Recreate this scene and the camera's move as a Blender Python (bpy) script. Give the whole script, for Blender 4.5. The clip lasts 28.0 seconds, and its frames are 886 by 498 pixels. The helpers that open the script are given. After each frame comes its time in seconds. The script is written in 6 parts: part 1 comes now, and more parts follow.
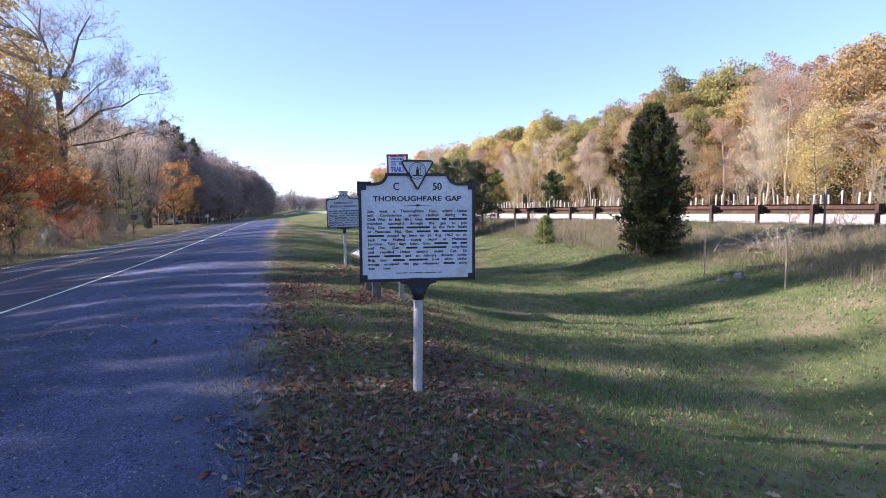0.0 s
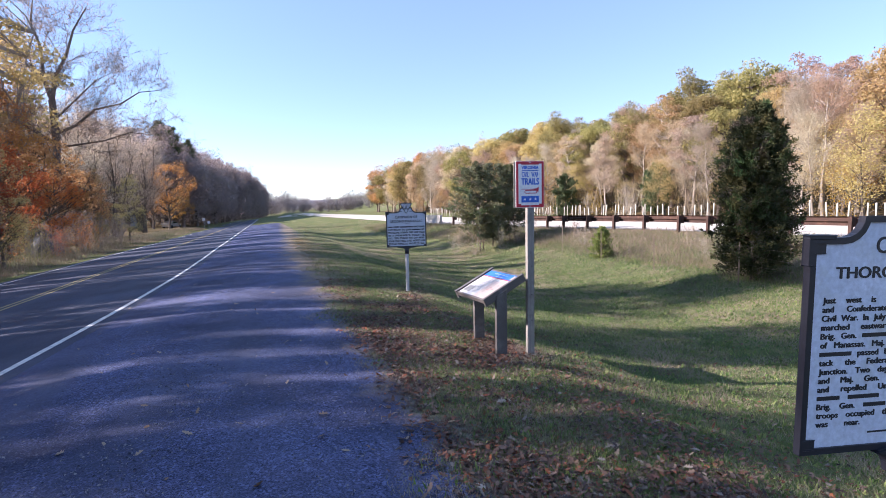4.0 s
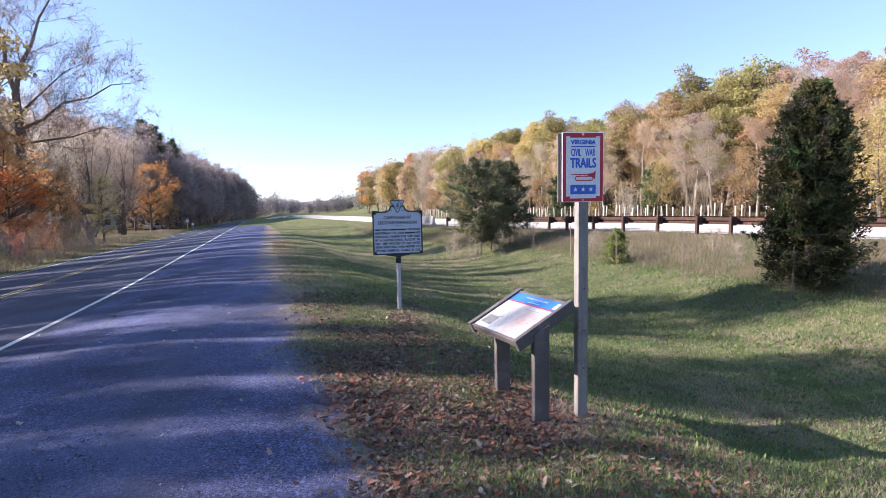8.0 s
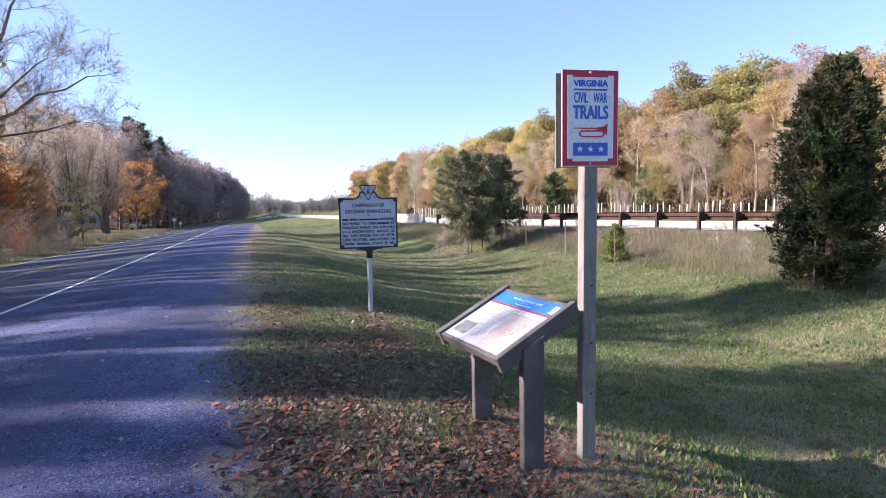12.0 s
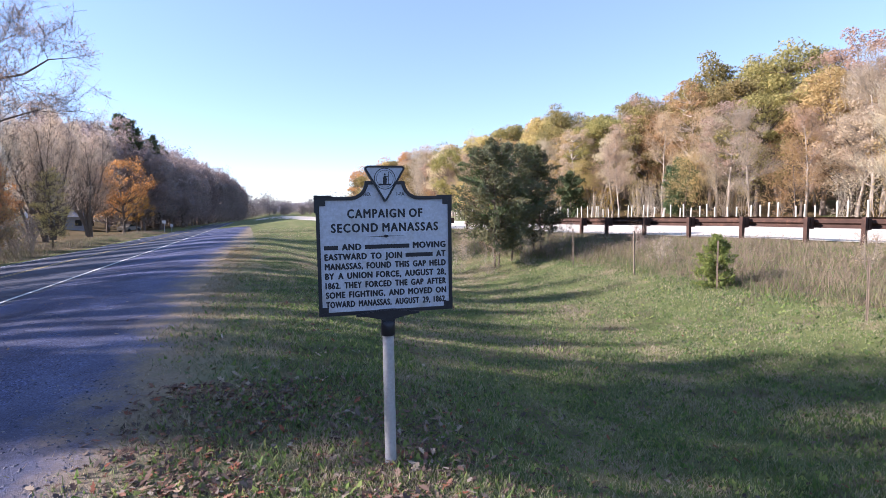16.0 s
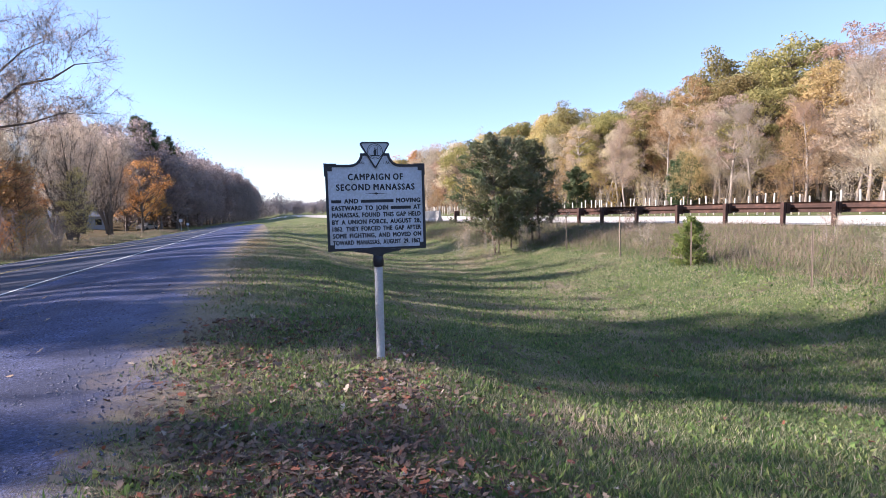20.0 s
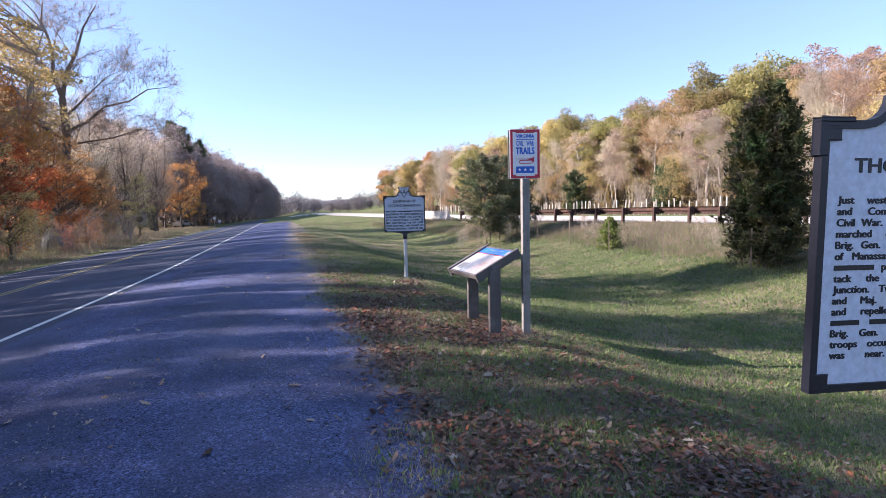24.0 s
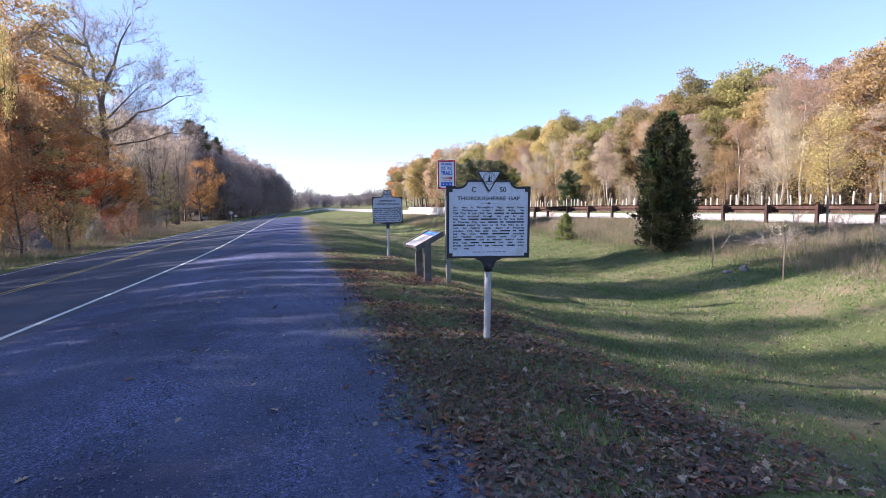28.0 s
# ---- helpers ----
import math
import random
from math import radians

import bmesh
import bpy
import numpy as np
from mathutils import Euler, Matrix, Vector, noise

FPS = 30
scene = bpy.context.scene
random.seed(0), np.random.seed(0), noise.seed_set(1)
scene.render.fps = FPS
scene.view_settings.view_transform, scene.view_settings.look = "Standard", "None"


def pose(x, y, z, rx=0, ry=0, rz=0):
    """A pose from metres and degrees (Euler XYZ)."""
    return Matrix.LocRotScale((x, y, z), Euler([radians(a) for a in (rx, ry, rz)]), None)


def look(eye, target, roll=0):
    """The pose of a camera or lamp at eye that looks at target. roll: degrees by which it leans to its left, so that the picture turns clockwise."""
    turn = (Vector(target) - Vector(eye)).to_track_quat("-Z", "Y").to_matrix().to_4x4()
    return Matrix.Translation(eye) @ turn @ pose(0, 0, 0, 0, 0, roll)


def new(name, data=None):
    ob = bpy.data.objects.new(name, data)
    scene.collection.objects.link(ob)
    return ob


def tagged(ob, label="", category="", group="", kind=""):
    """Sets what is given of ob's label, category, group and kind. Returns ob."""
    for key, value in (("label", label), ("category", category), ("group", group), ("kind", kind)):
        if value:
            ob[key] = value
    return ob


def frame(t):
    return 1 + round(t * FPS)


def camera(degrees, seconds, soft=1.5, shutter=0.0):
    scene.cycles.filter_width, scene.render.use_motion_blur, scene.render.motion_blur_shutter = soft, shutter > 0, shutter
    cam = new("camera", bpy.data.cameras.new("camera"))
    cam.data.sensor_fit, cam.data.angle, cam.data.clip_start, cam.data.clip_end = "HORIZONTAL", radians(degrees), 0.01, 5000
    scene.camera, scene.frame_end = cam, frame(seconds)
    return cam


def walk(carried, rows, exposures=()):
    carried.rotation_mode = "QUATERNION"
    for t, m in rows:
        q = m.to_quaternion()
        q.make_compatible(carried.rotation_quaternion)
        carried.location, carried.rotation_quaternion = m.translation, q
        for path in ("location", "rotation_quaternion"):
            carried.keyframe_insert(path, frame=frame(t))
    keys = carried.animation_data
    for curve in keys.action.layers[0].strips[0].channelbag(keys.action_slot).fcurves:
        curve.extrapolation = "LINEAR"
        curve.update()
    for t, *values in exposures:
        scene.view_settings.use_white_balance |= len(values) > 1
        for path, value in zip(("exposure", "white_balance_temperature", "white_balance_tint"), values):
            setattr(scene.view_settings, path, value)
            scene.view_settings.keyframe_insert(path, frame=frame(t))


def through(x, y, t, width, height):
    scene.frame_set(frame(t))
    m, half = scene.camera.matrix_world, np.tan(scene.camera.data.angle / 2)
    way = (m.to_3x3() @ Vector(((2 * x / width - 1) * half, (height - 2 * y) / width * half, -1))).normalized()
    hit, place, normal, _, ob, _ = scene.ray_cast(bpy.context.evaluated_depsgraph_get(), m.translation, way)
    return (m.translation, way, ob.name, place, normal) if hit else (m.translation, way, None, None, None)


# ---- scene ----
cam = camera(82.1, 28.0, soft=0.8)
METRES, EYE, TILT, LEAN, TURN = 27.7, 1.65, 0.0, 0.0, -17.0
ROWS = [
    (0.0, 0.0, 0.0, 0.0, -0.12, -5.28, 1.26),
    (0.5, -0.0104, -0.0002, 0.0011, -0.03, -5.24, 1.23),
    (1.0, -0.0279, 0.0009, 0.0052, 0.01, -5.22, 1.21),
    (1.5, -0.0444, 0.0062, 0.0086, -0.16, -5.2, 1.17),
    (2.0, -0.0567, 0.0168, 0.0108, -0.33, -5.18, 1.14),
    (2.5, -0.0653, 0.0313, 0.0123, -0.49, -5.17, 1.13),
    (3.0, -0.0714, 0.0489, 0.0129, -0.64, -5.15, 1.12),
    (3.5, -0.0759, 0.0699, 0.0127, -0.8, -5.11, 1.1),
    (5.5, -0.0922, 0.1493, 0.012, -1.31, -4.98, 1.09),
    (6.0, -0.0972, 0.159, 0.0115, -1.42, -4.96, 1.08),
    (6.5, -0.1001, 0.1646, 0.0111, -1.54, -4.94, 1.07),
    (7.0, -0.0995, 0.1688, 0.0104, -1.7, -4.92, 1.07),
    (7.5, -0.0942, 0.1733, 0.01, -1.86, -4.91, 1.06),
    (8.0, -0.0853, 0.1802, 0.0095, -1.99, -4.91, 1.08),
    (8.5, -0.0778, 0.191, 0.0089, -2.11, -4.91, 1.1),
    (9.0, -0.0719, 0.2036, 0.0077, -2.23, -4.89, 1.08),
    (9.5, -0.0658, 0.2148, 0.0073, -2.27, -4.87, 1.07),
    (10.0, -0.0635, 0.2205, 0.007, -2.3, -4.88, 1.09),
    (10.5, -0.0652, 0.223, 0.0059, -2.38, -4.86, 1.04),
    (11.0, -0.0679, 0.2242, 0.0034, -2.45, -4.85, 1.0),
    (11.5, -0.0707, 0.2241, 0.0024, -2.57, -4.85, 1.0),
    (12.0, -0.0739, 0.2281, 0.0005, -2.69, -4.88, 1.0),
    (12.5, -0.0762, 0.2421, -0.0005, -2.81, -4.88, 1.0),
    (14.5, -0.0738, 0.3542, 0.0027, -2.96, -4.82, 1.08),
    (15.0, -0.0795, 0.3812, 0.0023, -2.88, -4.83, 1.05),
    (15.5, -0.0893, 0.4039, 0.0025, -2.82, -4.76, 0.95),
    (16.0, -0.0965, 0.4116, 0.0029, -2.68, -4.73, 0.92),
    (16.5, -0.1018, 0.4091, 0.0025, -2.56, -4.73, 0.93),
    (17.0, -0.1029, 0.4061, -0.0011, -2.57, -4.74, 0.93),
    (17.5, -0.1008, 0.4021, -0.0032, -2.33, -4.73, 1.01),
    (18.0, -0.0985, 0.3922, -0.005, -2.08, -4.72, 1.1),
    (18.5, -0.0964, 0.3769, -0.0069, -1.89, -4.8, 1.19),
    (19.0, -0.0939, 0.3667, -0.0087, -1.72, -4.85, 1.28),
    (19.5, -0.0901, 0.3632, -0.0099, -1.58, -4.84, 1.31),
    (20.0, -0.0858, 0.3599, -0.0097, -1.42, -4.84, 1.38),
    (20.5, -0.0817, 0.3503, -0.0098, -1.27, -4.84, 1.44),
    (21.0, -0.0786, 0.3318, -0.0088, -1.11, -4.86, 1.47),
    (21.5, -0.0774, 0.3056, -0.008, -0.96, -4.89, 1.49),
    (23.5, -0.0741, 0.1515, -0.0039, 0.11, -5.0, 1.24),
    (24.0, -0.0699, 0.1042, -0.0019, 0.26, -5.03, 1.29),
    (24.5, -0.0657, 0.0549, -0.0003, 0.36, -5.1, 1.33),
    (25.0, -0.061, 0.0107, 0.0003, 0.46, -5.26, 1.37),
    (25.5, -0.0537, -0.0124, -0.0, 0.5, -5.39, 1.36),
    (26.0, -0.0435, -0.0161, -0.0004, 0.56, -5.39, 1.39),
    (26.5, -0.0359, -0.0153, 0.0004, 0.78, -5.35, 1.33),
    (27.0, -0.0301, -0.0247, 0.0013, 1.05, -5.35, 1.15),
    (27.5, -0.0258, -0.0448, 0.0011, 1.29, -5.38, 1.02),
    (28.0, -0.0226, -0.0647, 0.0006, 1.49, -5.43, 0.95),
]
EXPOSURE = [(0.0, 1.533, 5700.0, 25.0), (28.0, 1.533, 5700.0, 25.0)]
walk(cam, [(t, pose(0, 0, EYE, TILT, LEAN, TURN) @ pose(METRES * x, METRES * y, METRES * z, 90 + pitch, roll, yaw)) for t, x, y, z, yaw, pitch, roll in ROWS], EXPOSURE)

# ---- light ----
SUN_ELEV, SUN_AZ = radians(27.0), radians(-76.0)      # azimuth from +y, clockwise
world = bpy.data.worlds.new("sky")
scene.world = world
world.use_nodes = True
wn = world.node_tree.nodes
wl = world.node_tree.links
wn.clear()
sky = wn.new("ShaderNodeTexSky")
sky.sky_type = "NISHITA"
sky.sun_disc = False
sky.sun_elevation, sky.sun_rotation = SUN_ELEV, SUN_AZ
sky.altitude, sky.air_density, sky.dust_density, sky.ozone_density = 150.0, 0.9, 0.0, 1.3
bg = wn.new("ShaderNodeBackground")
bg.inputs["Strength"].default_value = 0.1
wo = wn.new("ShaderNodeOutputWorld")
haze = wn.new("ShaderNodeMix")
haze.data_type = "RGBA"
haze.inputs[0].default_value, haze.inputs[7].default_value = 0.35, (1.85, 2.52, 3.05, 1)
wl.new(sky.outputs[0], haze.inputs[6])
wl.new(haze.outputs[2], bg.inputs[0])
wl.new(bg.outputs[0], wo.inputs[0])
sun = new("sun", bpy.data.lights.new("sun", "SUN"))
sun.data.energy, sun.data.angle, sun.data.color = 5.0, radians(0.55), (1.0, 0.87, 0.7)
sun.matrix_world = look((math.sin(SUN_AZ) * math.cos(SUN_ELEV) * 60, math.cos(SUN_AZ) * math.cos(SUN_ELEV) * 60, math.sin(SUN_ELEV) * 60), (0, 0, 0))


# ---- materials ----
def base_mat(name):
    m = bpy.data.materials.new(name)
    m.use_nodes = True
    nt = m.node_tree
    return m, nt, nt.nodes["Principled BSDF"], nt.nodes["Material Output"]


def ramp_of(nt, colours, constant=False):
    r = nt.nodes.new("ShaderNodeValToRGB")
    el = r.color_ramp.elements
    while len(el) < len(colours):
        el.new(0.5)
    for i, c in enumerate(colours):
        el[i].position = i / max(1, len(colours) - (0 if constant else 1))
        el[i].color = (*c, 1)
    if constant:
        r.color_ramp.interpolation = "CONSTANT"
    return r


def noise_at(nt, vec, scale, detail=5, rough=0.55):
    n = nt.nodes.new("ShaderNodeTexNoise")
    n.inputs["Scale"].default_value, n.inputs["Detail"].default_value, n.inputs["Roughness"].default_value = scale, detail, rough
    nt.links.new(vec, n.inputs["Vector"])
    return n


def mixed(nt, fac, a, b, mode="MIX"):
    n = nt.nodes.new("ShaderNodeMix")
    n.data_type, n.blend_type = "RGBA", mode
    for sock, v in ((n.inputs[0], fac), (n.inputs[6], a), (n.inputs[7], b)):
        if hasattr(v, "links"):
            nt.links.new(v, sock)
        elif isinstance(v, (int, float)):
            sock.default_value = v
        else:
            sock.default_value = (*v, 1)
    return n.outputs[2]


def stretch(nt, sock, lo, hi):
    n = nt.nodes.new("ShaderNodeMapRange")
    n.inputs[1].default_value, n.inputs[2].default_value = lo, hi
    nt.links.new(sock, n.inputs[0])
    return n.outputs[0]


def surface(name, dark, light, scale=3.0, fine=40.0, rough=0.8, metal=0.0, bump=0.3, depth=0.004, spec=0.3, stain=None, stain_scale=0.7, grain=None):
    """Two scales of noise between two colours, an optional stain, and fine relief."""
    m, nt, b, out = base_mat(name)
    tc = nt.nodes.new("ShaderNodeTexCoord").outputs["Object"]
    vec = tc
    if grain:
        mp = nt.nodes.new("ShaderNodeMapping")
        mp.inputs["Scale"].default_value = grain
        nt.links.new(tc, mp.inputs["Vector"])
        vec = mp.outputs[0]
    big, small = noise_at(nt, vec, scale), noise_at(nt, vec, fine, 4, 0.6)
    col = mixed(nt, stretch(nt, big.outputs[0], 0.32, 0.68), dark, light)
    mid = tuple((p + q) / 2 for p, q in zip(dark, light))
    col = mixed(nt, stretch(nt, small.outputs[0], 0.3, 0.7), tuple(v * 0.75 for v in mid), col)
    if stain:
        col = mixed(nt, stretch(nt, noise_at(nt, tc, stain_scale, 6, 0.65).outputs[0], 0.52, 0.7), col, stain)
    nt.links.new(col, b.inputs["Base Color"])
    b.inputs["Roughness"].default_value, b.inputs["Metallic"].default_value, b.inputs["Specular IOR Level"].default_value = rough, metal, spec
    bp = nt.nodes.new("ShaderNodeBump")
    bp.inputs["Strength"].default_value, bp.inputs["Distance"].default_value = bump, depth
    nt.links.new(small.outputs[0], bp.inputs["Height"])
    nt.links.new(bp.outputs[0], b.inputs["Normal"])
    return m


def foliage(name, colours, through=0.5, shift=0.012, rough=0.7, patch=None, patch_scale=0.7):
    """Thin leaves: each island its own tone out of the list, each plant its own shift."""
    m, nt, b, out = base_mat(name)
    geo, info = nt.nodes.new("ShaderNodeNewGeometry"), nt.nodes.new("ShaderNodeObjectInfo")
    r = ramp_of(nt, colours)
    nt.links.new(geo.outputs["Random Per Island"], r.inputs[0])
    hs = nt.nodes.new("ShaderNodeHueSaturation")
    h = nt.nodes.new("ShaderNodeMapRange")
    h.inputs[3].default_value, h.inputs[4].default_value = 0.5 - shift, 0.5 + shift
    v = nt.nodes.new("ShaderNodeMapRange")
    v.inputs[3].default_value, v.inputs[4].default_value = 0.8, 1.2
    nt.links.new(info.outputs["Random"], h.inputs[0])
    nt.links.new(info.outputs["Random"], v.inputs[0])
    nt.links.new(h.outputs[0], hs.inputs["Hue"])
    nt.links.new(v.outputs[0], hs.inputs["Value"])
    nt.links.new(r.outputs[0], hs.inputs["Color"])
    tr = nt.nodes.new("ShaderNodeBsdfTranslucent")
    mx = nt.nodes.new("ShaderNodeMixShader")
    mx.inputs[0].default_value = through
    b.inputs["Roughness"].default_value, b.inputs["Specular IOR Level"].default_value = rough, 0.12
    leafc = hs.outputs[0]
    if patch:
        tc = nt.nodes.new("ShaderNodeTexCoord").outputs["Object"]
        leafc = mixed(nt, stretch(nt, noise_at(nt, tc, patch_scale * 0.6, 3, 0.6).outputs[0], 0.5, 0.64), leafc, mixed(nt, 0.3, (0.085, 0.15, 0.052), leafc))
        leafc = mixed(nt, stretch(nt, noise_at(nt, tc, patch_scale, 5, 0.65).outputs[0], 0.5, 0.6), leafc, mixed(nt, 0.15, patch, leafc))
        leafc = mixed(nt, stretch(nt, noise_at(nt, tc, patch_scale * 1.7, 4, 0.6).outputs[0], 0.55, 0.66), leafc, mixed(nt, 0.2, (0.17, 0.14, 0.11), leafc))
    nt.links.new(leafc, b.inputs["Base Color"])
    nt.links.new(leafc, tr.inputs[0])
    nt.links.new(b.outputs[0], mx.inputs[1])
    nt.links.new(tr.outputs[0], mx.inputs[2])
    nt.links.new(mx.outputs[0], out.inputs[0])
    return m


def asphalt_mat(name, dark, light, pebble, bump, depth, worn, verge=False):
    m, nt, b, out = base_mat(name)
    tc = nt.nodes.new("ShaderNodeTexCoord").outputs["Object"]
    vor = nt.nodes.new("ShaderNodeTexVoronoi")
    vor.inputs["Scale"].default_value = pebble
    nt.links.new(tc, vor.inputs["Vector"])
    tone = nt.nodes.new("ShaderNodeSeparateColor")
    nt.links.new(vor.outputs["Color"], tone.inputs[0])
    col = mixed(nt, tone.outputs[0], dark, light)
    coarse = nt.nodes.new("ShaderNodeTexVoronoi")
    coarse.inputs["Scale"].default_value = pebble * 0.6
    nt.links.new(tc, coarse.inputs["Vector"])
    tone2 = nt.nodes.new("ShaderNodeSeparateColor")
    nt.links.new(coarse.outputs["Color"], tone2.inputs[0])
    col = mixed(nt, stretch(nt, tone2.outputs[1], 0.86, 0.92), col, tuple(min(1, v * 1.25) for v in light))
    mp = nt.nodes.new("ShaderNodeMapping")
    mp.inputs["Scale"].default_value = (0.9, 0.12, 1)
    nt.links.new(tc, mp.inputs["Vector"])
    streak = noise_at(nt, mp.outputs[0], 1.3, 6, 0.6)
    col = mixed(nt, stretch(nt, streak.outputs[0], 0.42, 0.72), col, worn)
    patch = noise_at(nt, tc, 0.45, 6, 0.65)
    col = mixed(nt, stretch(nt, patch.outputs[0], 0.35, 0.75), col, tuple(v * 0.72 for v in dark))
    if verge:
        # trodden soil, then turf, towards the outer edge
        sep = nt.nodes.new("ShaderNodeSeparateXYZ")
        nt.links.new(tc, sep.inputs[0])
        wob = nt.nodes.new("ShaderNodeMath")
        wob.operation = "MULTIPLY_ADD"
        wob.inputs[1].default_value = 2.0
        nt.links.new(noise_at(nt, tc, 1.6, 6, 0.65).outputs[0], wob.inputs[0])
        nt.links.new(sep.outputs[0], wob.inputs[2])
        wide = nt.nodes.new("ShaderNodeMath")
        wide.operation = "ADD"
        reach = nt.nodes.new("ShaderNodeMapRange")
        reach.inputs[1].default_value, reach.inputs[2].default_value = 6.0, 24.0
        reach.inputs[3].default_value, reach.inputs[4].default_value = -0.4, 0.7
        nt.links.new(sep.outputs[1], reach.inputs[0])
        nt.links.new(wob.outputs[0], wide.inputs[0])
        nt.links.new(reach.outputs[0], wide.inputs[1])
        soil = mixed(nt, noise_at(nt, tc, 30, 4).outputs[0], (0.11, 0.085, 0.055), (0.3, 0.235, 0.16))
        turf = mixed(nt, noise_at(nt, tc, 14, 4).outputs[0], (0.07, 0.085, 0.034), (0.19, 0.175, 0.085))
        col = mixed(nt, stretch(nt, wide.outputs[0], 0.25, 1.0), col, soil)
        col = mixed(nt, stretch(nt, wob.outputs[0], 0.75, 1.35), col, turf)
    nt.links.new(col, b.inputs["Base Color"])
    b.inputs["Roughness"].default_value, b.inputs["Specular IOR Level"].default_value = 0.82, 0.3
    bp = nt.nodes.new("ShaderNodeBump")
    bp.inputs["Strength"].default_value, bp.inputs["Distance"].default_value = bump, depth
    nt.links.new(vor.outputs["Distance"], bp.inputs["Height"])
    nt.links.new(bp.outputs[0], b.inputs["Normal"])
    return m


M = {}
M["asphalt"] = asphalt_mat("asphalt", (0.031, 0.037, 0.062), (0.068, 0.08, 0.125), 140, 0.35, 0.003, (0.085, 0.093, 0.13))
M["gravel"] = asphalt_mat("gravel", (0.011, 0.015, 0.044), (0.15, 0.172, 0.325), 95, 0.9, 0.006, (0.088, 0.096, 0.155), True)
M["concrete"] = surface("concrete", (0.56, 0.5, 0.41), (0.7, 0.63, 0.52), 0.6, 25, 0.85, stain=(0.36, 0.34, 0.31))
M["line_white"] = surface("line_white", (0.62, 0.62, 0.6), (0.8, 0.8, 0.78), 4, 70, 0.6, stain=(0.35, 0.35, 0.35), stain_scale=6)
M["line_yellow"] = surface("line_yellow", (0.4, 0.32, 0.13), (0.5, 0.41, 0.18), 4, 70, 0.6, stain=(0.2, 0.18, 0.12), stain_scale=6)
M["lawn"] = surface("lawn", (0.08, 0.11, 0.036), (0.2, 0.215, 0.085), 1.4, 60, 0.95, bump=0.8, depth=0.03, spec=0.1, stain=(0.25, 0.2, 0.12), stain_scale=0.8)
M["weeds_soil"] = surface("weeds_soil", (0.15, 0.12, 0.07), (0.28, 0.22, 0.14), 1.2, 40, 0.95, bump=0.8, depth=0.05, spec=0.1, stain=(0.09, 0.09, 0.045), stain_scale=0.5)
M["forest_floor"] = surface("forest_floor", (0.08, 0.06, 0.03), (0.17, 0.125, 0.065), 1.0, 30, 0.95, bump=0.8, depth=0.05, spec=0.1, stain=(0.06, 0.075, 0.03), stain_scale=0.25)
M["dry_straw"] = surface("dry_straw", (0.2, 0.145, 0.11), (0.38, 0.29, 0.22), 6, 60, 0.95, bump=0.9, depth=0.02, spec=0.1)
M["bark"] = surface("bark", (0.09, 0.07, 0.055), (0.2, 0.165, 0.135), 3, 18, 0.9, bump=0.9, depth=0.03, spec=0.15, grain=(4, 4, 0.7))
M["bark_mid"] = surface("bark_mid", (0.15, 0.12, 0.1), (0.27, 0.225, 0.19), 2, 14, 0.9, bump=0.7, depth=0.03, spec=0.15, grain=(4, 4, 0.7))
M["bark_pale"] = surface("bark_pale", (0.26, 0.22, 0.18), (0.42, 0.37, 0.31), 2, 14, 0.9, bump=0.7, depth=0.03, spec=0.15, grain=(4, 4, 0.7))
M["sign_bright"] = surface("sign_bright", (0.8, 0.81, 0.82), (0.86, 0.87, 0.88), 3, 50, 0.4, bump=0.05, depth=0.001, spec=0.4)
M["trail_blue"] = surface("trail_blue", (0.015, 0.11, 0.55), (0.025, 0.14, 0.64), 4, 60, 0.35, bump=0.04, depth=0.001, spec=0.45)
M["trail_red"] = surface("trail_red", (0.46, 0.015, 0.04), (0.55, 0.025, 0.055), 4, 60, 0.4, bump=0.04, depth=0.001, spec=0.4)
M["sign_white"] = surface("sign_white", (0.65, 0.685, 0.78), (0.75, 0.785, 0.88), 3, 50, 0.5, bump=0.12, depth=0.002, spec=0.4, stain=(0.52, 0.53, 0.52), stain_scale=4)
M["sign_white_worn"] = surface("sign_white_worn", (0.5, 0.545, 0.64), (0.62, 0.665, 0.77), 4, 50, 0.55, bump=0.2, depth=0.002, spec=0.4, stain=(0.42, 0.43, 0.44), stain_scale=6)
M["sign_black"] = surface("sign_black", (0.012, 0.013, 0.02), (0.024, 0.026, 0.038), 6, 60, 0.45, bump=0.25, depth=0.002, spec=0.45)
M["post_grey"] = surface("post_grey", (0.4, 0.41, 0.44), (0.52, 0.53, 0.56), 3, 40, 0.5, metal=0.25, bump=0.15, depth=0.002, stain=(0.34, 0.34, 0.35), stain_scale=5)
M["wood_grey"] = surface("wood_grey", (0.2, 0.185, 0.165), (0.36, 0.335, 0.3), 5, 30, 0.85, bump=0.6, depth=0.004, grain=(9, 9, 0.5), stain=(0.15, 0.13, 0.11), stain_scale=4)
M["frame_brown"] = surface("frame_brown", (0.085, 0.076, 0.072), (0.125, 0.112, 0.106), 4, 60, 0.5, bump=0.15, depth=0.002, spec=0.4, stain=(0.15, 0.138, 0.13), stain_scale=5)
M["panel_paper"] = surface("panel_paper", (0.5, 0.5, 0.49), (0.58, 0.57, 0.55), 3, 30, 0.25, bump=0.02, depth=0.001, spec=0.4)
M["panel_tan"] = surface("panel_tan", (0.34, 0.28, 0.25), (0.52, 0.45, 0.4), 7, 50, 0.3, bump=0.02, depth=0.001, spec=0.4, stain=(0.46, 0.33, 0.31), stain_scale=5)
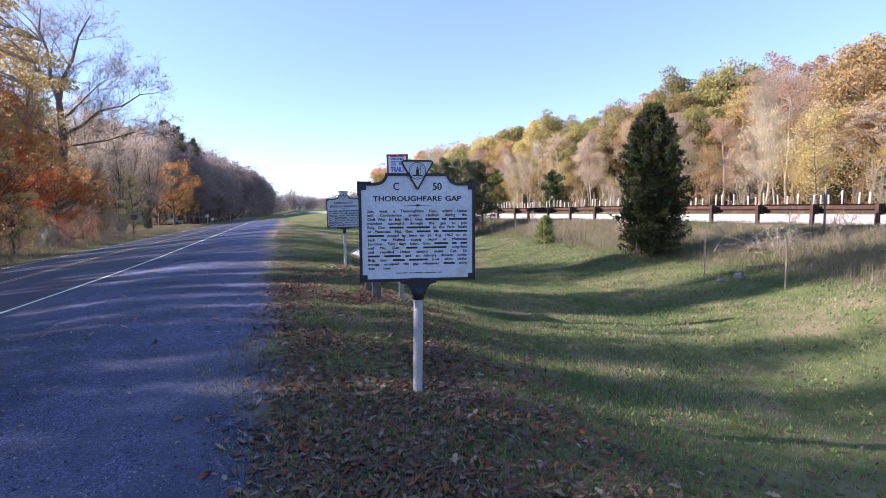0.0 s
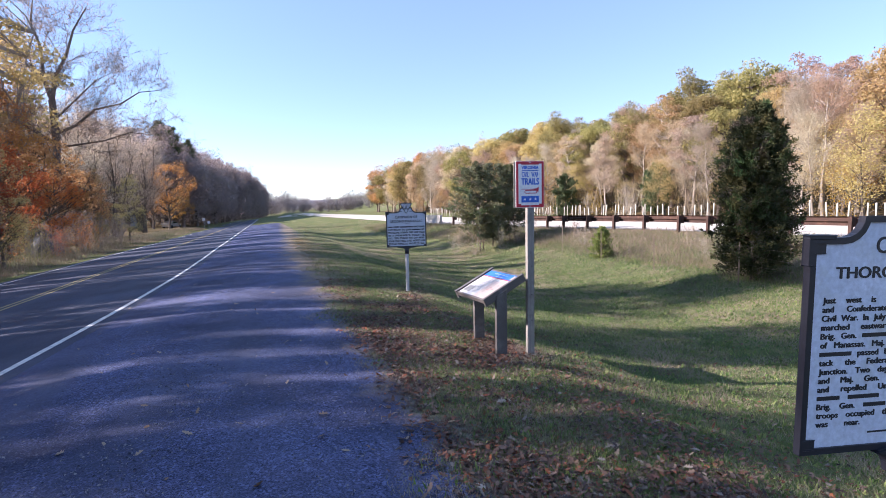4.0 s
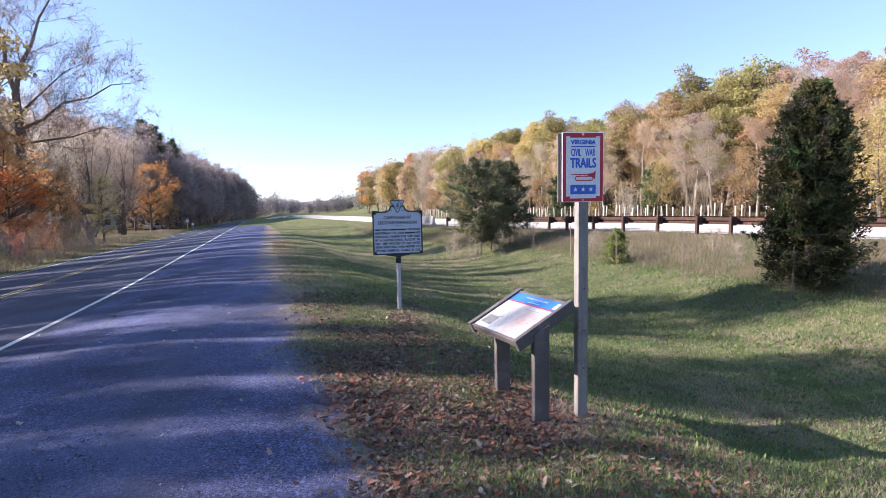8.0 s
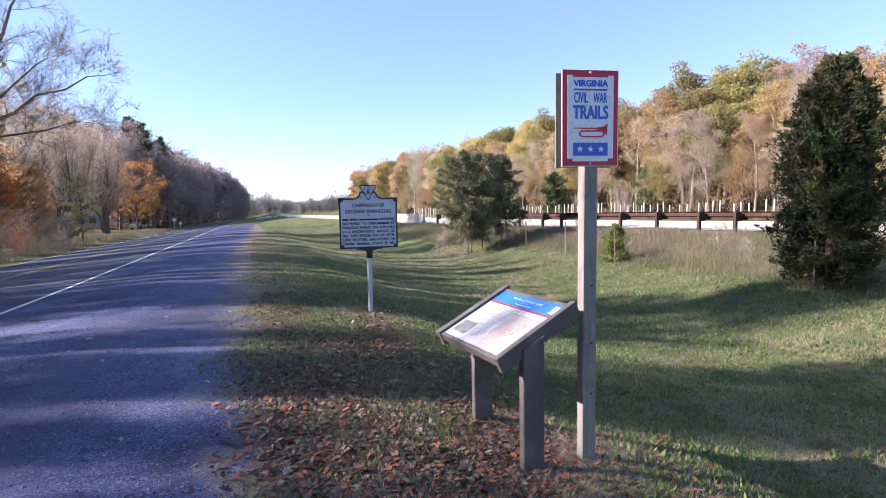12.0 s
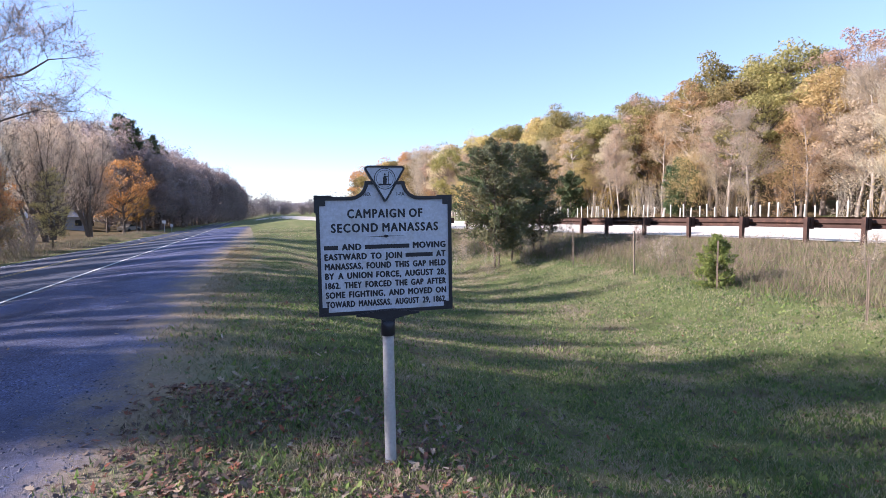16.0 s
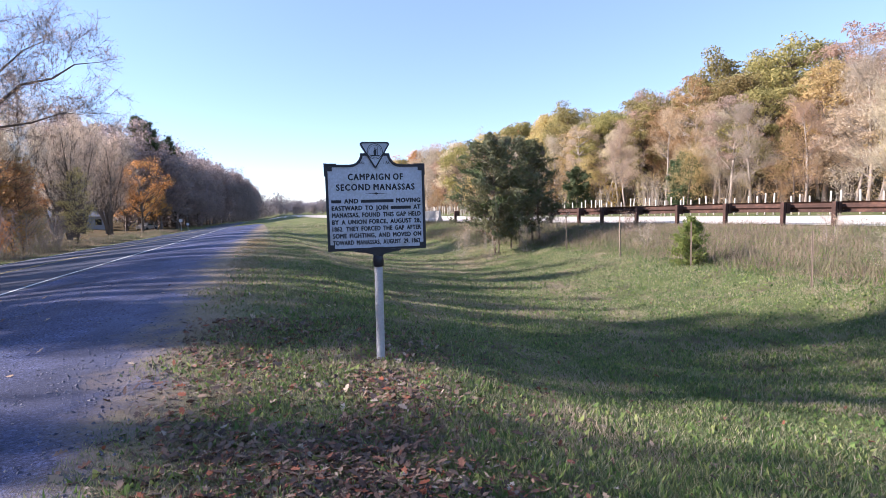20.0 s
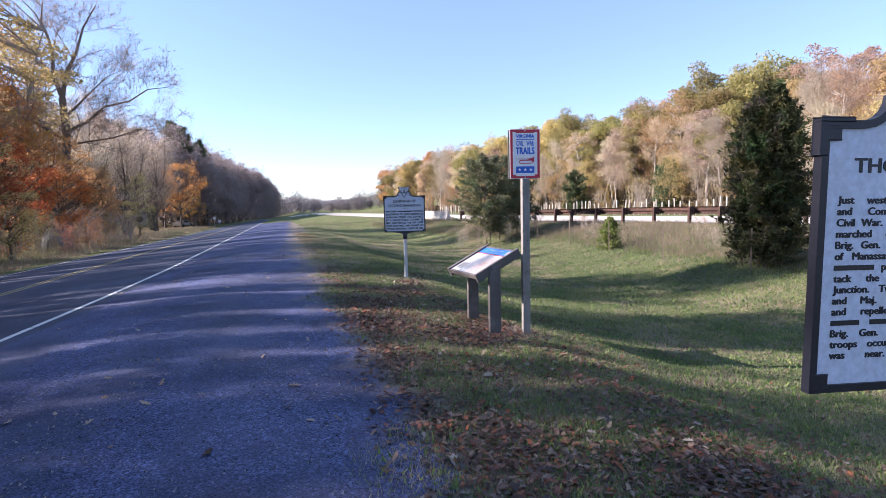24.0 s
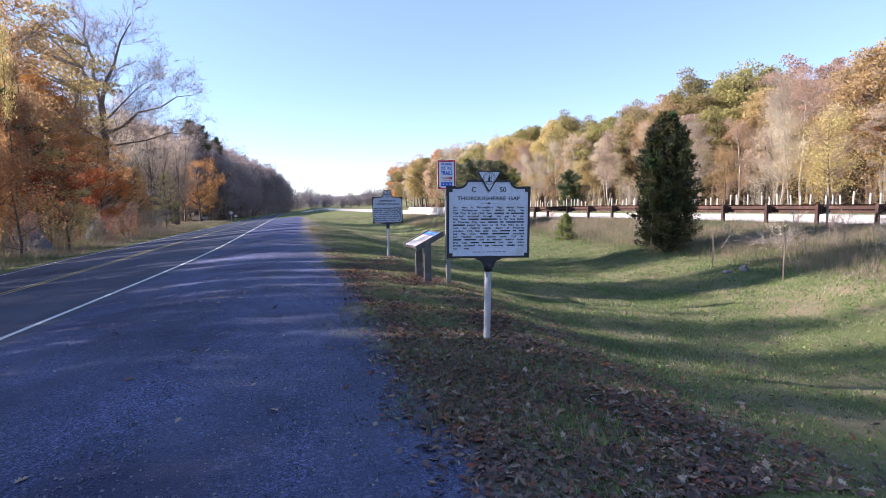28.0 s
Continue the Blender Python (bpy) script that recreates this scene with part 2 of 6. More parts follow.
M["panel_photo"] = surface("panel_photo", (0.07, 0.07, 0.07), (0.3, 0.3, 0.28), 12, 60, 0.3, bump=0.02, depth=0.001, spec=0.5)
M["panel_blue"] = surface("panel_blue", (0.035, 0.15, 0.5), (0.05, 0.19, 0.58), 4, 60, 0.25, bump=0.03, depth=0.001, spec=0.5)
M["sign_red"] = surface("sign_red", (0.33, 0.025, 0.04), (0.4, 0.035, 0.055), 4, 60, 0.4, bump=0.05, depth=0.001, spec=0.4)
M["print_faint"] = surface("print_faint", (0.3, 0.3, 0.31), (0.4, 0.4, 0.4), 9, 60, 0.4, bump=0.02, depth=0.001)
M["print_pale"] = surface("print_pale", (0.3, 0.45, 0.7), (0.36, 0.52, 0.76), 9, 60, 0.4, bump=0.02, depth=0.001)
M["map_red"] = surface("map_red", (0.55, 0.2, 0.2), (0.62, 0.26, 0.25), 9, 60, 0.4, bump=0.02, depth=0.001)
M["rust_steel"] = surface("rust_steel", (0.048, 0.028, 0.022), (0.1, 0.058, 0.044), 2.5, 30, 0.8, metal=0.2, bump=0.3, depth=0.003, stain=(0.15, 0.08, 0.055), stain_scale=3)
M["stake_pale"] = surface("stake_pale", (0.5, 0.47, 0.4), (0.66, 0.62, 0.54), 5, 40, 0.8)
M["stake_rust"] = surface("stake_rust", (0.17, 0.13, 0.1), (0.32, 0.26, 0.2), 6, 40, 0.85)
M["wire"] = surface("wire", (0.11, 0.09, 0.08), (0.18, 0.15, 0.13), 20, 90, 0.6, metal=0.6)
M["rock"] = surface("rock", (0.075, 0.08, 0.095), (0.13, 0.135, 0.155), 2, 20, 0.9, bump=0.7, depth=0.03)
M["boulder"] = surface("boulder", (0.1, 0.105, 0.125), (0.2, 0.205, 0.23), 1.5, 14, 0.9, bump=0.7, depth=0.05)
M["wall_white"] = surface("wall_white", (0.3, 0.33, 0.38), (0.4, 0.42, 0.46), 1.5, 30, 0.7, grain=(1, 1, 8))
M["roof_slate"] = surface("roof_slate", (0.12, 0.14, 0.18), (0.2, 0.22, 0.27), 2, 25, 0.8)
M["glass_dark"] = surface("glass_dark", (0.02, 0.025, 0.03), (0.04, 0.045, 0.05), 2, 20, 0.08, bump=0.0, spec=0.6)
M["car_paint"] = surface("car_paint", (0.3, 0.27, 0.23), (0.36, 0.33, 0.28), 1, 20, 0.3, bump=0.0, spec=0.5)
M["rubber"] = surface("rubber", (0.015, 0.015, 0.016), (0.03, 0.03, 0.032), 8, 60, 0.85)
M["leaf_gold"] = foliage("leaf_gold", [(0.36, 0.26, 0.11), (0.5, 0.37, 0.17), (0.55, 0.42, 0.2), (0.42, 0.31, 0.14)], 0.5, 0.025)
M["leaf_olive"] = foliage("leaf_olive", [(0.2, 0.185, 0.07), (0.31, 0.275, 0.105), (0.4, 0.33, 0.13), (0.25, 0.23, 0.09)], 0.45, 0.02)
M["leaf_green"] = foliage("leaf_green", [(0.15, 0.16, 0.06), (0.25, 0.25, 0.09), (0.32, 0.3, 0.11)], 0.4)
M["leaf_rust"] = foliage("leaf_rust", [(0.38, 0.19, 0.085), (0.5, 0.27, 0.12), (0.56, 0.34, 0.16), (0.45, 0.26, 0.125)], 0.6)
M["leaf_red"] = foliage("leaf_red", [(0.4, 0.1, 0.05), (0.54, 0.17, 0.06), (0.58, 0.24, 0.08), (0.44, 0.14, 0.06)], 0.62)
M["leaf_yellow"] = foliage("leaf_yellow", [(0.42, 0.28, 0.03), (0.6, 0.42, 0.05), (0.5, 0.3, 0.04), (0.34, 0.26, 0.05)])
M["leaf_orange"] = foliage("leaf_orange", [(0.48, 0.235, 0.075), (0.56, 0.31, 0.1), (0.58, 0.36, 0.13), (0.45, 0.25, 0.085)], 0.6, 0.012)
M["leaf_pale"] = foliage("leaf_pale", [(0.46, 0.4, 0.3), (0.54, 0.47, 0.35), (0.58, 0.5, 0.37), (0.48, 0.42, 0.31)], 0.4)
M["leaf_pink"] = foliage("leaf_pink", [(0.44, 0.32, 0.225), (0.53, 0.385, 0.275), (0.51, 0.37, 0.25), (0.43, 0.315, 0.215)], 0.5, 0.02)
M["leaf_twig"] = foliage("leaf_twig", [(0.54, 0.46, 0.37), (0.64, 0.54, 0.42), (0.62, 0.5, 0.35), (0.56, 0.48, 0.39)], 0.78)
# purple-brown lifted towards blue: haze over the far backlit wood, put into the colour
M["leaf_dusk"] = foliage("leaf_dusk", [(0.28, 0.235, 0.245), (0.34, 0.28, 0.27), (0.4, 0.31, 0.25), (0.3, 0.26, 0.27)], 0.55)
M["leaf_tan"] = foliage("leaf_tan", [(0.42, 0.34, 0.25), (0.52, 0.42, 0.31), (0.56, 0.44, 0.3), (0.47, 0.39, 0.3)], 0.5, 0.025)
M["needle"] = foliage("needle", [(0.036, 0.046, 0.023), (0.048, 0.058, 0.026), (0.06, 0.068, 0.03), (0.042, 0.052, 0.028)], 0.2, 0.01, 0.95, (0.14, 0.125, 0.05), 1.5)
M["needle_grey"] = foliage("needle_grey", [(0.12, 0.135, 0.088), (0.14, 0.152, 0.095), (0.17, 0.168, 0.09), (0.125, 0.138, 0.095)], 0.25, 0.01, 0.95, (0.17, 0.155, 0.075), 1.4)
M["needle_light"] = foliage("needle_light", [(0.12, 0.155, 0.045), (0.18, 0.21, 0.062), (0.26, 0.27, 0.08)], 0.35, 0.015)
M["fallen_pale"] = foliage("fallen_pale", [(0.3, 0.22, 0.15), (0.4, 0.33, 0.25), (0.2, 0.12, 0.07), (0.45, 0.4, 0.34)], 0.1, 0.0, 0.8)
# skyline leaves greyed by colour alone to give the haze of distance
M["leaf_haze"] = foliage("leaf_haze", [(0.2, 0.18, 0.19), (0.26, 0.23, 0.23), (0.22, 0.21, 0.2)], 0.25)
M["pine"] = foliage("pine", [(0.07, 0.1, 0.05), (0.09, 0.125, 0.06), (0.13, 0.155, 0.075)], 0.3, 0.015)
M["grass"] = foliage("grass", [(0.066, 0.095, 0.047), (0.14, 0.178, 0.082), (0.28, 0.29, 0.15), (0.37, 0.325, 0.23), (0.085, 0.132, 0.062), (0.19, 0.225, 0.108)], 0.35, 0.0, 0.8, (0.38, 0.315, 0.23), 0.75)
M["weed"] = foliage("weed", [(0.25, 0.195, 0.135), (0.35, 0.28, 0.2), (0.2, 0.185, 0.095), (0.42, 0.35, 0.27), (0.28, 0.21, 0.17), (0.2, 0.19, 0.1)], 0.4, 0.0, 0.8, (0.31, 0.25, 0.18), 0.5)
M["weed_green"] = foliage("weed_green", [(0.075, 0.13, 0.04), (0.14, 0.21, 0.06), (0.25, 0.28, 0.1)], 0.4, 0.0)
M["fallen"] = foliage("fallen", [(0.062, 0.043, 0.04), (0.11, 0.074, 0.06), (0.17, 0.115, 0.09), (0.25, 0.185, 0.145), (0.25, 0.085, 0.048), (0.11, 0.088, 0.08), (0.075, 0.055, 0.05), (0.35, 0.29, 0.24)], 0.15, 0.0, 0.8)


# ---- helpers for things ----
def link_mesh(name, verts, faces, material, parent=None):
    me = bpy.data.meshes.new(name)
    me.from_pydata(verts, [], faces)
    if material:
        me.materials.append(material)
    ob = new(name, me)
    if parent is not None:
        ob.parent = parent
    return ob


def part(name, bm, material, parent, label=""):
    """One bmesh as one mesh object under a thing or a part."""
    me = bpy.data.meshes.new(name)
    bm.to_mesh(me)
    bm.free()
    me.materials.append(material)
    ob = new(name, me)
    ob.parent = parent
    if label:
        ob["label"] = label
    return ob


def thing(name, m, label, category, group="", kind=""):
    e = new(name)
    e.empty_display_size = 0.2
    e.matrix_basis = m
    return tagged(e, label, category, group, kind)


def box(bm, x0, x1, y0, y1, z0, z1, bevel=0.0):
    r = bmesh.ops.create_cube(bm, size=1.0)
    vs = r["verts"]
    for v in vs:
        v.co = Vector(((x0 + x1) / 2 + v.co.x * (x1 - x0), (y0 + y1) / 2 + v.co.y * (y1 - y0), (z0 + z1) / 2 + v.co.z * (z1 - z0)))
    if bevel:
        es = list({e for v in vs for e in v.link_edges})
        bmesh.ops.bevel(bm, geom=es, offset=bevel, segments=1, affect="EDGES", clamp_overlap=True)
    return bm


def slab(bm, outline, y0, y1):
    """A plate from an outline of (x, z), from depth y0 (front) to y1."""
    front = [bm.verts.new((x, y0, z)) for x, z in outline]
    back = [bm.verts.new((x, y1, z)) for x, z in outline]
    bm.faces.new(front)
    bm.faces.new(back[::-1])
    n = len(outline)
    for i in range(n):
        bm.faces.new((front[(i + 1) % n], front[i], back[i], back[(i + 1) % n]))
    bmesh.ops.recalc_face_normals(bm, faces=bm.faces)
    return bm


def band(bm, outer, inner, y0, y1):
    """A raised rim between two outlines with as many points."""
    n = len(outer)
    rings = [[bm.verts.new((x, y, z)) for x, z in o] for o, y in ((outer, y0), (inner, y0), (inner, y1), (outer, y1))]
    for a, b in ((0, 1), (1, 2), (2, 3), (3, 0)):
        for i in range(n):
            bm.faces.new((rings[a][i], rings[a][(i + 1) % n], rings[b][(i + 1) % n], rings[b][i]))
    bmesh.ops.recalc_face_normals(bm, faces=bm.faces)
    return bm


def tube(bm, rings, sides=16, cap=True):
    """A round solid from (z, radius) rings about the z axis."""
    rows = []
    for z, r in rings:
        rows.append([bm.verts.new((r * math.cos(2 * math.pi * i / sides), r * math.sin(2 * math.pi * i / sides), z)) for i in range(sides)])
    for a, b in zip(rows, rows[1:]):
        for i in range(sides):
            f = bm.faces.new((a[i], a[(i + 1) % sides], b[(i + 1) % sides], b[i]))
            f.smooth = True
    if cap:
        bm.faces.new(rows[0][::-1])
        bm.faces.new(rows[-1])
    return bm


def shrink(outline, d):
    """The outline moved inwards by d (points run anticlockwise seen from the front)."""
    n, res = len(outline), []
    for i in range(n):
        p, q, r = (Vector(outline[k % n]) for k in (i - 1, i, i + 1))
        a, b = (q - p).normalized(), (r - q).normalized()
        na, nb = Vector((-a.y, a.x)), Vector((-b.y, b.x))
        k = (na + nb)
        k = k / max(0.35, k.dot(na))
        res.append((q.x + k.x * d, q.y + k.y * d))
    return res


_glyphs = {}


def word_mesh(text, size, bold, track=1.0):
    key = (text, size, bold, track)
    if key not in _glyphs:
        cu = bpy.data.curves.new("word", "FONT")
        cu.body, cu.size, cu.extrude, cu.resolution_u, cu.space_character = text, size, 0.0012, 3, track
        ob = new("word", cu)
        me = bpy.data.meshes.new_from_object(ob.evaluated_get(bpy.context.evaluated_depsgraph_get()))
        bpy.data.objects.remove(ob)
        co = np.empty(len(me.vertices) * 3)
        me.vertices.foreach_get("co", co)
        co = co.reshape(-1, 3)
        faces = [tuple(p.vertices) for p in me.polygons]
        bpy.data.meshes.remove(me)
        if bold:
            # heavier strokes: the outline laid over itself a little to each side
            n, thin = len(co), co
            shifts = ((-1, 0, 0), (1, 0, 0), (0, 0.6, 0), (0, -0.6, 0))
            co = np.concatenate([thin] + [thin + np.array([a * bold, b * bold, 0.0001 * (k + 1)]) for k, (a, b, _) in enumerate(shifts)])
            faces = [tuple(i + n * k for i in f) for k in range(5) for f in faces]
        _glyphs[key] = (co, faces, float(co[:, 0].min()), float(co[:, 0].max()))
    return _glyphs[key]


def line_of_text(words, x0, x1, z, size, y, parent, material, bold=0.0, squeeze=1.0, justify=True, name="text_word", track=1.0):
    """One line of lettering on a sign's face. A word that is a number stands for a plain bar that many letters long."""
    items, total = [], 0.0
    for w in words:
        if isinstance(w, int):
            width = w * size * 0.56 * squeeze
            items.append((None, width))
        else:
            co, faces, a, b = word_mesh(w, size, bold, track)
            width = (b - a) * squeeze
            items.append(((co, faces, a), width))
        total += width
    gap, fit = size * 0.42 * squeeze, 1.0
    if justify and len(words) > 1:
        # letters stretch or narrow a little before the gaps do
        fit = min(1.25, max(0.6, (x1 - x0 - size * 0.4 * (len(words) - 1)) / total))
        gap = (x1 - x0 - total * fit) / (len(words) - 1)
    x = x0 if justify else (x0 + x1) / 2 - (total + gap * (len(words) - 1)) / 2
    made = []
    for data, width in items:
        if data is None:
            a, b, lo, hi = x, x + width * fit, z + size * 0.05, z + size * 0.54
            verts = [(a, y - 0.0012, lo), (b, y - 0.0012, lo), (b, y - 0.0012, hi), (a, y - 0.0012, hi),
                     (a, y + 0.001, lo), (b, y + 0.001, lo), (b, y + 0.001, hi), (a, y + 0.001, hi)]
            faces = [(0, 1, 2, 3), (4, 7, 6, 5), (0, 4, 5, 1), (3, 2, 6, 7), (0, 3, 7, 4), (1, 5, 6, 2)]
        else:
            co, faces, a = data
            verts = [(x + (c[0] - a) * squeeze * fit, y - c[2], z + c[1]) for c in co.tolist()]
        made.append(link_mesh(name, verts, faces, material, parent))
        x += width * fit + gap
    return made


# ---- the lie of the land ----
RAIL_Y = [-60, 21.5, 32, 43.6, 60, 80, 110, 160, 400, 2600]
RAIL_X = [33.6, 17.3, 15.2, 12.6, 10.3, 9.0, 8.3, 8.0, 8.0, 8.0]


def rail_x(y):
    return np.interp(y, RAIL_Y, RAIL_X)


def ground_z(x, y):
    x, y = np.asarray(x, float), np.asarray(y, float)
    xr = rail_x(y)
    fall = -0.012 * np.clip(y - 25, 0, 375)
    zr = np.interp(y, [0, 21, 32, 44, 100, 300], [0.53, 0.43, 0.4, 0.44, 0.75, 1.9])
    k = np.minimum(1.0, (xr + 0.3) / 15.5)
    xs = (x + 0.3) / k - 0.3
    deep = np.interp(y, [30, 60, 120], [1, 0.6, 0.4])
    swale = np.interp(xs, [-0.5, 0.5, 1.07, 1.6, 2.1, 3, 4, 5.5, 7, 8.5, 9.75, 11.4], [0, -0.06, -0.13, -0.16, -0.25, -0.5, -0.7, -0.86, -0.96, -0.92, -0.76, -0.42]) * deep
    u = np.clip((x - (11.7 * k - 0.3 + 0.3 * k - 0.0)) / np.maximum(0.5, xr - (11.7 * k - 0.3)), 0, 1)
    bank = -0.42 * deep + (zr + 0.42 * deep) * np.interp(u, [0, 0.35, 0.75, 0.95, 1], [0, 0.42, 0.82, 1, 1])
    right = np.where(xs < 11.4, swale, bank)
    # further on the swale runs out into one smooth slope
    f = np.interp(y, [38, 72], [0, 1])
    slope = zr * np.sin(np.clip((x + 0.5) / (xr + 0.5), 0, 1) * np.pi / 2)
    right = right * (1 - f) + slope * f
    right = np.where(x > xr, zr, right)
    right = right + np.clip(x - 44, 0, 160) * 0.11 + np.clip(x - 84, 0, 80) * 0.14
    left = np.interp(x, [-400, -150, -50, -30, -15.5, -13, -11.6, -2.5], [40, 22, 3.5, -0.6, -0.98, -0.9, -0.77, 0])
    z = np.where(x < -2.5, left, np.where(x < -0.5, 0.0, right))
    lump = 0.02 * np.sin(x * 1.7 + y * 0.6) * np.sin(y * 1.3 - x * 0.4) + 0.012 * np.sin(x * 4.1 + 1.0) * np.sin(y * 3.7)
    return z + fall + np.where((x > 0.4) & (x < xr - 0.4), lump, 0) + np.where(x < -13, lump * 2.0, 0)


def gz(x, y):
    return float(ground_z(x, y))


def steps(*runs):
    out = []
    for a, b, d in runs:
        out += list(np.arange(a, b - 1e-6, d))
    return np.array(out)


def sheet(name, xs, ys, lift, material, label, category):
    """A surface that follows the ground: xs are offsets, or functions of y."""
    grid = np.array([[(x(y) if callable(x) else x) for x in xs] for y in ys])
    Y = np.repeat(np.array(ys)[:, None], len(xs), 1)
    Z = ground_z(grid, Y) + (np.array(lift)[None, :] if isinstance(lift, (list, tuple)) else lift)
    v = np.stack([grid, Y, Z], -1).reshape(-1, 3)
    n = len(xs)
    f = [(r * n + c, r * n + c + 1, (r + 1) * n + c + 1, (r + 1) * n + c) for r in range(len(ys) - 1) for c in range(n - 1)]
    ob = link_mesh(name, v.tolist(), f, material)
    return tagged(ob, label, category, kind="structure")


gx = steps((-2600, -400, 200), (-400, -60, 20), (-60, -20, 4), (-20, -11, 0.75), (-11, 0, 0.5), (0, 21, 0.3), (21, 45, 1.5), (45, 180, 9), (180, 400, 22), (400, 2700, 230))
gy = steps((-300, -40, 26), (-40, -8, 4), (-8, 50, 0.5), (50, 120, 2), (120, 420, 10), (420, 2700, 228))
GX, GY = np.meshgrid(gx, gy)
GZ = ground_z(GX, GY)
nx = len(gx)
gv = np.stack([GX, GY, GZ], -1).reshape(-1, 3).tolist()
gf = [(r * nx + c, r * nx + c + 1, (r + 1) * nx + c + 1, (r + 1) * nx + c) for r in range(len(gy) - 1) for c in range(nx - 1)]
ground = link_mesh("ground", gv, gf, M["lawn"])
ground.data.materials.append(M["weeds_soil"])
ground.data.materials.append(M["forest_floor"])
CX, CY = (GX[:-1, :-1] + GX[1:, 1:]) / 2, (GY[:-1, :-1] + GY[1:, 1:]) / 2
CR = rail_x(CY)
idx = np.where((CX > 12.0) & (CX < CR + 1), 1, 0)
idx = np.where((CX < -20.5) | ((CX > 37) & (CY < 240)), 2, idx)
ground.data.polygons.foreach_set("material_index", idx.reshape(-1).astype(np.int32))
ground.data.polygons.foreach_set("use_smooth", np.ones(len(gf), bool))
tagged(ground, "mown grass swale between the road and the highway bank", "ground", kind="structure")

def road_bend(y):
    """How far the road's middle swings sideways from a straight line: it bows to the right by the markers and leaves to the left."""
    at = np.array([-4.0, -2.0, 0.0, 2.0, 4.0]) * (1 if y < 60 else 3) + y
    return float(np.interp(at, [-60, 0, 7, 12, 18, 25, 32, 45, 58, 80, 137, 200, 260], [-3.6, -1.15, -0.65, -0.15, 0.2, 0.36, 0.1, -0.15, -0.5, -1.0, -2.3, -3.8, -5.6]).mean())


def along(x):
    return lambda y: x + road_bend(y)


ry = list(steps((-60, 60, 1.5), (60, 130, 3), (130, 246, 5)))
sheet("road", [along(x) for x in (-12.4, -11.0, -9.6, -8.3, -7.0, -5.8, -4.5)], ry, 0.012, M["asphalt"], "two-lane asphalt road with worn painted lines", "road")


def ragged(base, seed, size):
    r = random.Random(seed)
    a, b, c = (r.uniform(0, 6) for _ in range(3))
    return lambda y: base + size * (math.sin(y * 0.9 + a) + 0.6 * math.sin(y * 2.3 + b) + 0.4 * math.sin(y * 5.1 + c)) / 2 - 0.028 * max(0, y - 30)


ly = list(steps((-60, -4, 2), (-4, 40, 0.25), (40, 100, 2)))
sheet("gravel_shoulder", [along(-4.52), lambda y: -4.0 + 0.6 * min(0.3, road_bend(y)), lambda y: -3.4 + 0.25 * min(0.3, road_bend(y)), -2.8, -2.2, -1.6, -1.0, ragged(-0.5, 3, 0.02), ragged(0.0, 3, 0.02), ragged(0.45, 3, 0.06), ragged(0.9, 3, 0.1), ragged(1.3, 3, 0.12)], ly, [0.018] * 7 + [0.014, 0.012, 0.012, 0.012, -0.06], M["gravel"], "broken gravel and asphalt pull-off beside the road", "shoulder")
for nm, x, w, mt, lab in (("edge_line", -4.83, 0.12, "line_white", "worn white edge line on the asphalt"), ("edge_line", -11.95, 0.12, "line_white", "worn white edge line on the asphalt"),
                          ("centre_line", -8.52, 0.1, "line_yellow", "yellow centre line on the asphalt"), ("centre_line", -8.29, 0.1, "line_yellow", "yellow centre line on the asphalt")):
    sheet(nm, [along(x - w / 2), along(x + w / 2)], ry, 0.018, M[mt], lab, "road marking")
hy = list(steps((-60, 60, 3), (60, 140, 5), (140, 260, 10)))


def lane(off):
    return lambda y: float(rail_x(y)) + off + float(np.interp(y, [80, 130, 160, 260], [0, -2.2, -5.0, -11.5]))


sheet("highway", [lane(0.7), lane(4.5), lane(8.5), lane(12.5)], hy, 0.03, M["concrete"], "pale concrete highway carriageway behind the guardrail", "highway")


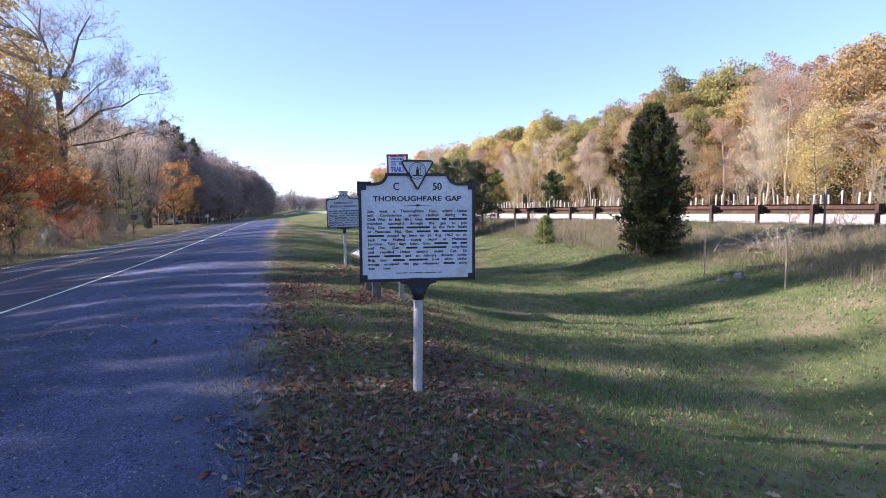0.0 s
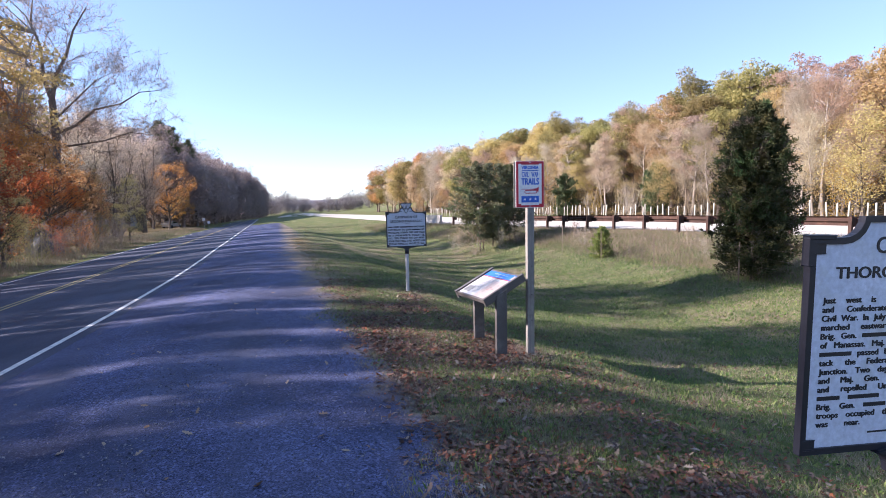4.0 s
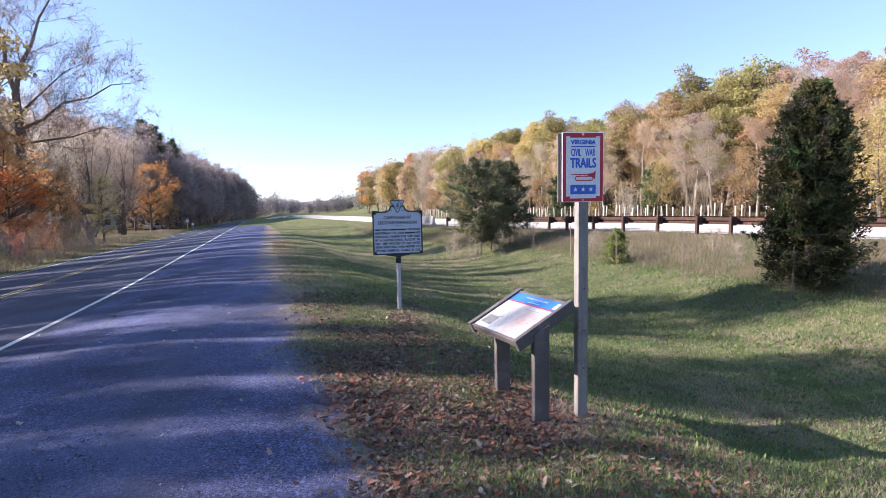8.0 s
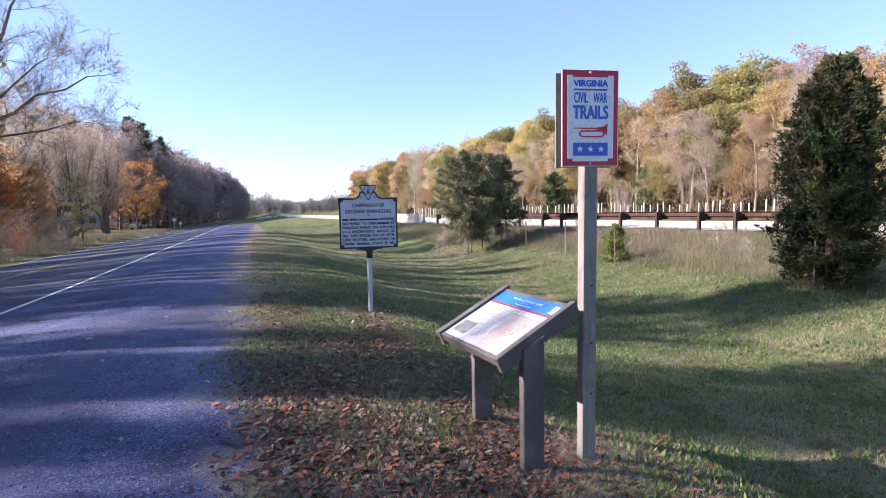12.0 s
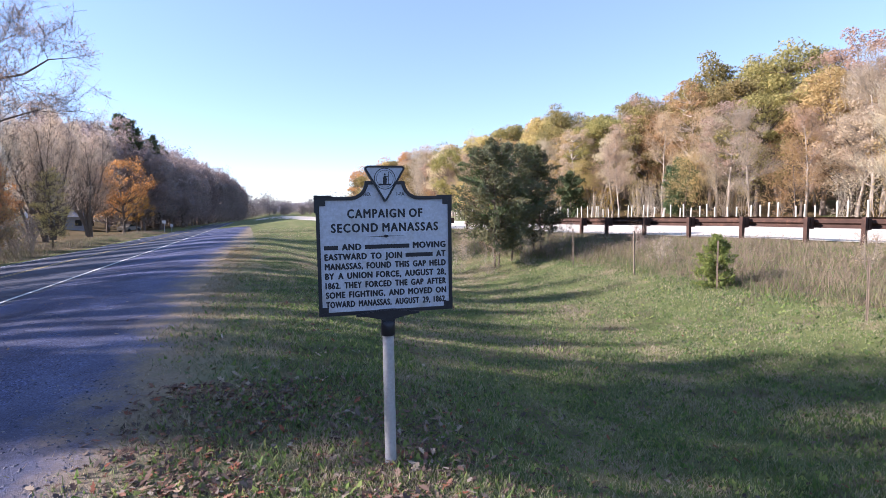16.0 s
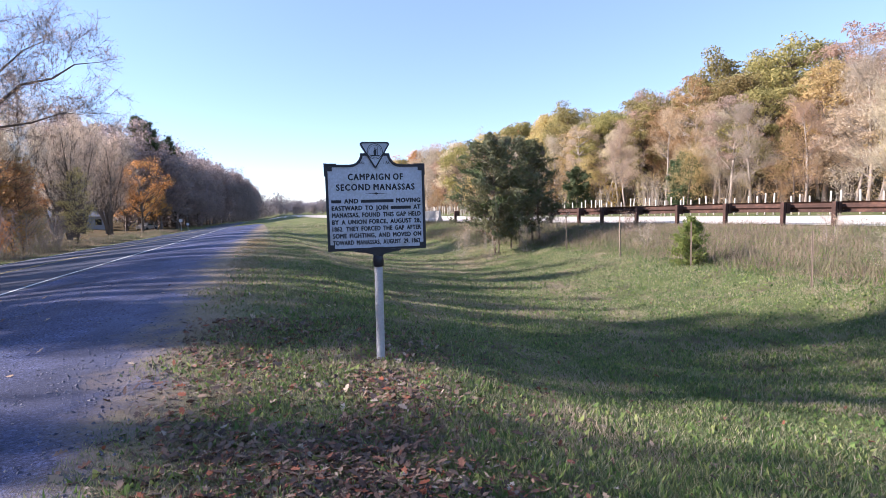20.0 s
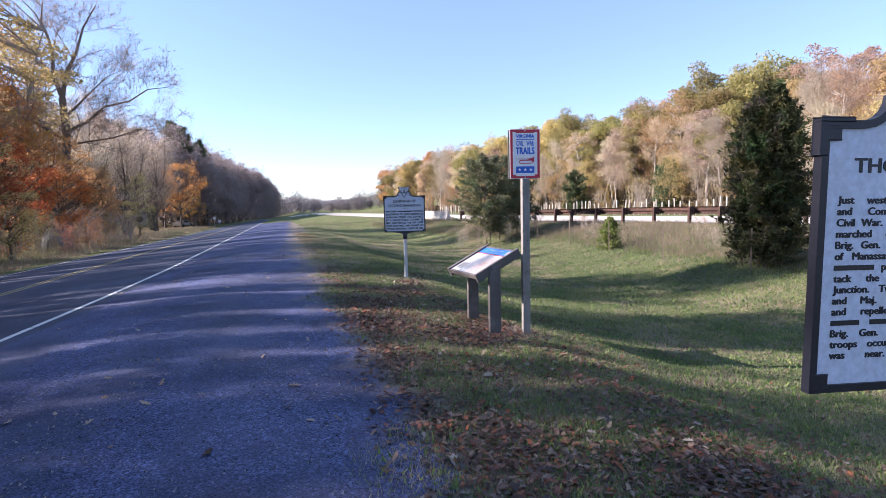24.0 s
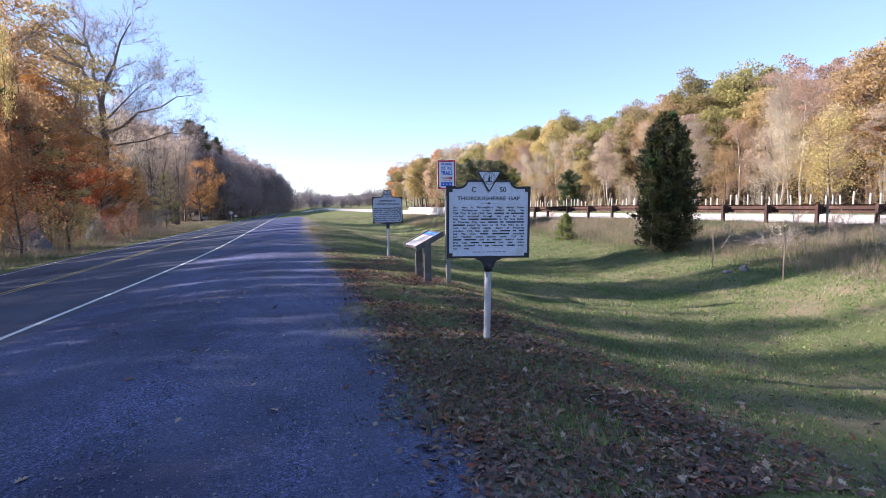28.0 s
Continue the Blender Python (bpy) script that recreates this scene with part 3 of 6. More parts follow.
# ---- trees ----
def grow_tree(seed, H, r0, spread, clear, limbs, levels, stems=1, up=0.4, fine=1, twig=2):
    """Tapered segments and the places of the outer twigs."""
    rng = random.Random(seed)
    segs, tips = [], []

    def limb(p, d, length, r, level):
        n = 4 if level < 2 else (3 if level < levels else 2)
        for i in range(n):
            d = (d + Vector((rng.gauss(0, 0.17), rng.gauss(0, 0.17), rng.gauss(0.06, 0.1)))).normalized()
            q = p + d * (length / n)
            r1 = max(0.01, r * (1 - 0.8 * (i + 1) / n) + r * 0.1)
            segs.append((p, q, r * (1 - 0.8 * i / n) + r * 0.1, r1))
            if level < levels:
                for _ in range(twig if level < levels - 1 else fine):
                    side = Vector((rng.gauss(0, 1), rng.gauss(0, 1), rng.gauss(0.2, 0.6))).normalized()
                    limb(q, (d * 0.75 + side * 0.8).normalized(), length * rng.uniform(0.4, 0.62), max(0.012, r1 * 0.62), level + 1)
            if level >= levels - 1:
                tips.append(q)
            p = q

    for s in range(stems):
        a0 = rng.uniform(0, 6.28)
        k = 0.0 if stems == 1 else rng.uniform(0.08, 0.3)
        p, d = Vector((0.12 * s * math.cos(a0), 0.12 * s * math.sin(a0), -0.3)), Vector((k * math.cos(a0), k * math.sin(a0), 1)).normalized()
        n = 9
        hh = H * (1 if s == 0 else rng.uniform(0.75, 0.98))
        for i in range(n):
            d = (d + Vector((rng.gauss(0, 0.06), rng.gauss(0, 0.06), 0.05))).normalized()
            q = p + d * ((hh * 0.86 + 0.3) / n)
            ra, rb = r0 * (1.12 - i / n) if i else r0 * 1.4, max(0.03, r0 * (1.12 - (i + 1) / n))
            segs.append((p, q, ra, rb))
            h = (i + 1) / n
            if h >= clear:
                for _ in range(limbs):
                    a = rng.uniform(0, 2 * math.pi)
                    rise = rng.uniform(0.1, 0.8) + h * up
                    limb(p.lerp(q, rng.random()), Vector((math.cos(a), math.sin(a), rise)).normalized(), spread * rng.uniform(0.6, 1.1) * (1.25 - h * 0.7), max(0.02, rb * 0.55), 1)
            p = q
        tips.append(p)
    return segs, tips


def segs_mesh(name, segs, material, fine=0.05):
    verts, faces = [], []
    for p, q, ra, rb in segs:
        k = 7 if ra > 0.12 else (5 if ra > fine else 3)
        ax = (q - p).normalized()
        u = ax.orthogonal().normalized()
        w = ax.cross(u)
        n = len(verts)
        for c, r in ((p, ra), (q, rb)):
            for i in range(k):
                t = 2 * math.pi * i / k
                verts.append(c + (u * math.cos(t) + w * math.sin(t)) * r)
        faces += [(n + i, n + (i + 1) % k, n + k + (i + 1) % k, n + k + i) for i in range(k)]
    me = bpy.data.meshes.new(name)
    me.from_pydata(verts, [], faces)
    me.polygons.foreach_set("use_smooth", np.ones(len(faces), bool))
    me.materials.append(material)
    return me


def blades_data(rng, centres, size, slim=0.6, flat=0.0):
    """Pointed leaf shapes (four points each) at the centres, turned at random."""
    n = len(centres)
    a = rng.normal(size=(n, 3))
    a[:, 2] *= (1 - flat)
    a /= np.linalg.norm(a, axis=1)[:, None] + 1e-9
    b = np.cross(a, rng.normal(size=(n, 3)))
    b /= np.linalg.norm(b, axis=1)[:, None] + 1e-9
    s = (size * rng.uniform(0.6, 1.35, n))[:, None]
    nrm = np.cross(a, b)
    v = np.stack([centres - a * s * 0.5, centres + b * s * slim * 0.5 + nrm * s * 0.1, centres + a * s * 0.5, centres - b * s * slim * 0.5 + nrm * s * 0.1], 1)
    return v.reshape(-1, 3)


def poly_mesh(name, v, k, material):
    """A mesh of separate faces with k corners each."""
    n = len(v) // k
    me = bpy.data.meshes.new(name)
    me.vertices.add(k * n)
    me.vertices.foreach_set("co", v.astype(np.float32).reshape(-1))
    me.loops.add(k * n)
    me.loops.foreach_set("vertex_index", np.arange(k * n, dtype=np.int32))
    me.polygons.add(n)
    me.polygons.foreach_set("loop_start", np.arange(0, k * n, k, dtype=np.int32))
    me.update(calc_edges=True)
    me.materials.append(material)
    return me


def crown_mesh(name, tips, count, size, scatter, seed, material, flat=0.2, keep=1.0):
    rng = np.random.default_rng(seed)
    t = np.array([tuple(p) for p in tips])
    t = t[rng.permutation(len(t))[:max(60, int(len(t) * keep))]]
    c = t[rng.integers(0, len(t), count)] + rng.normal(size=(count, 3)) * scatter * np.array([1, 1, 0.75])
    v = blades_data(rng, c, size, 0.85, flat).reshape(-1, 4, 3)[:, :3]
    return poly_mesh(name, v.reshape(-1, 3), 3, material)


# kind: seed, height, trunk radius, spread, clear stem, limbs, levels, leaves, leaf size, scatter, bark, stems, rise, last twigs
SPECIES = {
    "tall": (12, 17.0, 0.22, 3.8, 0.3, 2, 3, 9500, 0.24, 0.32, "bark", 1, 0.4, 1),
    "round": (13, 13.5, 0.2, 4.4, 0.2, 2, 3, 10000, 0.23, 0.32, "bark", 1, 0.4, 1),
    "thin": (14, 16.0, 0.18, 3.6, 0.3, 2, 3, 4200, 0.18, 0.33, "bark_pale", 1, 0.6, 1),
    "bare": (15, 15.0, 0.15, 3.4, 0.3, 2, 3, 4000, 0.16, 0.33, "bark_pale", 1, 0.9, 1),
    "high": (20, 15.0, 0.15, 1.9, 0.66, 3, 2, 3000, 0.2, 0.34, "bark", 1, 0.3, 1),
    "vase": (19, 16.5, 0.17, 3.4, 0.3, 2, 3, 6000, 0.14, 0.33, "bark", 4, 1.6, 1),
    "small": (16, 7.5, 0.08, 2.6, 0.12, 2, 3, 5000, 0.14, 0.28, "bark", 1, 0.4, 1),
    "brush": (17, 4.2, 0.03, 1.6, 0.1, 1, 2, 1300, 0.1, 0.25, "bark_pale", 3, 0.8, 1),
    "far_thin": (52, 16.0, 0.18, 4.0, 0.2, 3, 2, 2800, 0.36, 0.55, "bark_pale", 1, 0.6, 1),
    "far_dusk": (53, 16.5, 0.2, 4.0, 0.08, 3, 2, 3600, 0.33, 0.65, "bark_mid", 1, 0.5, 1),
}
# domed trees, kind: seed, height, stem radius, crown radius, crown foot, clumps, leaves a clump, clump size, leaf size, bark
DOMED = {
    "oak": (61, 16.0, 0.26, 4.3, 0.3, 90, 210, 1.15, 0.2, "bark_mid"),
    "oak_wide": (62, 14.5, 0.28, 5.2, 0.26, 105, 200, 1.2, 0.2, "bark"),
    "oak_open": (63, 16.5, 0.22, 4.0, 0.36, 46, 130, 0.95, 0.18, "bark_pale"),
    "maple": (64, 8.5, 0.12, 3.5, 0.25, 56, 105, 0.72, 0.13, "bark"),
    "column": (67, 14.0, 0.2, 3.0, 0.06, 120, 150, 0.9, 0.16, "bark"),
    "lace": (68, 14.0, 0.13, 3.0, 0.06, 80, 55, 0.95, 0.17, "bark"),
    "oak_far": (65, 16.0, 0.25, 4.6, 0.16, 75, 115, 1.4, 0.28, "bark_mid"),
    "column_far": (66, 16.5, 0.22, 3.3, 0.05, 80, 75, 1.35, 0.32, "bark"),
}
TWIGGY = {"thin": 6000, "bare": 8000, "vase": 8500, "far_thin": 5000}
protos = {}


def dome_tree(seed, H, r0, R, foot, clumps, per, cr, size):
    """A stem whose limbs each carry one leafy clump; the clumps fill a lumpy dome."""
    rng = random.Random(seed)
    r2 = np.random.default_rng(seed)
    segs, stem = [], []
    p, lean = Vector((0, 0, -0.3)), Vector((rng.gauss(0, 0.03), rng.gauss(0, 0.03), 1))
    top = H * 0.8
    for i in range(9):
        lean = (lean + Vector((rng.gauss(0, 0.05), rng.gauss(0, 0.05), 0.05))).normalized()
        q = p + lean * ((top + 0.3) / 9)
        segs.append((p, q, r0 * (1.5 if i == 0 else 1.1 - i / 9.5), r0 * (1.1 - (i + 1) / 9.5)))
        stem.append(q)
        p = q
    z0, z1 = H * foot, H - cr * 0.75
    out, nrm = [], []
    made = 0
    while made < clumps:
        d = Vector((rng.gauss(0, 1), rng.gauss(0, 1), rng.gauss(0.15, 1))).normalized()
        k = rng.uniform(0.5, 1.0) ** 0.6
        k *= 1 + 0.3 * noise.noise(d * 1.7 + Vector((seed, 0, 0)))
        if noise.noise(d * 2.6 + Vector((0, seed * 1.3, k))) < -0.34:
            continue
        mid, half = z0 + (z1 - z0) * 0.45, (z1 - z0) * (0.55 if d.z > 0 else 0.45)
        c = Vector((d.x * (R - cr * 0.6) * k, d.y * (R - cr * 0.6) * k, mid + d.z * half * k))
        # the limb that carries it leaves the stem well below
        zs = max(H * 0.16, min(top * 0.96, c.z - rng.uniform(0.5, 1.0) * math.hypot(c.x, c.y)))
        a = min(stem, key=lambda v: abs(v.z - zs))
        b = a.lerp(c, 0.5) + Vector((rng.gauss(0, 0.25), rng.gauss(0, 0.25), -0.1 * (c - a).length * rng.random()))
        th = min(r0 * 0.42, 0.018 * (c - a).length + 0.015)
        segs += [(a, b, th, th * 0.6), (b, c, th * 0.6, 0.014)]
        for _ in range(3):
            e = c + Vector((rng.gauss(0, 1), rng.gauss(0, 1), rng.gauss(0.3, 1))).normalized() * cr * 0.9
            segs.append((b.lerp(c, 0.7), e, 0.02, 0.008))
        n = int(per * rng.uniform(0.6, 1.25))
        g = r2.normal(size=(n, 3)) + np.array([0, 0, 0.3])
        g /= np.linalg.norm(g, axis=1)[:, None]
        rad = cr * rng.uniform(0.65, 1.25)
        out.append(np.array(c) + g * (rad * r2.uniform(0.15, 1.0, n) ** 0.45)[:, None] * np.array([1.05, 1.05, 0.72]))
        nrm.append(g)
        made += 1
    c, g = np.concatenate(out), np.concatenate(nrm)
    n = len(c)
    g = g + r2.normal(size=(n, 3)) * 0.62
    g /= np.linalg.norm(g, axis=1)[:, None]
    a = np.cross(g, r2.normal(size=(n, 3)))
    a /= np.linalg.norm(a, axis=1)[:, None] + 1e-9
    b = np.cross(g, a)
    s = (size * r2.uniform(0.55, 1.4, n))[:, None]
    return segs, np.stack([c - a * s * 0.5 - b * s * 0.36, c - a * s * 0.4 + b * s * 0.42, c + a * s * 0.58], 1).reshape(-1, 3)


def twig_data(tips, count, seed):
    """Fine twigs round the ends of the branches, spreading up and out."""
    rng = np.random.default_rng(seed)
    t = np.array([tuple(p) for p in tips])
    c = t[rng.integers(0, len(t), count)] + rng.normal(size=(count, 3)) * 0.3
    d = c * np.array([1, 1, 0]) / (np.linalg.norm(c[:, :2], axis=1)[:, None] + 0.5) + np.array([0, 0, 0.9]) + rng.normal(size=(count, 3)) * 0.5
    d /= np.linalg.norm(d, axis=1)[:, None]
    b = np.cross(d, rng.normal(size=(count, 3)))
    b /= np.linalg.norm(b, axis=1)[:, None] + 1e-9
    ln = rng.uniform(0.25, 0.75, count)[:, None]
    w = rng.uniform(0.008, 0.022, count)[:, None]
    return np.stack([c - b * w, c + b * w, c + d * ln], 1).reshape(-1, 3)


def species(kind, form):
    """The trunk and crown meshes of one kind of tree; form picks one of the growths."""
    key = (kind, form)
    if key not in protos:
        if kind in DOMED:
            d = DOMED[kind]
            segs, v = dome_tree(d[0] + 1000 * form, *d[1:9])
            protos[key] = (segs_mesh("trunk", segs, M[d[9]]), poly_mesh("crown", v, 3, M["leaf_olive"]))
        else:
            s = SPECIES[kind]
            segs, tips = grow_tree(s[0] + 1000 * form, s[1], s[2], s[3], s[4], s[5], s[6], s[11], s[12], s[13])
            if kind in ("broad", "tall", "round", "small", "dusk"):
                segs = [g for g in segs if g[2] > 0.0175]
            if kind in TWIGGY:
                leaf = crown_mesh("crown", tips, s[7] // 3, s[8] * 0.75, s[9], s[0] + 100 + form, M["leaf_olive"])
                lv = np.empty(len(leaf.vertices) * 3)
                leaf.vertices.foreach_get("co", lv)
                bpy.data.meshes.remove(leaf)
                crown = poly_mesh("crown", np.concatenate([lv.reshape(-1, 3), twig_data(tips, TWIGGY[kind], s[0])]), 3, M["leaf_olive"])
            else:
                crown = crown_mesh("crown", tips, s[7], s[8], s[9], s[0] + 100 + form, M["leaf_olive"], keep=0.5 if kind in ("tall", "round") else 1.0)
            protos[key] = (segs_mesh("trunk", segs, M[s[10]]), crown)
    return protos[key]


TONES = {"leaf_gold": "golden-brown", "leaf_olive": "olive-yellow", "leaf_green": "dull green", "leaf_rust": "rust-brown", "leaf_red": "deep red", "leaf_yellow": "bright yellow",
         "leaf_orange": "orange-gold", "leaf_pale": "sparse beige", "leaf_pink": "thin pinkish-brown", "leaf_dusk": "dull purple-brown", "leaf_haze": "grey", "leaf_tan": "thin tan", "leaf_twig": "last brown-grey"}
FORMS = {"tall": "tall tree", "high": "tall bare-stemmed tree", "round": "round-crowned tree", "thin": "thin pale-barked tree", "bare": "almost bare tree", "vase": "many-stemmed bare tree", "small": "small tree", "brush": "twiggy shrub",
         "oak": "full-crowned oak", "oak_wide": "wide domed oak", "oak_open": "open-crowned tree", "maple": "low spreading maple", "column": "slender leafy tree", "lace": "half-bare slender tree", "oak_far": "domed tree", "column_far": "tall dark tree",
         "far_thin": "thin tree", "far_dusk": "dark tree"}


def far_plant(wood, kind, leaf, x, y, scale, turn):
    """A tree of a far wood that nobody could count: its trunk and crown go straight under the wood."""
    for nm, me in zip(("trunk", "crown"), species(kind, random.randrange(3 if kind in DOMED else 2))):
        o = new(nm, me)
        o.parent = wood
        o.matrix_basis = pose(x, y, gz(x, y) - 0.1, 0, 0, turn) @ Matrix.Diagonal((scale * random.uniform(0.9, 1.12), scale * random.uniform(0.9, 1.12), scale, 1))
        if nm == "crown":
            o.material_slots[0].link = "OBJECT"
            o.material_slots[0].material = M[leaf]


def plant(kind, leaf, x, y, scale, turn, where, group, sink=0.1):
    trunk, crown = species(kind, random.randrange(3 if kind in DOMED else 2))
    name, cat = ("shrub", "shrub") if kind == "brush" else ("tree", "tree")
    e = thing(name, pose(x, y, gz(x, y) - sink, 0, 0, turn), FORMS[kind] + " with " + TONES[leaf] + " leaves " + where, cat, group)
    e.scale = (scale * random.uniform(0.9, 1.12), scale * random.uniform(0.9, 1.12), scale)
    for nm, me in (("trunk", trunk), ("crown", crown)):
        o = new(nm, me)
        o.parent = e
        if nm == "crown":
            o.material_slots[0].link = "OBJECT"
            o.material_slots[0].material = M[leaf]
    return e


rt = random.Random(41)


def tall_right(y):
    return float(np.interp(y, [20, 36, 45, 80, 120, 250], [0.78, 0.84, 0.98, 1.06, 1.2, 1.34]))


def tall_left(y):
    return float(np.interp(y, [60, 110, 140, 224, 330], [1.1, 1.2, 1.28, 1.52, 1.75]))


WR, WL = "beyond the highway", "beside the road"
GR, GL = "wood beyond the highway", "wood along the road"
# the wood beyond the highway
RIGHT_MIX = [("oak", "leaf_gold"), ("oak", "leaf_olive"), ("oak_wide", "leaf_olive"), ("oak_wide", "leaf_tan"), ("oak", "leaf_gold"), ("oak_open", "leaf_pink"), ("bare", "leaf_pale"), ("oak_open", "leaf_gold")]
FRONT_MIX = [("thin", "leaf_pink"), ("bare", "leaf_pale"), ("thin", "leaf_pale"), ("bare", "leaf_pale"), ("maple", "leaf_gold"), ("oak_open", "leaf_tan"), ("bare", "leaf_tan")]
for row, (x0, step, hs, y1) in enumerate(((40.5, 3.4, 0.72, 112), (46, 5.0, 0.9, 112), (53, 6.0, 0.98, 112))):
    y = 13 + row * 1.7
    while y < y1:
        k, lf = rt.choice(RIGHT_MIX if row else FRONT_MIX)
        plant(k, lf, x0 + rt.uniform(-2, 2), y, hs * tall_right(y) * rt.uniform(0.88, 1.08), rt.uniform(0, 360), WR, GR)
        y += step * rt.uniform(0.75, 1.3)
for x, y, k, lf, s in ((51, 58, "oak", "leaf_olive", 1.12), (52, 49.5, "oak_wide", "leaf_olive", 1.2), (47, 64, "oak_wide", "leaf_olive", 1.0), (50, 43, "oak_open", "leaf_pink", 0.98), (49, 39, "oak_open", "leaf_pink", 0.94), (46, 31, "oak", "leaf_gold", 0.92), (48, 72, "oak_wide", "leaf_green", 1.0), (46, 82, "oak", "leaf_olive", 1.08), (42, 36, "thin", "leaf_pale", 0.78), (41.5, 33.5, "thin", "leaf_pink", 0.8)):
    plant(k, lf, x, y, s, rt.uniform(0, 360), WR, GR)
for x, y, k, lf, s in ((43, 23, "maple", "leaf_olive", 1.1), (44, 26.6, "maple", "leaf_gold", 1.2), (43.4, 30, "maple", "leaf_rust", 0.9), (44.5, 34, "maple", "leaf_gold", 1.1), (43.6, 38, "maple", "leaf_tan", 1.0), (45, 43, "maple", "leaf_gold", 1.15), (44, 19.5, "maple", "leaf_gold", 1.2), (45.5, 48, "maple", "leaf_olive", 1.0), (42.6, 25, "thin", "leaf_gold", 0.7),
                       (39.2, 25, "brush", "leaf_yellow", 1.25), (39.0, 29.4, "brush", "leaf_yellow", 1.1), (39.4, 31, "brush", "leaf_yellow", 0.95), (40, 23.4, "brush", "leaf_yellow", 1.2)):
    plant(k, lf, x, y, s, rt.uniform(0, 360), WR, GR)
hill_wood = thing("wooded_hillside", pose(0, 0, 0), "tan, olive and rust autumn wood up the hillside", "wood", kind="stuff")
FAR_RIGHT = [("oak_far", "leaf_gold"), ("oak_far", "leaf_olive"), ("far_thin", "leaf_pale"), ("oak_far", "leaf_tan"), ("oak_far", "leaf_pink"), ("oak_far", "leaf_olive"), ("oak_far", "leaf_rust")]
for row, (x0, step, hs, y0, y1) in enumerate(((40, 6.0, 0.9, 112, 214), (47, 7.0, 1.0, 112, 212), (58, 8.5, 1.0, 112, 212), (62, 7, 1.0, 14, 112), (70, 8, 1.05, 16, 210), (84, 9, 1.05, 24, 210), (104, 9, 1.05, 70, 226), (126, 9, 1.05, 110, 240))):
    y = y0
    while y < y1:
        k, lf = rt.choice(FAR_RIGHT)
        far_plant(hill_wood, k, lf, x0 + rt.uniform(-2.5, 2.5), y, hs * tall_right(y) * rt.uniform(0.92, 1.08), rt.uniform(0, 360))
        y += step * rt.uniform(0.75, 1.3)
y = 14
while y < 150:
    k, lf = rt.choice((("brush", "leaf_pale"), ("brush", "leaf_yellow"), ("small", "leaf_gold"), ("brush", "leaf_pink"), ("brush", "leaf_gold"), ("brush", "leaf_rust"), ("brush", "leaf_pale")))
    plant(k, lf, 38 + rt.uniform(-1.2, 2.2), y, rt.uniform(0.7, 1.1), rt.uniform(0, 360), "at the wood's edge", "growth at the wood's edge")
    y += rt.uniform(1.6, 3.4)
# the wood along the road: its trees stand in loose clumps, with gaps that let streaks of sun onto the road
CLUMPS = (33.0, 38.6, 43.6, 49.8, 56.0, 62.0, 68.4, 74.6, 81.2, 88.4, 95.6, 102.8)


def clumped(kind, leaf, x, y, scale):
    c = y + x / 4
    near = min(CLUMPS, key=lambda v: abs(v - c))
    e = plant(kind, leaf, x, y + (near - c) * 0.85, scale, rt.choice((0, 180)) + rt.uniform(-12, 12), WL, GL)
    e.scale.y *= 0.45 if kind in ("vase", "oak_open") else 0.62


LEFT_MIX = [("oak_open", "leaf_orange"), ("oak_open", "leaf_rust"), ("oak_open", "leaf_orange"), ("oak_open", "leaf_gold"), ("oak_open", "leaf_rust"), ("thin", "leaf_pale")]
for row, (x0, step, y0, y1, hs) in enumerate(((-18.8, 5.0, 35, 50, 0.66), (-24, 6.5, 36, 68, 0.86))):
    y = y0
    while y < y1:
        k, lf = rt.choice(LEFT_MIX)
        clumped(k, lf, x0 + rt.uniform(-1.6, 1.6), y, hs * rt.uniform(0.88, 1.12))
        y += step * rt.uniform(0.8, 1.3)
# mostly unseen trees behind and beside the pull-off, added so shade falls across it
def shade_tree(kind, leaf, x, c, scale, wide):
    """A tree whose crown stands at x and throws its shade along the line y + x / 4 = c."""
    e = plant(kind, leaf, x, c - x / 4, scale, rt.uniform(0, 360), WL, GL)
    e.scale = (wide, wide, scale)
    crown = [o for o in e.children if o.name.startswith("crown")][0]
    co = np.empty(len(crown.data.vertices) * 3)
    crown.data.vertices.foreach_get("co", co)
    mid = co.reshape(-1, 3).mean(0)
    turn = e.rotation_euler.to_matrix() @ Vector((mid[0] * wide, mid[1] * wide, 0))
    e.location.x -= turn.x
    e.location.y -= turn.y


for c, wide in ((-9, 0.6), (-6.5, 0.55), (-4.2, 0.55), (-2, 0.5), (0.3, 0.5)):
    shade_tree("round", "leaf_gold", -16.7, c, 0.78, wide)
    shade_tree("tall", "leaf_rust", -20.6, c + rt.uniform(-0.4, 0.4), 0.8, wide * 1.05)
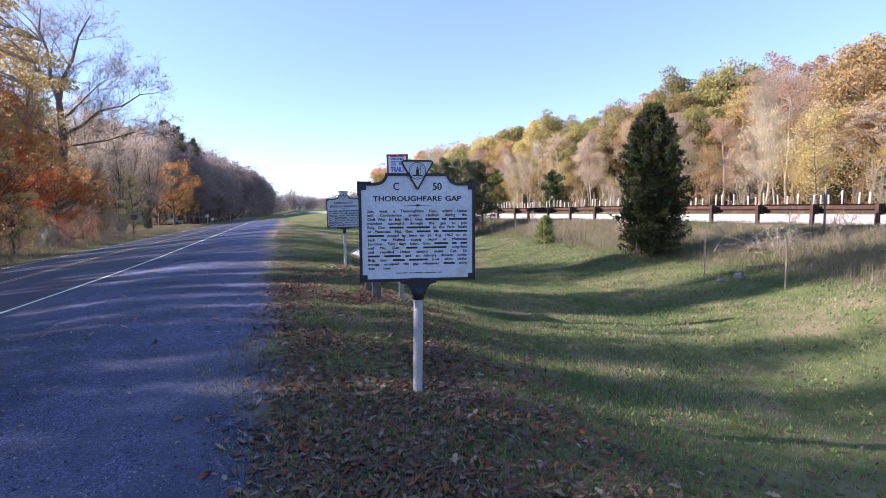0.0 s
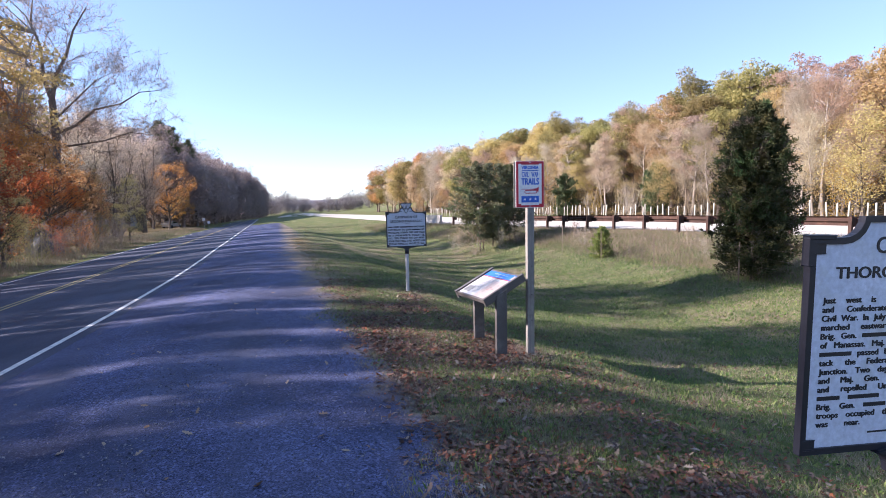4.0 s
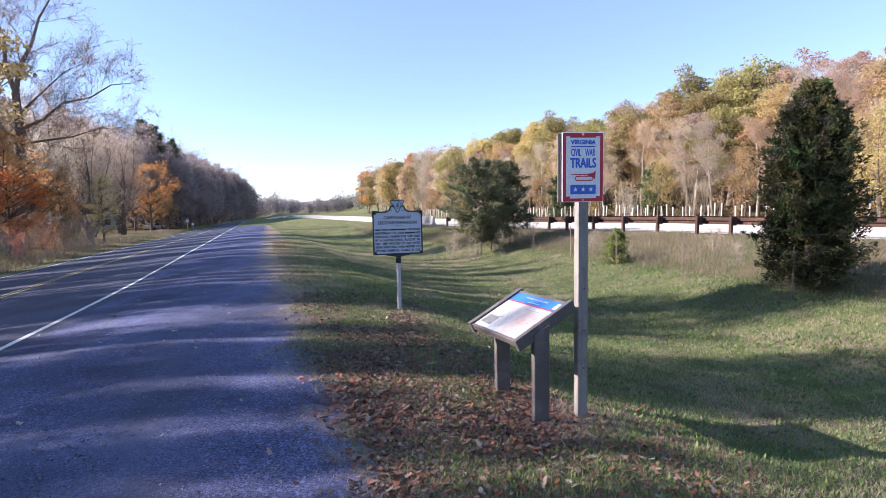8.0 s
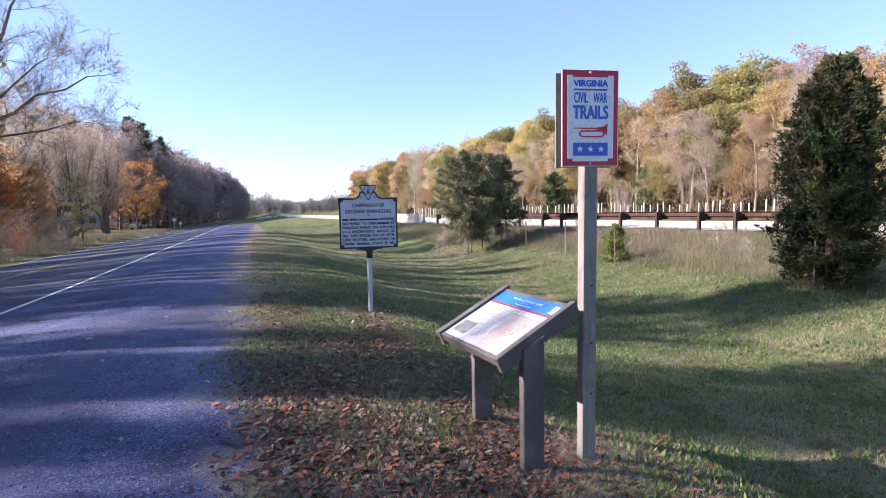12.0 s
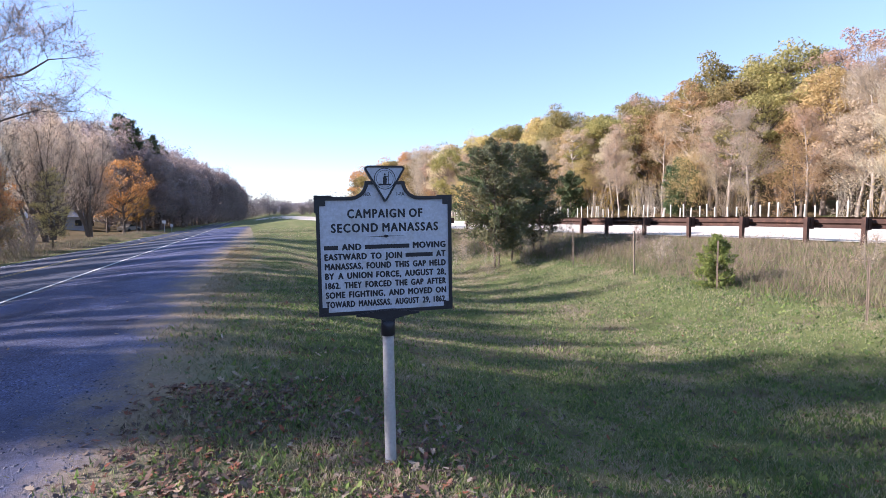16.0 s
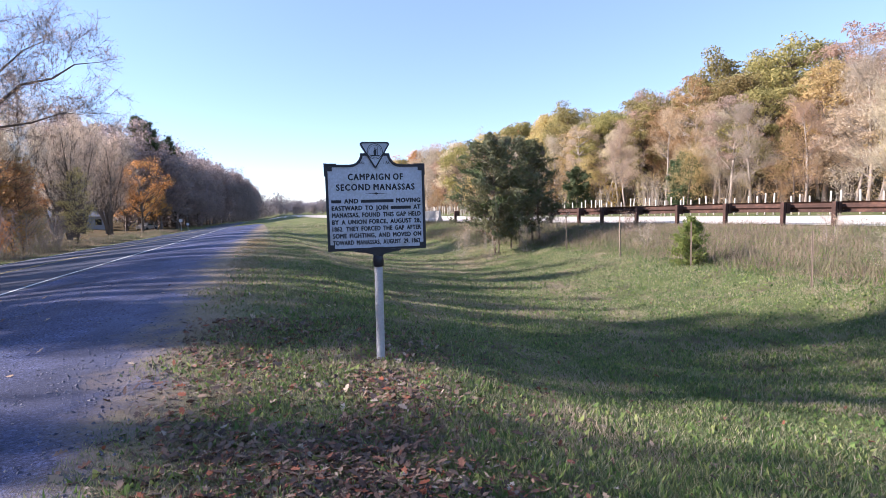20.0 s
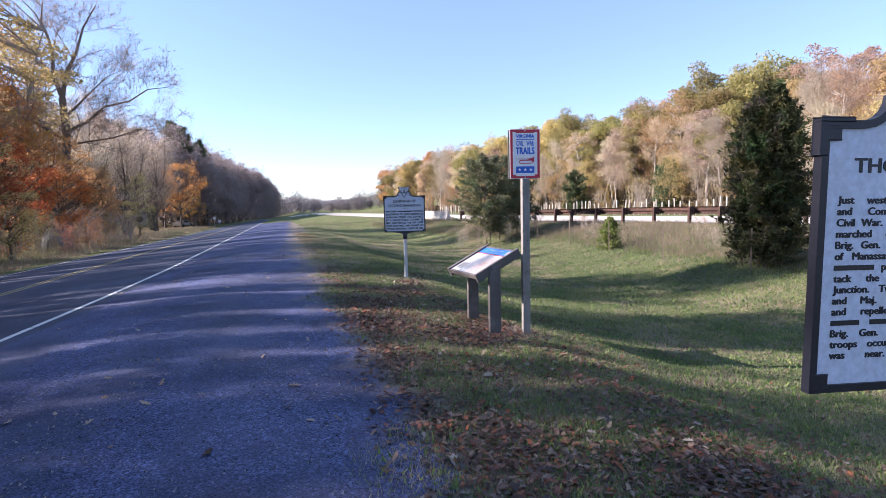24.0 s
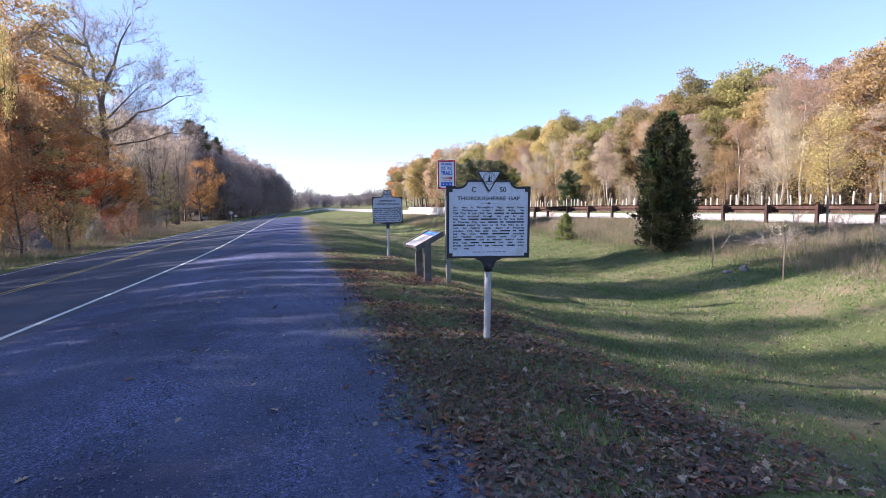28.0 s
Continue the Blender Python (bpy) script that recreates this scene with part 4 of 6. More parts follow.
# line of the shade, its width, how high the crown reaches, where it stands
for c, w, top, x in ((-0.8, 3.8, 15.0, -17.0), (1.4, 3.2, 15.0, -17.4), (3.9, 3.2, 12.2, -16.6), (2.8, 3.0, 14.0, -20.4), (5.8, 2.5, 12.6, -17.2), (7.5, 2.1, 13.6, -16.8), (9.2, 2.0, 11.0, -17.0), (10.6, 1.9, 10.8, -17.2), (11.7, 1.7, 10.8, -17.4), (14.4, 1.8, 7.9, -17.0), (15.3, 1.7, 8.4, -17.2), (19.7, 1.6, 9.6, -17.0), (22.6, 1.6, 9.4, -17.2), (8.6, 1.8, 10.0, -19.4), (6.8, 2.2, 13.4, -20.8), (11.7, 1.4, 15.6, -17.2), (12.6, 1.0, 16.5, -18.6), (12.1, 1.7, 20.5, -21.0), (13.6, 1.3, 12.4, -18.0),
                     (16.3, 0.8, 12.6, -18.2), (16.9, 1.9, 14.2, -16.8), (18.4, 1.9, 18.2, -17.6), (17.5, 2.8, 15.4, -20.6), (20.4, 0.5, 12.5, -17.6), (24.4, 2.1, 14.0, -17.0), (26.3, 2.3, 16.0, -17.4), (25.2, 2.4, 15.0, -20.6), (28.6, 1.4, 13.0, -17.6), (21.2, 0.8, 15.6, -20.4)):
    shade_tree("column", "leaf_rust", x, c, top / 14.0, w / 6.0)
for x, c, scale, wide in ((-17.2, 11.9, 1.45, 0.55), (-18.6, 16.5, 1.5, 0.9), (-19.0, 17.9, 1.55, 0.9), (-18.0, 12.7, 1.5, 0.85), (-17.6, 21.5, 1.0, 0.5), (-18.2, 23.4, 1.0, 0.8), (-18.6, 19.0, 1.12, 0.7), (-18.0, 1.0, 1.05, 1.0), (-18.0, 4.0, 1.0, 0.5), (-18.2, 13.4, 1.62, 0.55), (-17.8, 6.2, 1.15, 0.5), (-18.4, 8.5, 1.14, 0.4), (-18.2, 16.1, 1.04, 0.45),
                          (-17.6, 19.8, 1.12, 0.35), (-18.4, 22.5, 1.04, 0.4), (-17.9, 27.7, 1.12, 0.55), (-18.3, 29.4, 1.08, 0.5), (-18.0, 31.2, 1.08, 0.4), (-18.2, 33.0, 1.1, 0.5)):
    shade_tree("high", "leaf_gold", x, c, scale, wide)
for c, w, top, x in ((9.7, 1.9, 14.0, -18.2), (10.6, 1.5, 13.6, -19.6), (14.0, 1.5, 16.0, -18.8), (20.2, 1.7, 15.0, -18.8), (22.4, 1.8, 15.0, -19.2), (8.0, 2.4, 16.5, -19.0), (5.4, 2.6, 17.0, -19.6), (2.6, 2.6, 17.5, -19.4), (28.0, 2.0, 15.0, -19.6), (30.4, 2.0, 14.0, -19.0), (17.4, 1.6, 17.5, -19.2)):
    shade_tree("lace", "leaf_gold", x, c, top / 14.0, w / 6.0)
for y in (8.2, 11.0, 13.6, 15.6, 20.8, 22.4, 28.2, 30.0):
    plant("small", "leaf_rust", -15.4 - rt.random(), y, rt.uniform(0.8, 1.0), rt.uniform(0, 360), WL, GL)
for x, y, k, lf, s in ((-20.8, 48.5, "oak_open", "leaf_gold", 1.26), (-21.6, 42.5, "oak_open", "leaf_gold", 1.24), (-23.6, 56.5, "oak_open", "leaf_pink", 1.2), (-22.5, 50, "oak_open", "leaf_orange", 0.9), (-20.2, 47, "oak_open", "leaf_rust", 0.78), (-26.5, 67, "vase", "leaf_twig", 1.15), (-28, 60, "vase", "leaf_twig", 1.1), (-29.5, 74, "vase", "leaf_twig", 1.2), (-24, 56, "oak_open", "leaf_rust", 0.9), (-25.5, 63, "vase", "leaf_pink", 1.1), (-21.5, 66, "vase", "leaf_twig", 0.85), (-24, 71, "vase", "leaf_twig", 1.05),
                       (-17.0, 37.5, "maple", "leaf_red", 0.72), (-18.2, 42, "maple", "leaf_red", 0.95), (-17.4, 46, "maple", "leaf_red", 0.8), (-18.6, 51, "maple", "leaf_rust", 1.1), (-18.0, 56, "maple", "leaf_rust", 0.85), (-20.2, 61, "maple", "leaf_rust", 0.95), (-19.4, 33.5, "maple", "leaf_orange", 1.0),
                       (-23.7, 100.7, "vase", "leaf_twig", 1.12), (-21.4, 93, "vase", "leaf_twig", 1.0), (-23.5, 85, "vase", "leaf_twig", 1.1), (-21.8, 77, "vase", "leaf_twig", 0.98), (-27.5, 106, "vase", "leaf_twig", 1.1), (-28.5, 92, "vase", "leaf_twig", 1.15), (-26.6, 78, "vase", "leaf_twig", 1.15), (-30, 100, "vase", "leaf_pink", 1.2), (-32, 84, "vase", "leaf_twig", 1.2), (-20.6, 108, "maple", "leaf_orange", 1.65), (-24.6, 115, "maple", "leaf_orange", 1.4), (-20.4, 117, "maple", "leaf_orange", 0.9)):
    if y < 95 or k == "vase":
        clumped(k, lf, x, y, s)
    else:
        plant(k, lf, x, y, s, rt.uniform(0, 360), WL, GL)
for i in range(16):
    x, y = -15.8 - 6.5 * rt.random(), 34 + 30 * rt.random()
    clumped("lace", rt.choice(("leaf_rust", "leaf_red", "leaf_gold", "leaf_orange")), x, y, rt.uniform(0.4, 0.7))
for x0, y0, y1, st in ((-16.6, 26, 62, 1.7), (-19.5, 28, 66, 2.2), (-22.5, 30, 70, 2.8), (-26.5, 26, 74, 3.4)):
    y = y0
    while y < y1:
        k, lf = rt.choice((("brush", "leaf_dusk"), ("brush", "leaf_olive"), ("brush", "leaf_red"), ("brush", "leaf_olive")))
        plant(k, lf, x0 + rt.uniform(-1, 1), y, rt.uniform(0.55, 0.95), rt.uniform(0, 360), WL, "undergrowth along the road")
        y += st * rt.uniform(0.7, 1.4)
road_wood = thing("roadside_wood", pose(0, 0, 0), "dark purple-brown wood along the far road", "wood", kind="stuff")
for row, (x0, step, y0, y1, hs) in enumerate(((-19.5, 5.5, 126, 420, 0.82), (-25, 6.0, 122, 430, 1.02), (-33, 9, 126, 400, 1.12), (-42, 10, 140, 400, 1.2))):
    y = y0
    while y < y1:
        k, lf = rt.choice((("column_far", "leaf_dusk"), ("column_far", "leaf_dusk"), ("oak_far", "leaf_dusk"), ("far_dusk", "leaf_dusk")))
        far_plant(road_wood, k, lf, x0 + max(0, y - 235) * 0.045 + rt.uniform(-1.6, 1.6), y, hs * tall_left(y) * rt.uniform(0.9, 1.1), rt.uniform(0, 360))
        y += step * rt.uniform(0.8, 1.3) * (1 if y < 200 else 1.4)


def roadside_giant(x, y):
    """A tall bare tree: the stem forks high up, and long limbs reach out over the road."""
    rng = random.Random(77)
    segs, tips = [], []

    def run(pts, r0, r1, level):
        n = len(pts) - 1
        for i in range(n):
            a, b = r0 + (r1 - r0) * i / n, r0 + (r1 - r0) * (i + 1) / n
            segs.append((Vector(pts[i]), Vector(pts[i + 1]), a, b))
            if level:
                for _ in range(3 if level == 3 else 2):
                    d = (Vector(pts[i + 1]) - Vector(pts[i])).normalized()
                    side = Vector((rng.gauss(0, 1), rng.gauss(0, 1), rng.gauss(0.35, 0.6))).normalized()
                    d2 = (d * 0.8 + side * 0.75).normalized()
                    ln = (3.0, 1.5, 0.8)[3 - level] * rng.uniform(0.6, 1.3)
                    p, q = Vector(pts[i]).lerp(Vector(pts[i + 1]), rng.random()), []
                    q.append(p)
                    for _k in range(4):
                        d2 = (d2 + Vector((rng.gauss(0, 0.2), rng.gauss(0, 0.2), rng.gauss(0.02, 0.16)))).normalized()
                        p = p + d2 * ln / 4
                        q.append(p)
                    run(q, max(0.011, b * 0.36), 0.006, level - 1)
                    if level <= 2:
                        tips.extend(q[2:])

    run([(0, 0, -0.3), (0.1, 0, 3), (-0.1, 0.1, 6), (0.1, 0.2, 9.5), (0.05, 0.1, 12.6)], 0.42, 0.27, 0)
    run([(0.05, 0.1, 12.6), (0.5, 0, 14.6), (1.3, 0.2, 16.4), (1.9, 0.4, 18.6), (3.0, 0.3, 20.5)], 0.2, 0.04, 3)
    run([(0.05, 0.1, 12.6), (-0.5, 0.2, 14.5), (-0.5, 0.4, 16.8), (-1.2, 0.6, 19), (-1.0, 0.9, 21)], 0.2, 0.04, 3)
    run([(0.1, 0.2, 9.8), (1.6, 0.3, 10.6), (3.2, -0.2, 11.9), (5.2, -0.4, 12.4), (6.8, -0.8, 13.4), (8.4, -1.0, 13.6)], 0.14, 0.025, 3)
    run([(0.0, 0.1, 8.6), (1.9, -0.4, 8.9), (3.9, -0.8, 9.2), (6.0, -1.2, 9.9), (7.8, -1.4, 9.7)], 0.1, 0.02, 3)
    run([(0.1, 0.2, 11), (1.6, 0.6, 12.8), (3.2, 0.8, 14.6), (4.8, 1.0, 15.6)], 0.1, 0.02, 3)
    run([(0.0, 0.1, 9), (-2, 0.4, 10.4), (-4, 0.2, 12), (-5.6, 0.4, 13.8)], 0.14, 0.03, 3)
    e = thing("tree", pose(x, y, gz(x, y)), "towering bare forked tree with long limbs over the road", "tree", GL)
    o = new("trunk", segs_mesh("trunk", segs, M["bark_mid"]))
    o.parent = e
    o = new("crown", crown_mesh("crown", tips, 24000, 0.095, 0.16, 5, M["leaf_pink"]))
    o.parent = e


roadside_giant(-19.1, 54.8)

# far trees where road and highway meet the skyline
rng_far = random.Random(90)
fv, fs = [], []
rr = np.random.default_rng(91)
for i in range(190):
    y = rng_far.uniform(400, 640)
    x = rng_far.uniform(-60, 230) if i % 4 else rng_far.uniform(-60, 6)
    h = rng_far.uniform(8, 13) + (6 if x < 8 else 0) + (5 if x > 70 else 0) + (5 if i % 7 == 0 else 0)
    z = gz(x, y)
    fs.append((Vector((x, y, z - 0.5)), Vector((x, y, z + h * 0.7)), 0.25, 0.08))
    c = rr.normal(size=(420, 3))
    c = c / np.linalg.norm(c, axis=1)[:, None] * rr.random(420)[:, None] ** 0.45 * np.array([h * 0.42, h * 0.42, h * 0.5]) + np.array([x, y, z + h * 0.48])
    fv.append(blades_data(rr, c, 0.95, 0.7, 0.1))
far = thing("far_wood", pose(0, 0, 0), "hazy low wood on the far skyline", "wood", kind="stuff")
o = new("far_trunks", segs_mesh("far_trunks", fs, M["bark_mid"]))
o.parent = far
o = new("far_crowns", poly_mesh("far_crowns", np.concatenate(fv), 4, M["leaf_haze"]))
o.parent = far


# low wooded ridge on the skyline
hx_ = np.linspace(-420, 1500, 97)
hv, hf = [], []
for r, (yy, lift) in enumerate(((980, -12.0), (1040, 0.5), (1120, 0.85), (1220, 1.0), (1420, 0.6))):
    for x in hx_:
        top = 15 + 7 * math.sin(x * 0.006 + 1.2) + 3.0 * math.sin(x * 0.021) + 1.0 * math.sin(x * 0.11 + r)
        hv.append((x, yy, -8 + (top * lift if lift > 0 else lift)))
for r in range(4):
    for c in range(96):
        a = r * 97 + c
        hf.append((a, a + 1, a + 98, a + 97))
# the lilac-grey is distance haze painted into the ridge's colour
M["far_hill_haze"] = surface("far_hill_haze", (0.24, 0.24, 0.29), (0.34, 0.33, 0.37), 0.05, 0.4, 0.95, bump=0.5, depth=1.0, spec=0.0)
tagged(link_mesh("backdrop", hv, hf, M["far_hill_haze"]), "low wooded ridge on the skyline, painted lilac-grey for haze", "hill", kind="structure")


# ---- the signs by the pull-off ----
def marker_outline(w, h, crown, c0, c1):
    """Plate outline, anticlockwise from the lower left: a raised crown with hollow curves down to the shoulders."""
    pts = [(-w / 2, 0), (w / 2, 0), (w / 2, h), (c1, h)]
    for i in range(1, 6):
        a = math.pi / 2 * i / 5
        pts.append((c1 - (c1 - c0) * math.sin(a), h + crown * (1 - math.cos(a))))
    for i in range(5, 0, -1):
        a = math.pi / 2 * i / 5
        pts.append((-(c1 - (c1 - c0) * math.sin(a)), h + crown * (1 - math.cos(a))))
    pts.append((-c1, h))
    pts.append((-w / 2, h))
    return pts


def historical_marker(at, yaw, lean, foot, w, h, crown, c0, c1, tri_w, tri_h, tri_top, white, label, seal_y, lines, heads, num, bracket_w, neck=0.07, ink="sign_black", bold=0.04, track=1.0, head=0.03):
    root = thing("historical_marker", Matrix.Translation(at) @ Matrix.Rotation(radians(yaw), 4, "Z") @ Matrix.Rotation(radians(lean), 4, "Y"), label, "sign", "historical markers")
    o = marker_outline(w, h, crown, c0, c1)
    inner = shrink(o, 0.026)
    plate = part("plate", slab(bmesh.new(), shrink(o, 0.004), -0.006, 0.01), white, root)
    part("rim", band(bmesh.new(), o, inner, -0.015, 0.016), M["sign_black"], root, "raised black rim")
    for sx in (-1, 1):
        for z0, z1, ear in ((0.02, 0.062, 0), (h - 0.062, h - 0.02, 1)):
            bm = box(bmesh.new(), sx * (w / 2 - 0.066), sx * (w / 2 - 0.018), -0.0135, 0.012, z0, z1, 0.003)
            part("corner_block", bm, M["sign_black"], root)
        bm = box(bmesh.new(), sx * (w / 2 - 0.014), sx * (w / 2 + 0.006), -0.0165, 0.0175, h - 0.11, h + 0.008, 0.004)
        part("corner_ear", bm, M["sign_black"], root)
        bm = box(bmesh.new(), sx * (w / 2 - 0.11), sx * (w / 2 + 0.0055), -0.016, 0.017, h - 0.004, h + 0.0075, 0.003)
        part("corner_ear", bm, M["sign_black"], root)
    # crest
    t = [(-tri_w / 2 + 0.02, tri_top), (-tri_w / 2, tri_top - 0.012), (-tri_w / 2, tri_top - 0.028), (-0.014, tri_top - tri_h + 0.012), (0, tri_top - tri_h), (0.014, tri_top - tri_h + 0.012), (tri_w / 2, tri_top - 0.028), (tri_w / 2, tri_top - 0.012), (tri_w / 2 - 0.02, tri_top)]
    crest = part("crest", slab(bmesh.new(), shrink(t, 0.004), -0.022, 0.018), white, root)
    part("crest_rim", band(bmesh.new(), t, shrink(t, 0.014), -0.028, 0.022), M["sign_black"], crest)
    cz, rad = tri_top - tri_h * 0.36, tri_w * 0.27
    ring = [(rad * math.cos(a * math.pi / 14), cz + rad * math.sin(a * math.pi / 14)) for a in range(28)]
    part("seal_ring", band(bmesh.new(), ring, shrink(ring, 0.005), -0.025, -0.02), M["sign_black"], crest)
    bm = bmesh.new()
    slab(bm, [(-rad * 0.16, cz - rad * 0.5), (rad * 0.14, cz - rad * 0.5), (rad * 0.2, cz - rad * 0.05), (rad * 0.1, cz + rad * 0.28), (-rad * 0.08, cz + rad * 0.28), (-rad * 0.18, cz)], -0.0245, -0.02)
    slab(bm, [(rad * 0.09 * math.cos(k * math.pi / 4), cz + rad * 0.4 + rad * 0.1 * math.sin(k * math.pi / 4)) for k in range(8)], -0.0245, -0.02)
    slab(bm, [(rad * 0.3, cz - rad * 0.5), (rad * 0.35, cz - rad * 0.5), (rad * 0.37, cz + rad * 0.62), (rad * 0.32, cz + rad * 0.62)], -0.0245, -0.02)
    slab(bm, [(rad * 0.1, cz + rad * 0.12), (rad * 0.34, cz + rad * 0.22), (rad * 0.34, cz + rad * 0.28), (rad * 0.1, cz + rad * 0.22)], -0.0247, -0.02)
    slab(bm, [(-rad * 0.66, cz - rad * 0.62), (rad * 0.66, cz - rad * 0.6), (rad * 0.5, cz - rad * 0.47), (-rad * 0.5, cz - rad * 0.45)], -0.0248, -0.02)
    part("seal_emblem", bm, M[ink], crest)
    inside = shrink(ring, rad * 0.2)
    part("seal_ring", band(bmesh.new(), inside, shrink(inside, 0.0025), -0.0248, -0.02), M["sign_black"], crest)
    # divider
    bm = slab(bmesh.new(), [(-0.145, seal_y), (-0.02, seal_y - 0.003), (0, seal_y - 0.012), (0.02, seal_y - 0.003), (0.145, seal_y), (0.02, seal_y + 0.003), (0, seal_y + 0.012), (-0.02, seal_y + 0.003)], -0.009, -0.005)
    part("divider", bm, M["sign_black"], root)
    for words, x, z, size in num:
        line_of_text(words, x - 0.1, x + 0.1, z, size, -0.0065, root, M["sign_black"], size * 0.025, 0.9, False, "number")
    for words, z, size, sq in heads:
        line_of_text(words, -w / 2, w / 2, z, size, -0.0065, root, M["sign_black"], size * head, sq, False, "title_word", track)
    for words, x0, x1, z, size, sq, just in lines:
        line_of_text(words, x0, x1, z, size, -0.0065, root, M["sign_black"], size * bold, sq, just, "text_word", 1 + (track - 1) * 0.6)
    # casting that grips the post
    b = bracket_w
    bm = slab(bmesh.new(), [(-b, 0.0), (-b, -0.012), (-b * 0.62, -0.022 if neck < 0.06 else -0.03), (-neck, -0.045 if neck < 0.06 else -0.075), (-neck * 0.85, -0.125), (neck * 0.85, -0.125), (neck, -0.045 if neck < 0.06 else -0.075), (b * 0.62, -0.022 if neck < 0.06 else -0.03), (b, -0.012), (b, 0.0), (0.05, 0.03), (-0.05, 0.03)], -0.034, 0.045)
    bmesh.ops.bevel(bm, geom=bm.edges[:], offset=0.006, segments=2, affect="EDGES")
    br = part("bracket", bm, M["sign_black"], root)
    bm = tube(bmesh.new(), [(-0.17, 0.05), (-0.165, 0.054), (-0.1, 0.054), (-0.06, 0.05)], 18)
    part("collar", bm, M["sign_black"], br)
    # post, which leans towards its foot
    inv = root.matrix_basis.inverted()
    f = inv @ Vector(foot)
    bm = bmesh.new()
    rows = []
    for k in range(7):
        c = Vector((0, 0.006, -0.12)).lerp(f + Vector((0, 0, -0.3)), k / 6)
        rows.append([bm.verts.new((c.x + 0.043 * math.cos(2 * math.pi * i / 18), c.y + 0.043 * math.sin(2 * math.pi * i / 18), c.z)) for i in range(18)])
    for a, c in zip(rows, rows[1:]):
        for i in range(18):
            bm.faces.new((a[i], c[i], c[(i + 1) % 18], a[(i + 1) % 18])).smooth = True
    part("post", bm, M["post_grey"], root, "round silver-grey painted post")
    return root


w = 1.053
A_TEXT = ["Just west is Thoroughfare Gap, where Union", "and Confederate armies clashed during the", ["Civil", "War.", "In", "July", "1861,", "Gen.", 6, 2, 8], "marched eastward through the gap to join",
          ["Brig.", "Gen.", 6, 10, "in", "the", "First", "Battle"], ["of", "Manassas.", "Maj.", "Gen.", 6, 2, 11], [7, "passed", "by", "here", "on", "26", "Aug.", "1862", "to", "at-"],
          "tack the Federal supply depot at Manassas", ["Junction.", "Two", "days", "later,", "Gen.", 6, 2, 3], ["and", "Maj.", "Gen.", 5, 10, "surprised"], "and repelled Union cavalry under Col. Sir",
          [5, 7, "and", "an", "infantry", "division", "under"], ["Brig.", "Gen.", 5, 8, "Ever", "after,", "Union"], ["troops", "occupied", "the", "gap", "whenever", 5, "army"], "was near."]
lines = []
for i, tx in enumerate(A_TEXT):
    ws = tx.split() if isinstance(tx, str) else tx
    if i < len(A_TEXT) - 1:
        lines.append((ws, -0.452, 0.455, 0.626 - i * 0.0367, 0.0345, 0.88, True))
    else:
        lines.append((ws, -0.452, -0.24, 0.626 - i * 0.0367, 0.0345, 0.88, True))
lines.append(([10, 2, 8, 10, 4], -0.2, 0.22, 0.072, 0.015, 1.0, True))
historical_marker((1.126, 4.477, 0.937), -9.0, 0.95, (1.07, 4.42, -0.18), w, 0.891, 0.085, 0.285, 0.375, 0.285, 0.262, 1.09, M["sign_white"],
                  "white historical marker with black lettering on a grey post", 0.688,
                  lines, [(["THOROUGHFARE", "GAP"], 0.726, 0.066, 1.17)], [(["C"], -0.19, 0.826, 0.094), (["50"], 0.18, 0.826, 0.094)], 0.17)
B_TEXT = [[3, "AND", 10, "MOVING"], ["EASTWARD", "TO", "JOIN", 7, "AT"], "MANASSAS, FOUND THIS GAP HELD", "BY A UNION FORCE, AUGUST 28,", "1862. THEY FORCED THE GAP AFTER", "SOME FIGHTING, AND MOVED ON", "TOWARD MANASSAS, AUGUST 29, 1862."]
lines = []
for i, tx in enumerate(B_TEXT):
    ws = tx.split() if isinstance(tx, str) else tx
    lines.append((ws, -0.448, 0.452, 0.478 - i * 0.0695, 0.0625, 0.78, True))
historical_marker((1.64, 15.36, 0.951), -5.7, 0.0, (1.61, 15.26, -0.12), 0.996, 0.863, 0.112, 0.145, 0.25, 0.29, 0.262, 1.085, M["sign_white_worn"],
                  "weathered white historical marker with black block lettering, pale post", 0.572,
                  lines, [(["CAMPAIGN", "OF"], 0.71, 0.088, 0.82), (["SECOND", "MANASSAS"], 0.607, 0.088, 0.84)], [(["NO."], -0.13, 0.868, 0.036), (["1-FA"], 0.115, 0.868, 0.036)], 0.24, 0.05, "sign_black", 0.068, 1.22, 0.05)

# route sign: two panels back to back on a timber post
root = thing("trail_sign", Matrix.Translation((2.11, 9.755, -0.25)) @ Matrix.Rotation(radians(-10.8), 4, "Z"), "red, white and blue trail sign on a weathered square timber post", "sign")
bm = box(bmesh.new(), -0.052, 0.052, -0.05, 0.05, -0.4, 2.84, 0.006)
pl = part("post", bm, M["wood_grey"], root, "weathered grey square timber post")
for z in (0.9, 1.32, 0.52):
    bm = tube(bmesh.new(), [(-0.002, 0.008), (0.003, 0.008)], 8)
    o = part("bolt_hole", bm, M["sign_black"], pl)
    o.matrix_basis = pose(0.012, -0.05, z, 90, 0, 0)
W2, H2, Z0, OFF = 0.209, 0.665, 2.17, -0.012
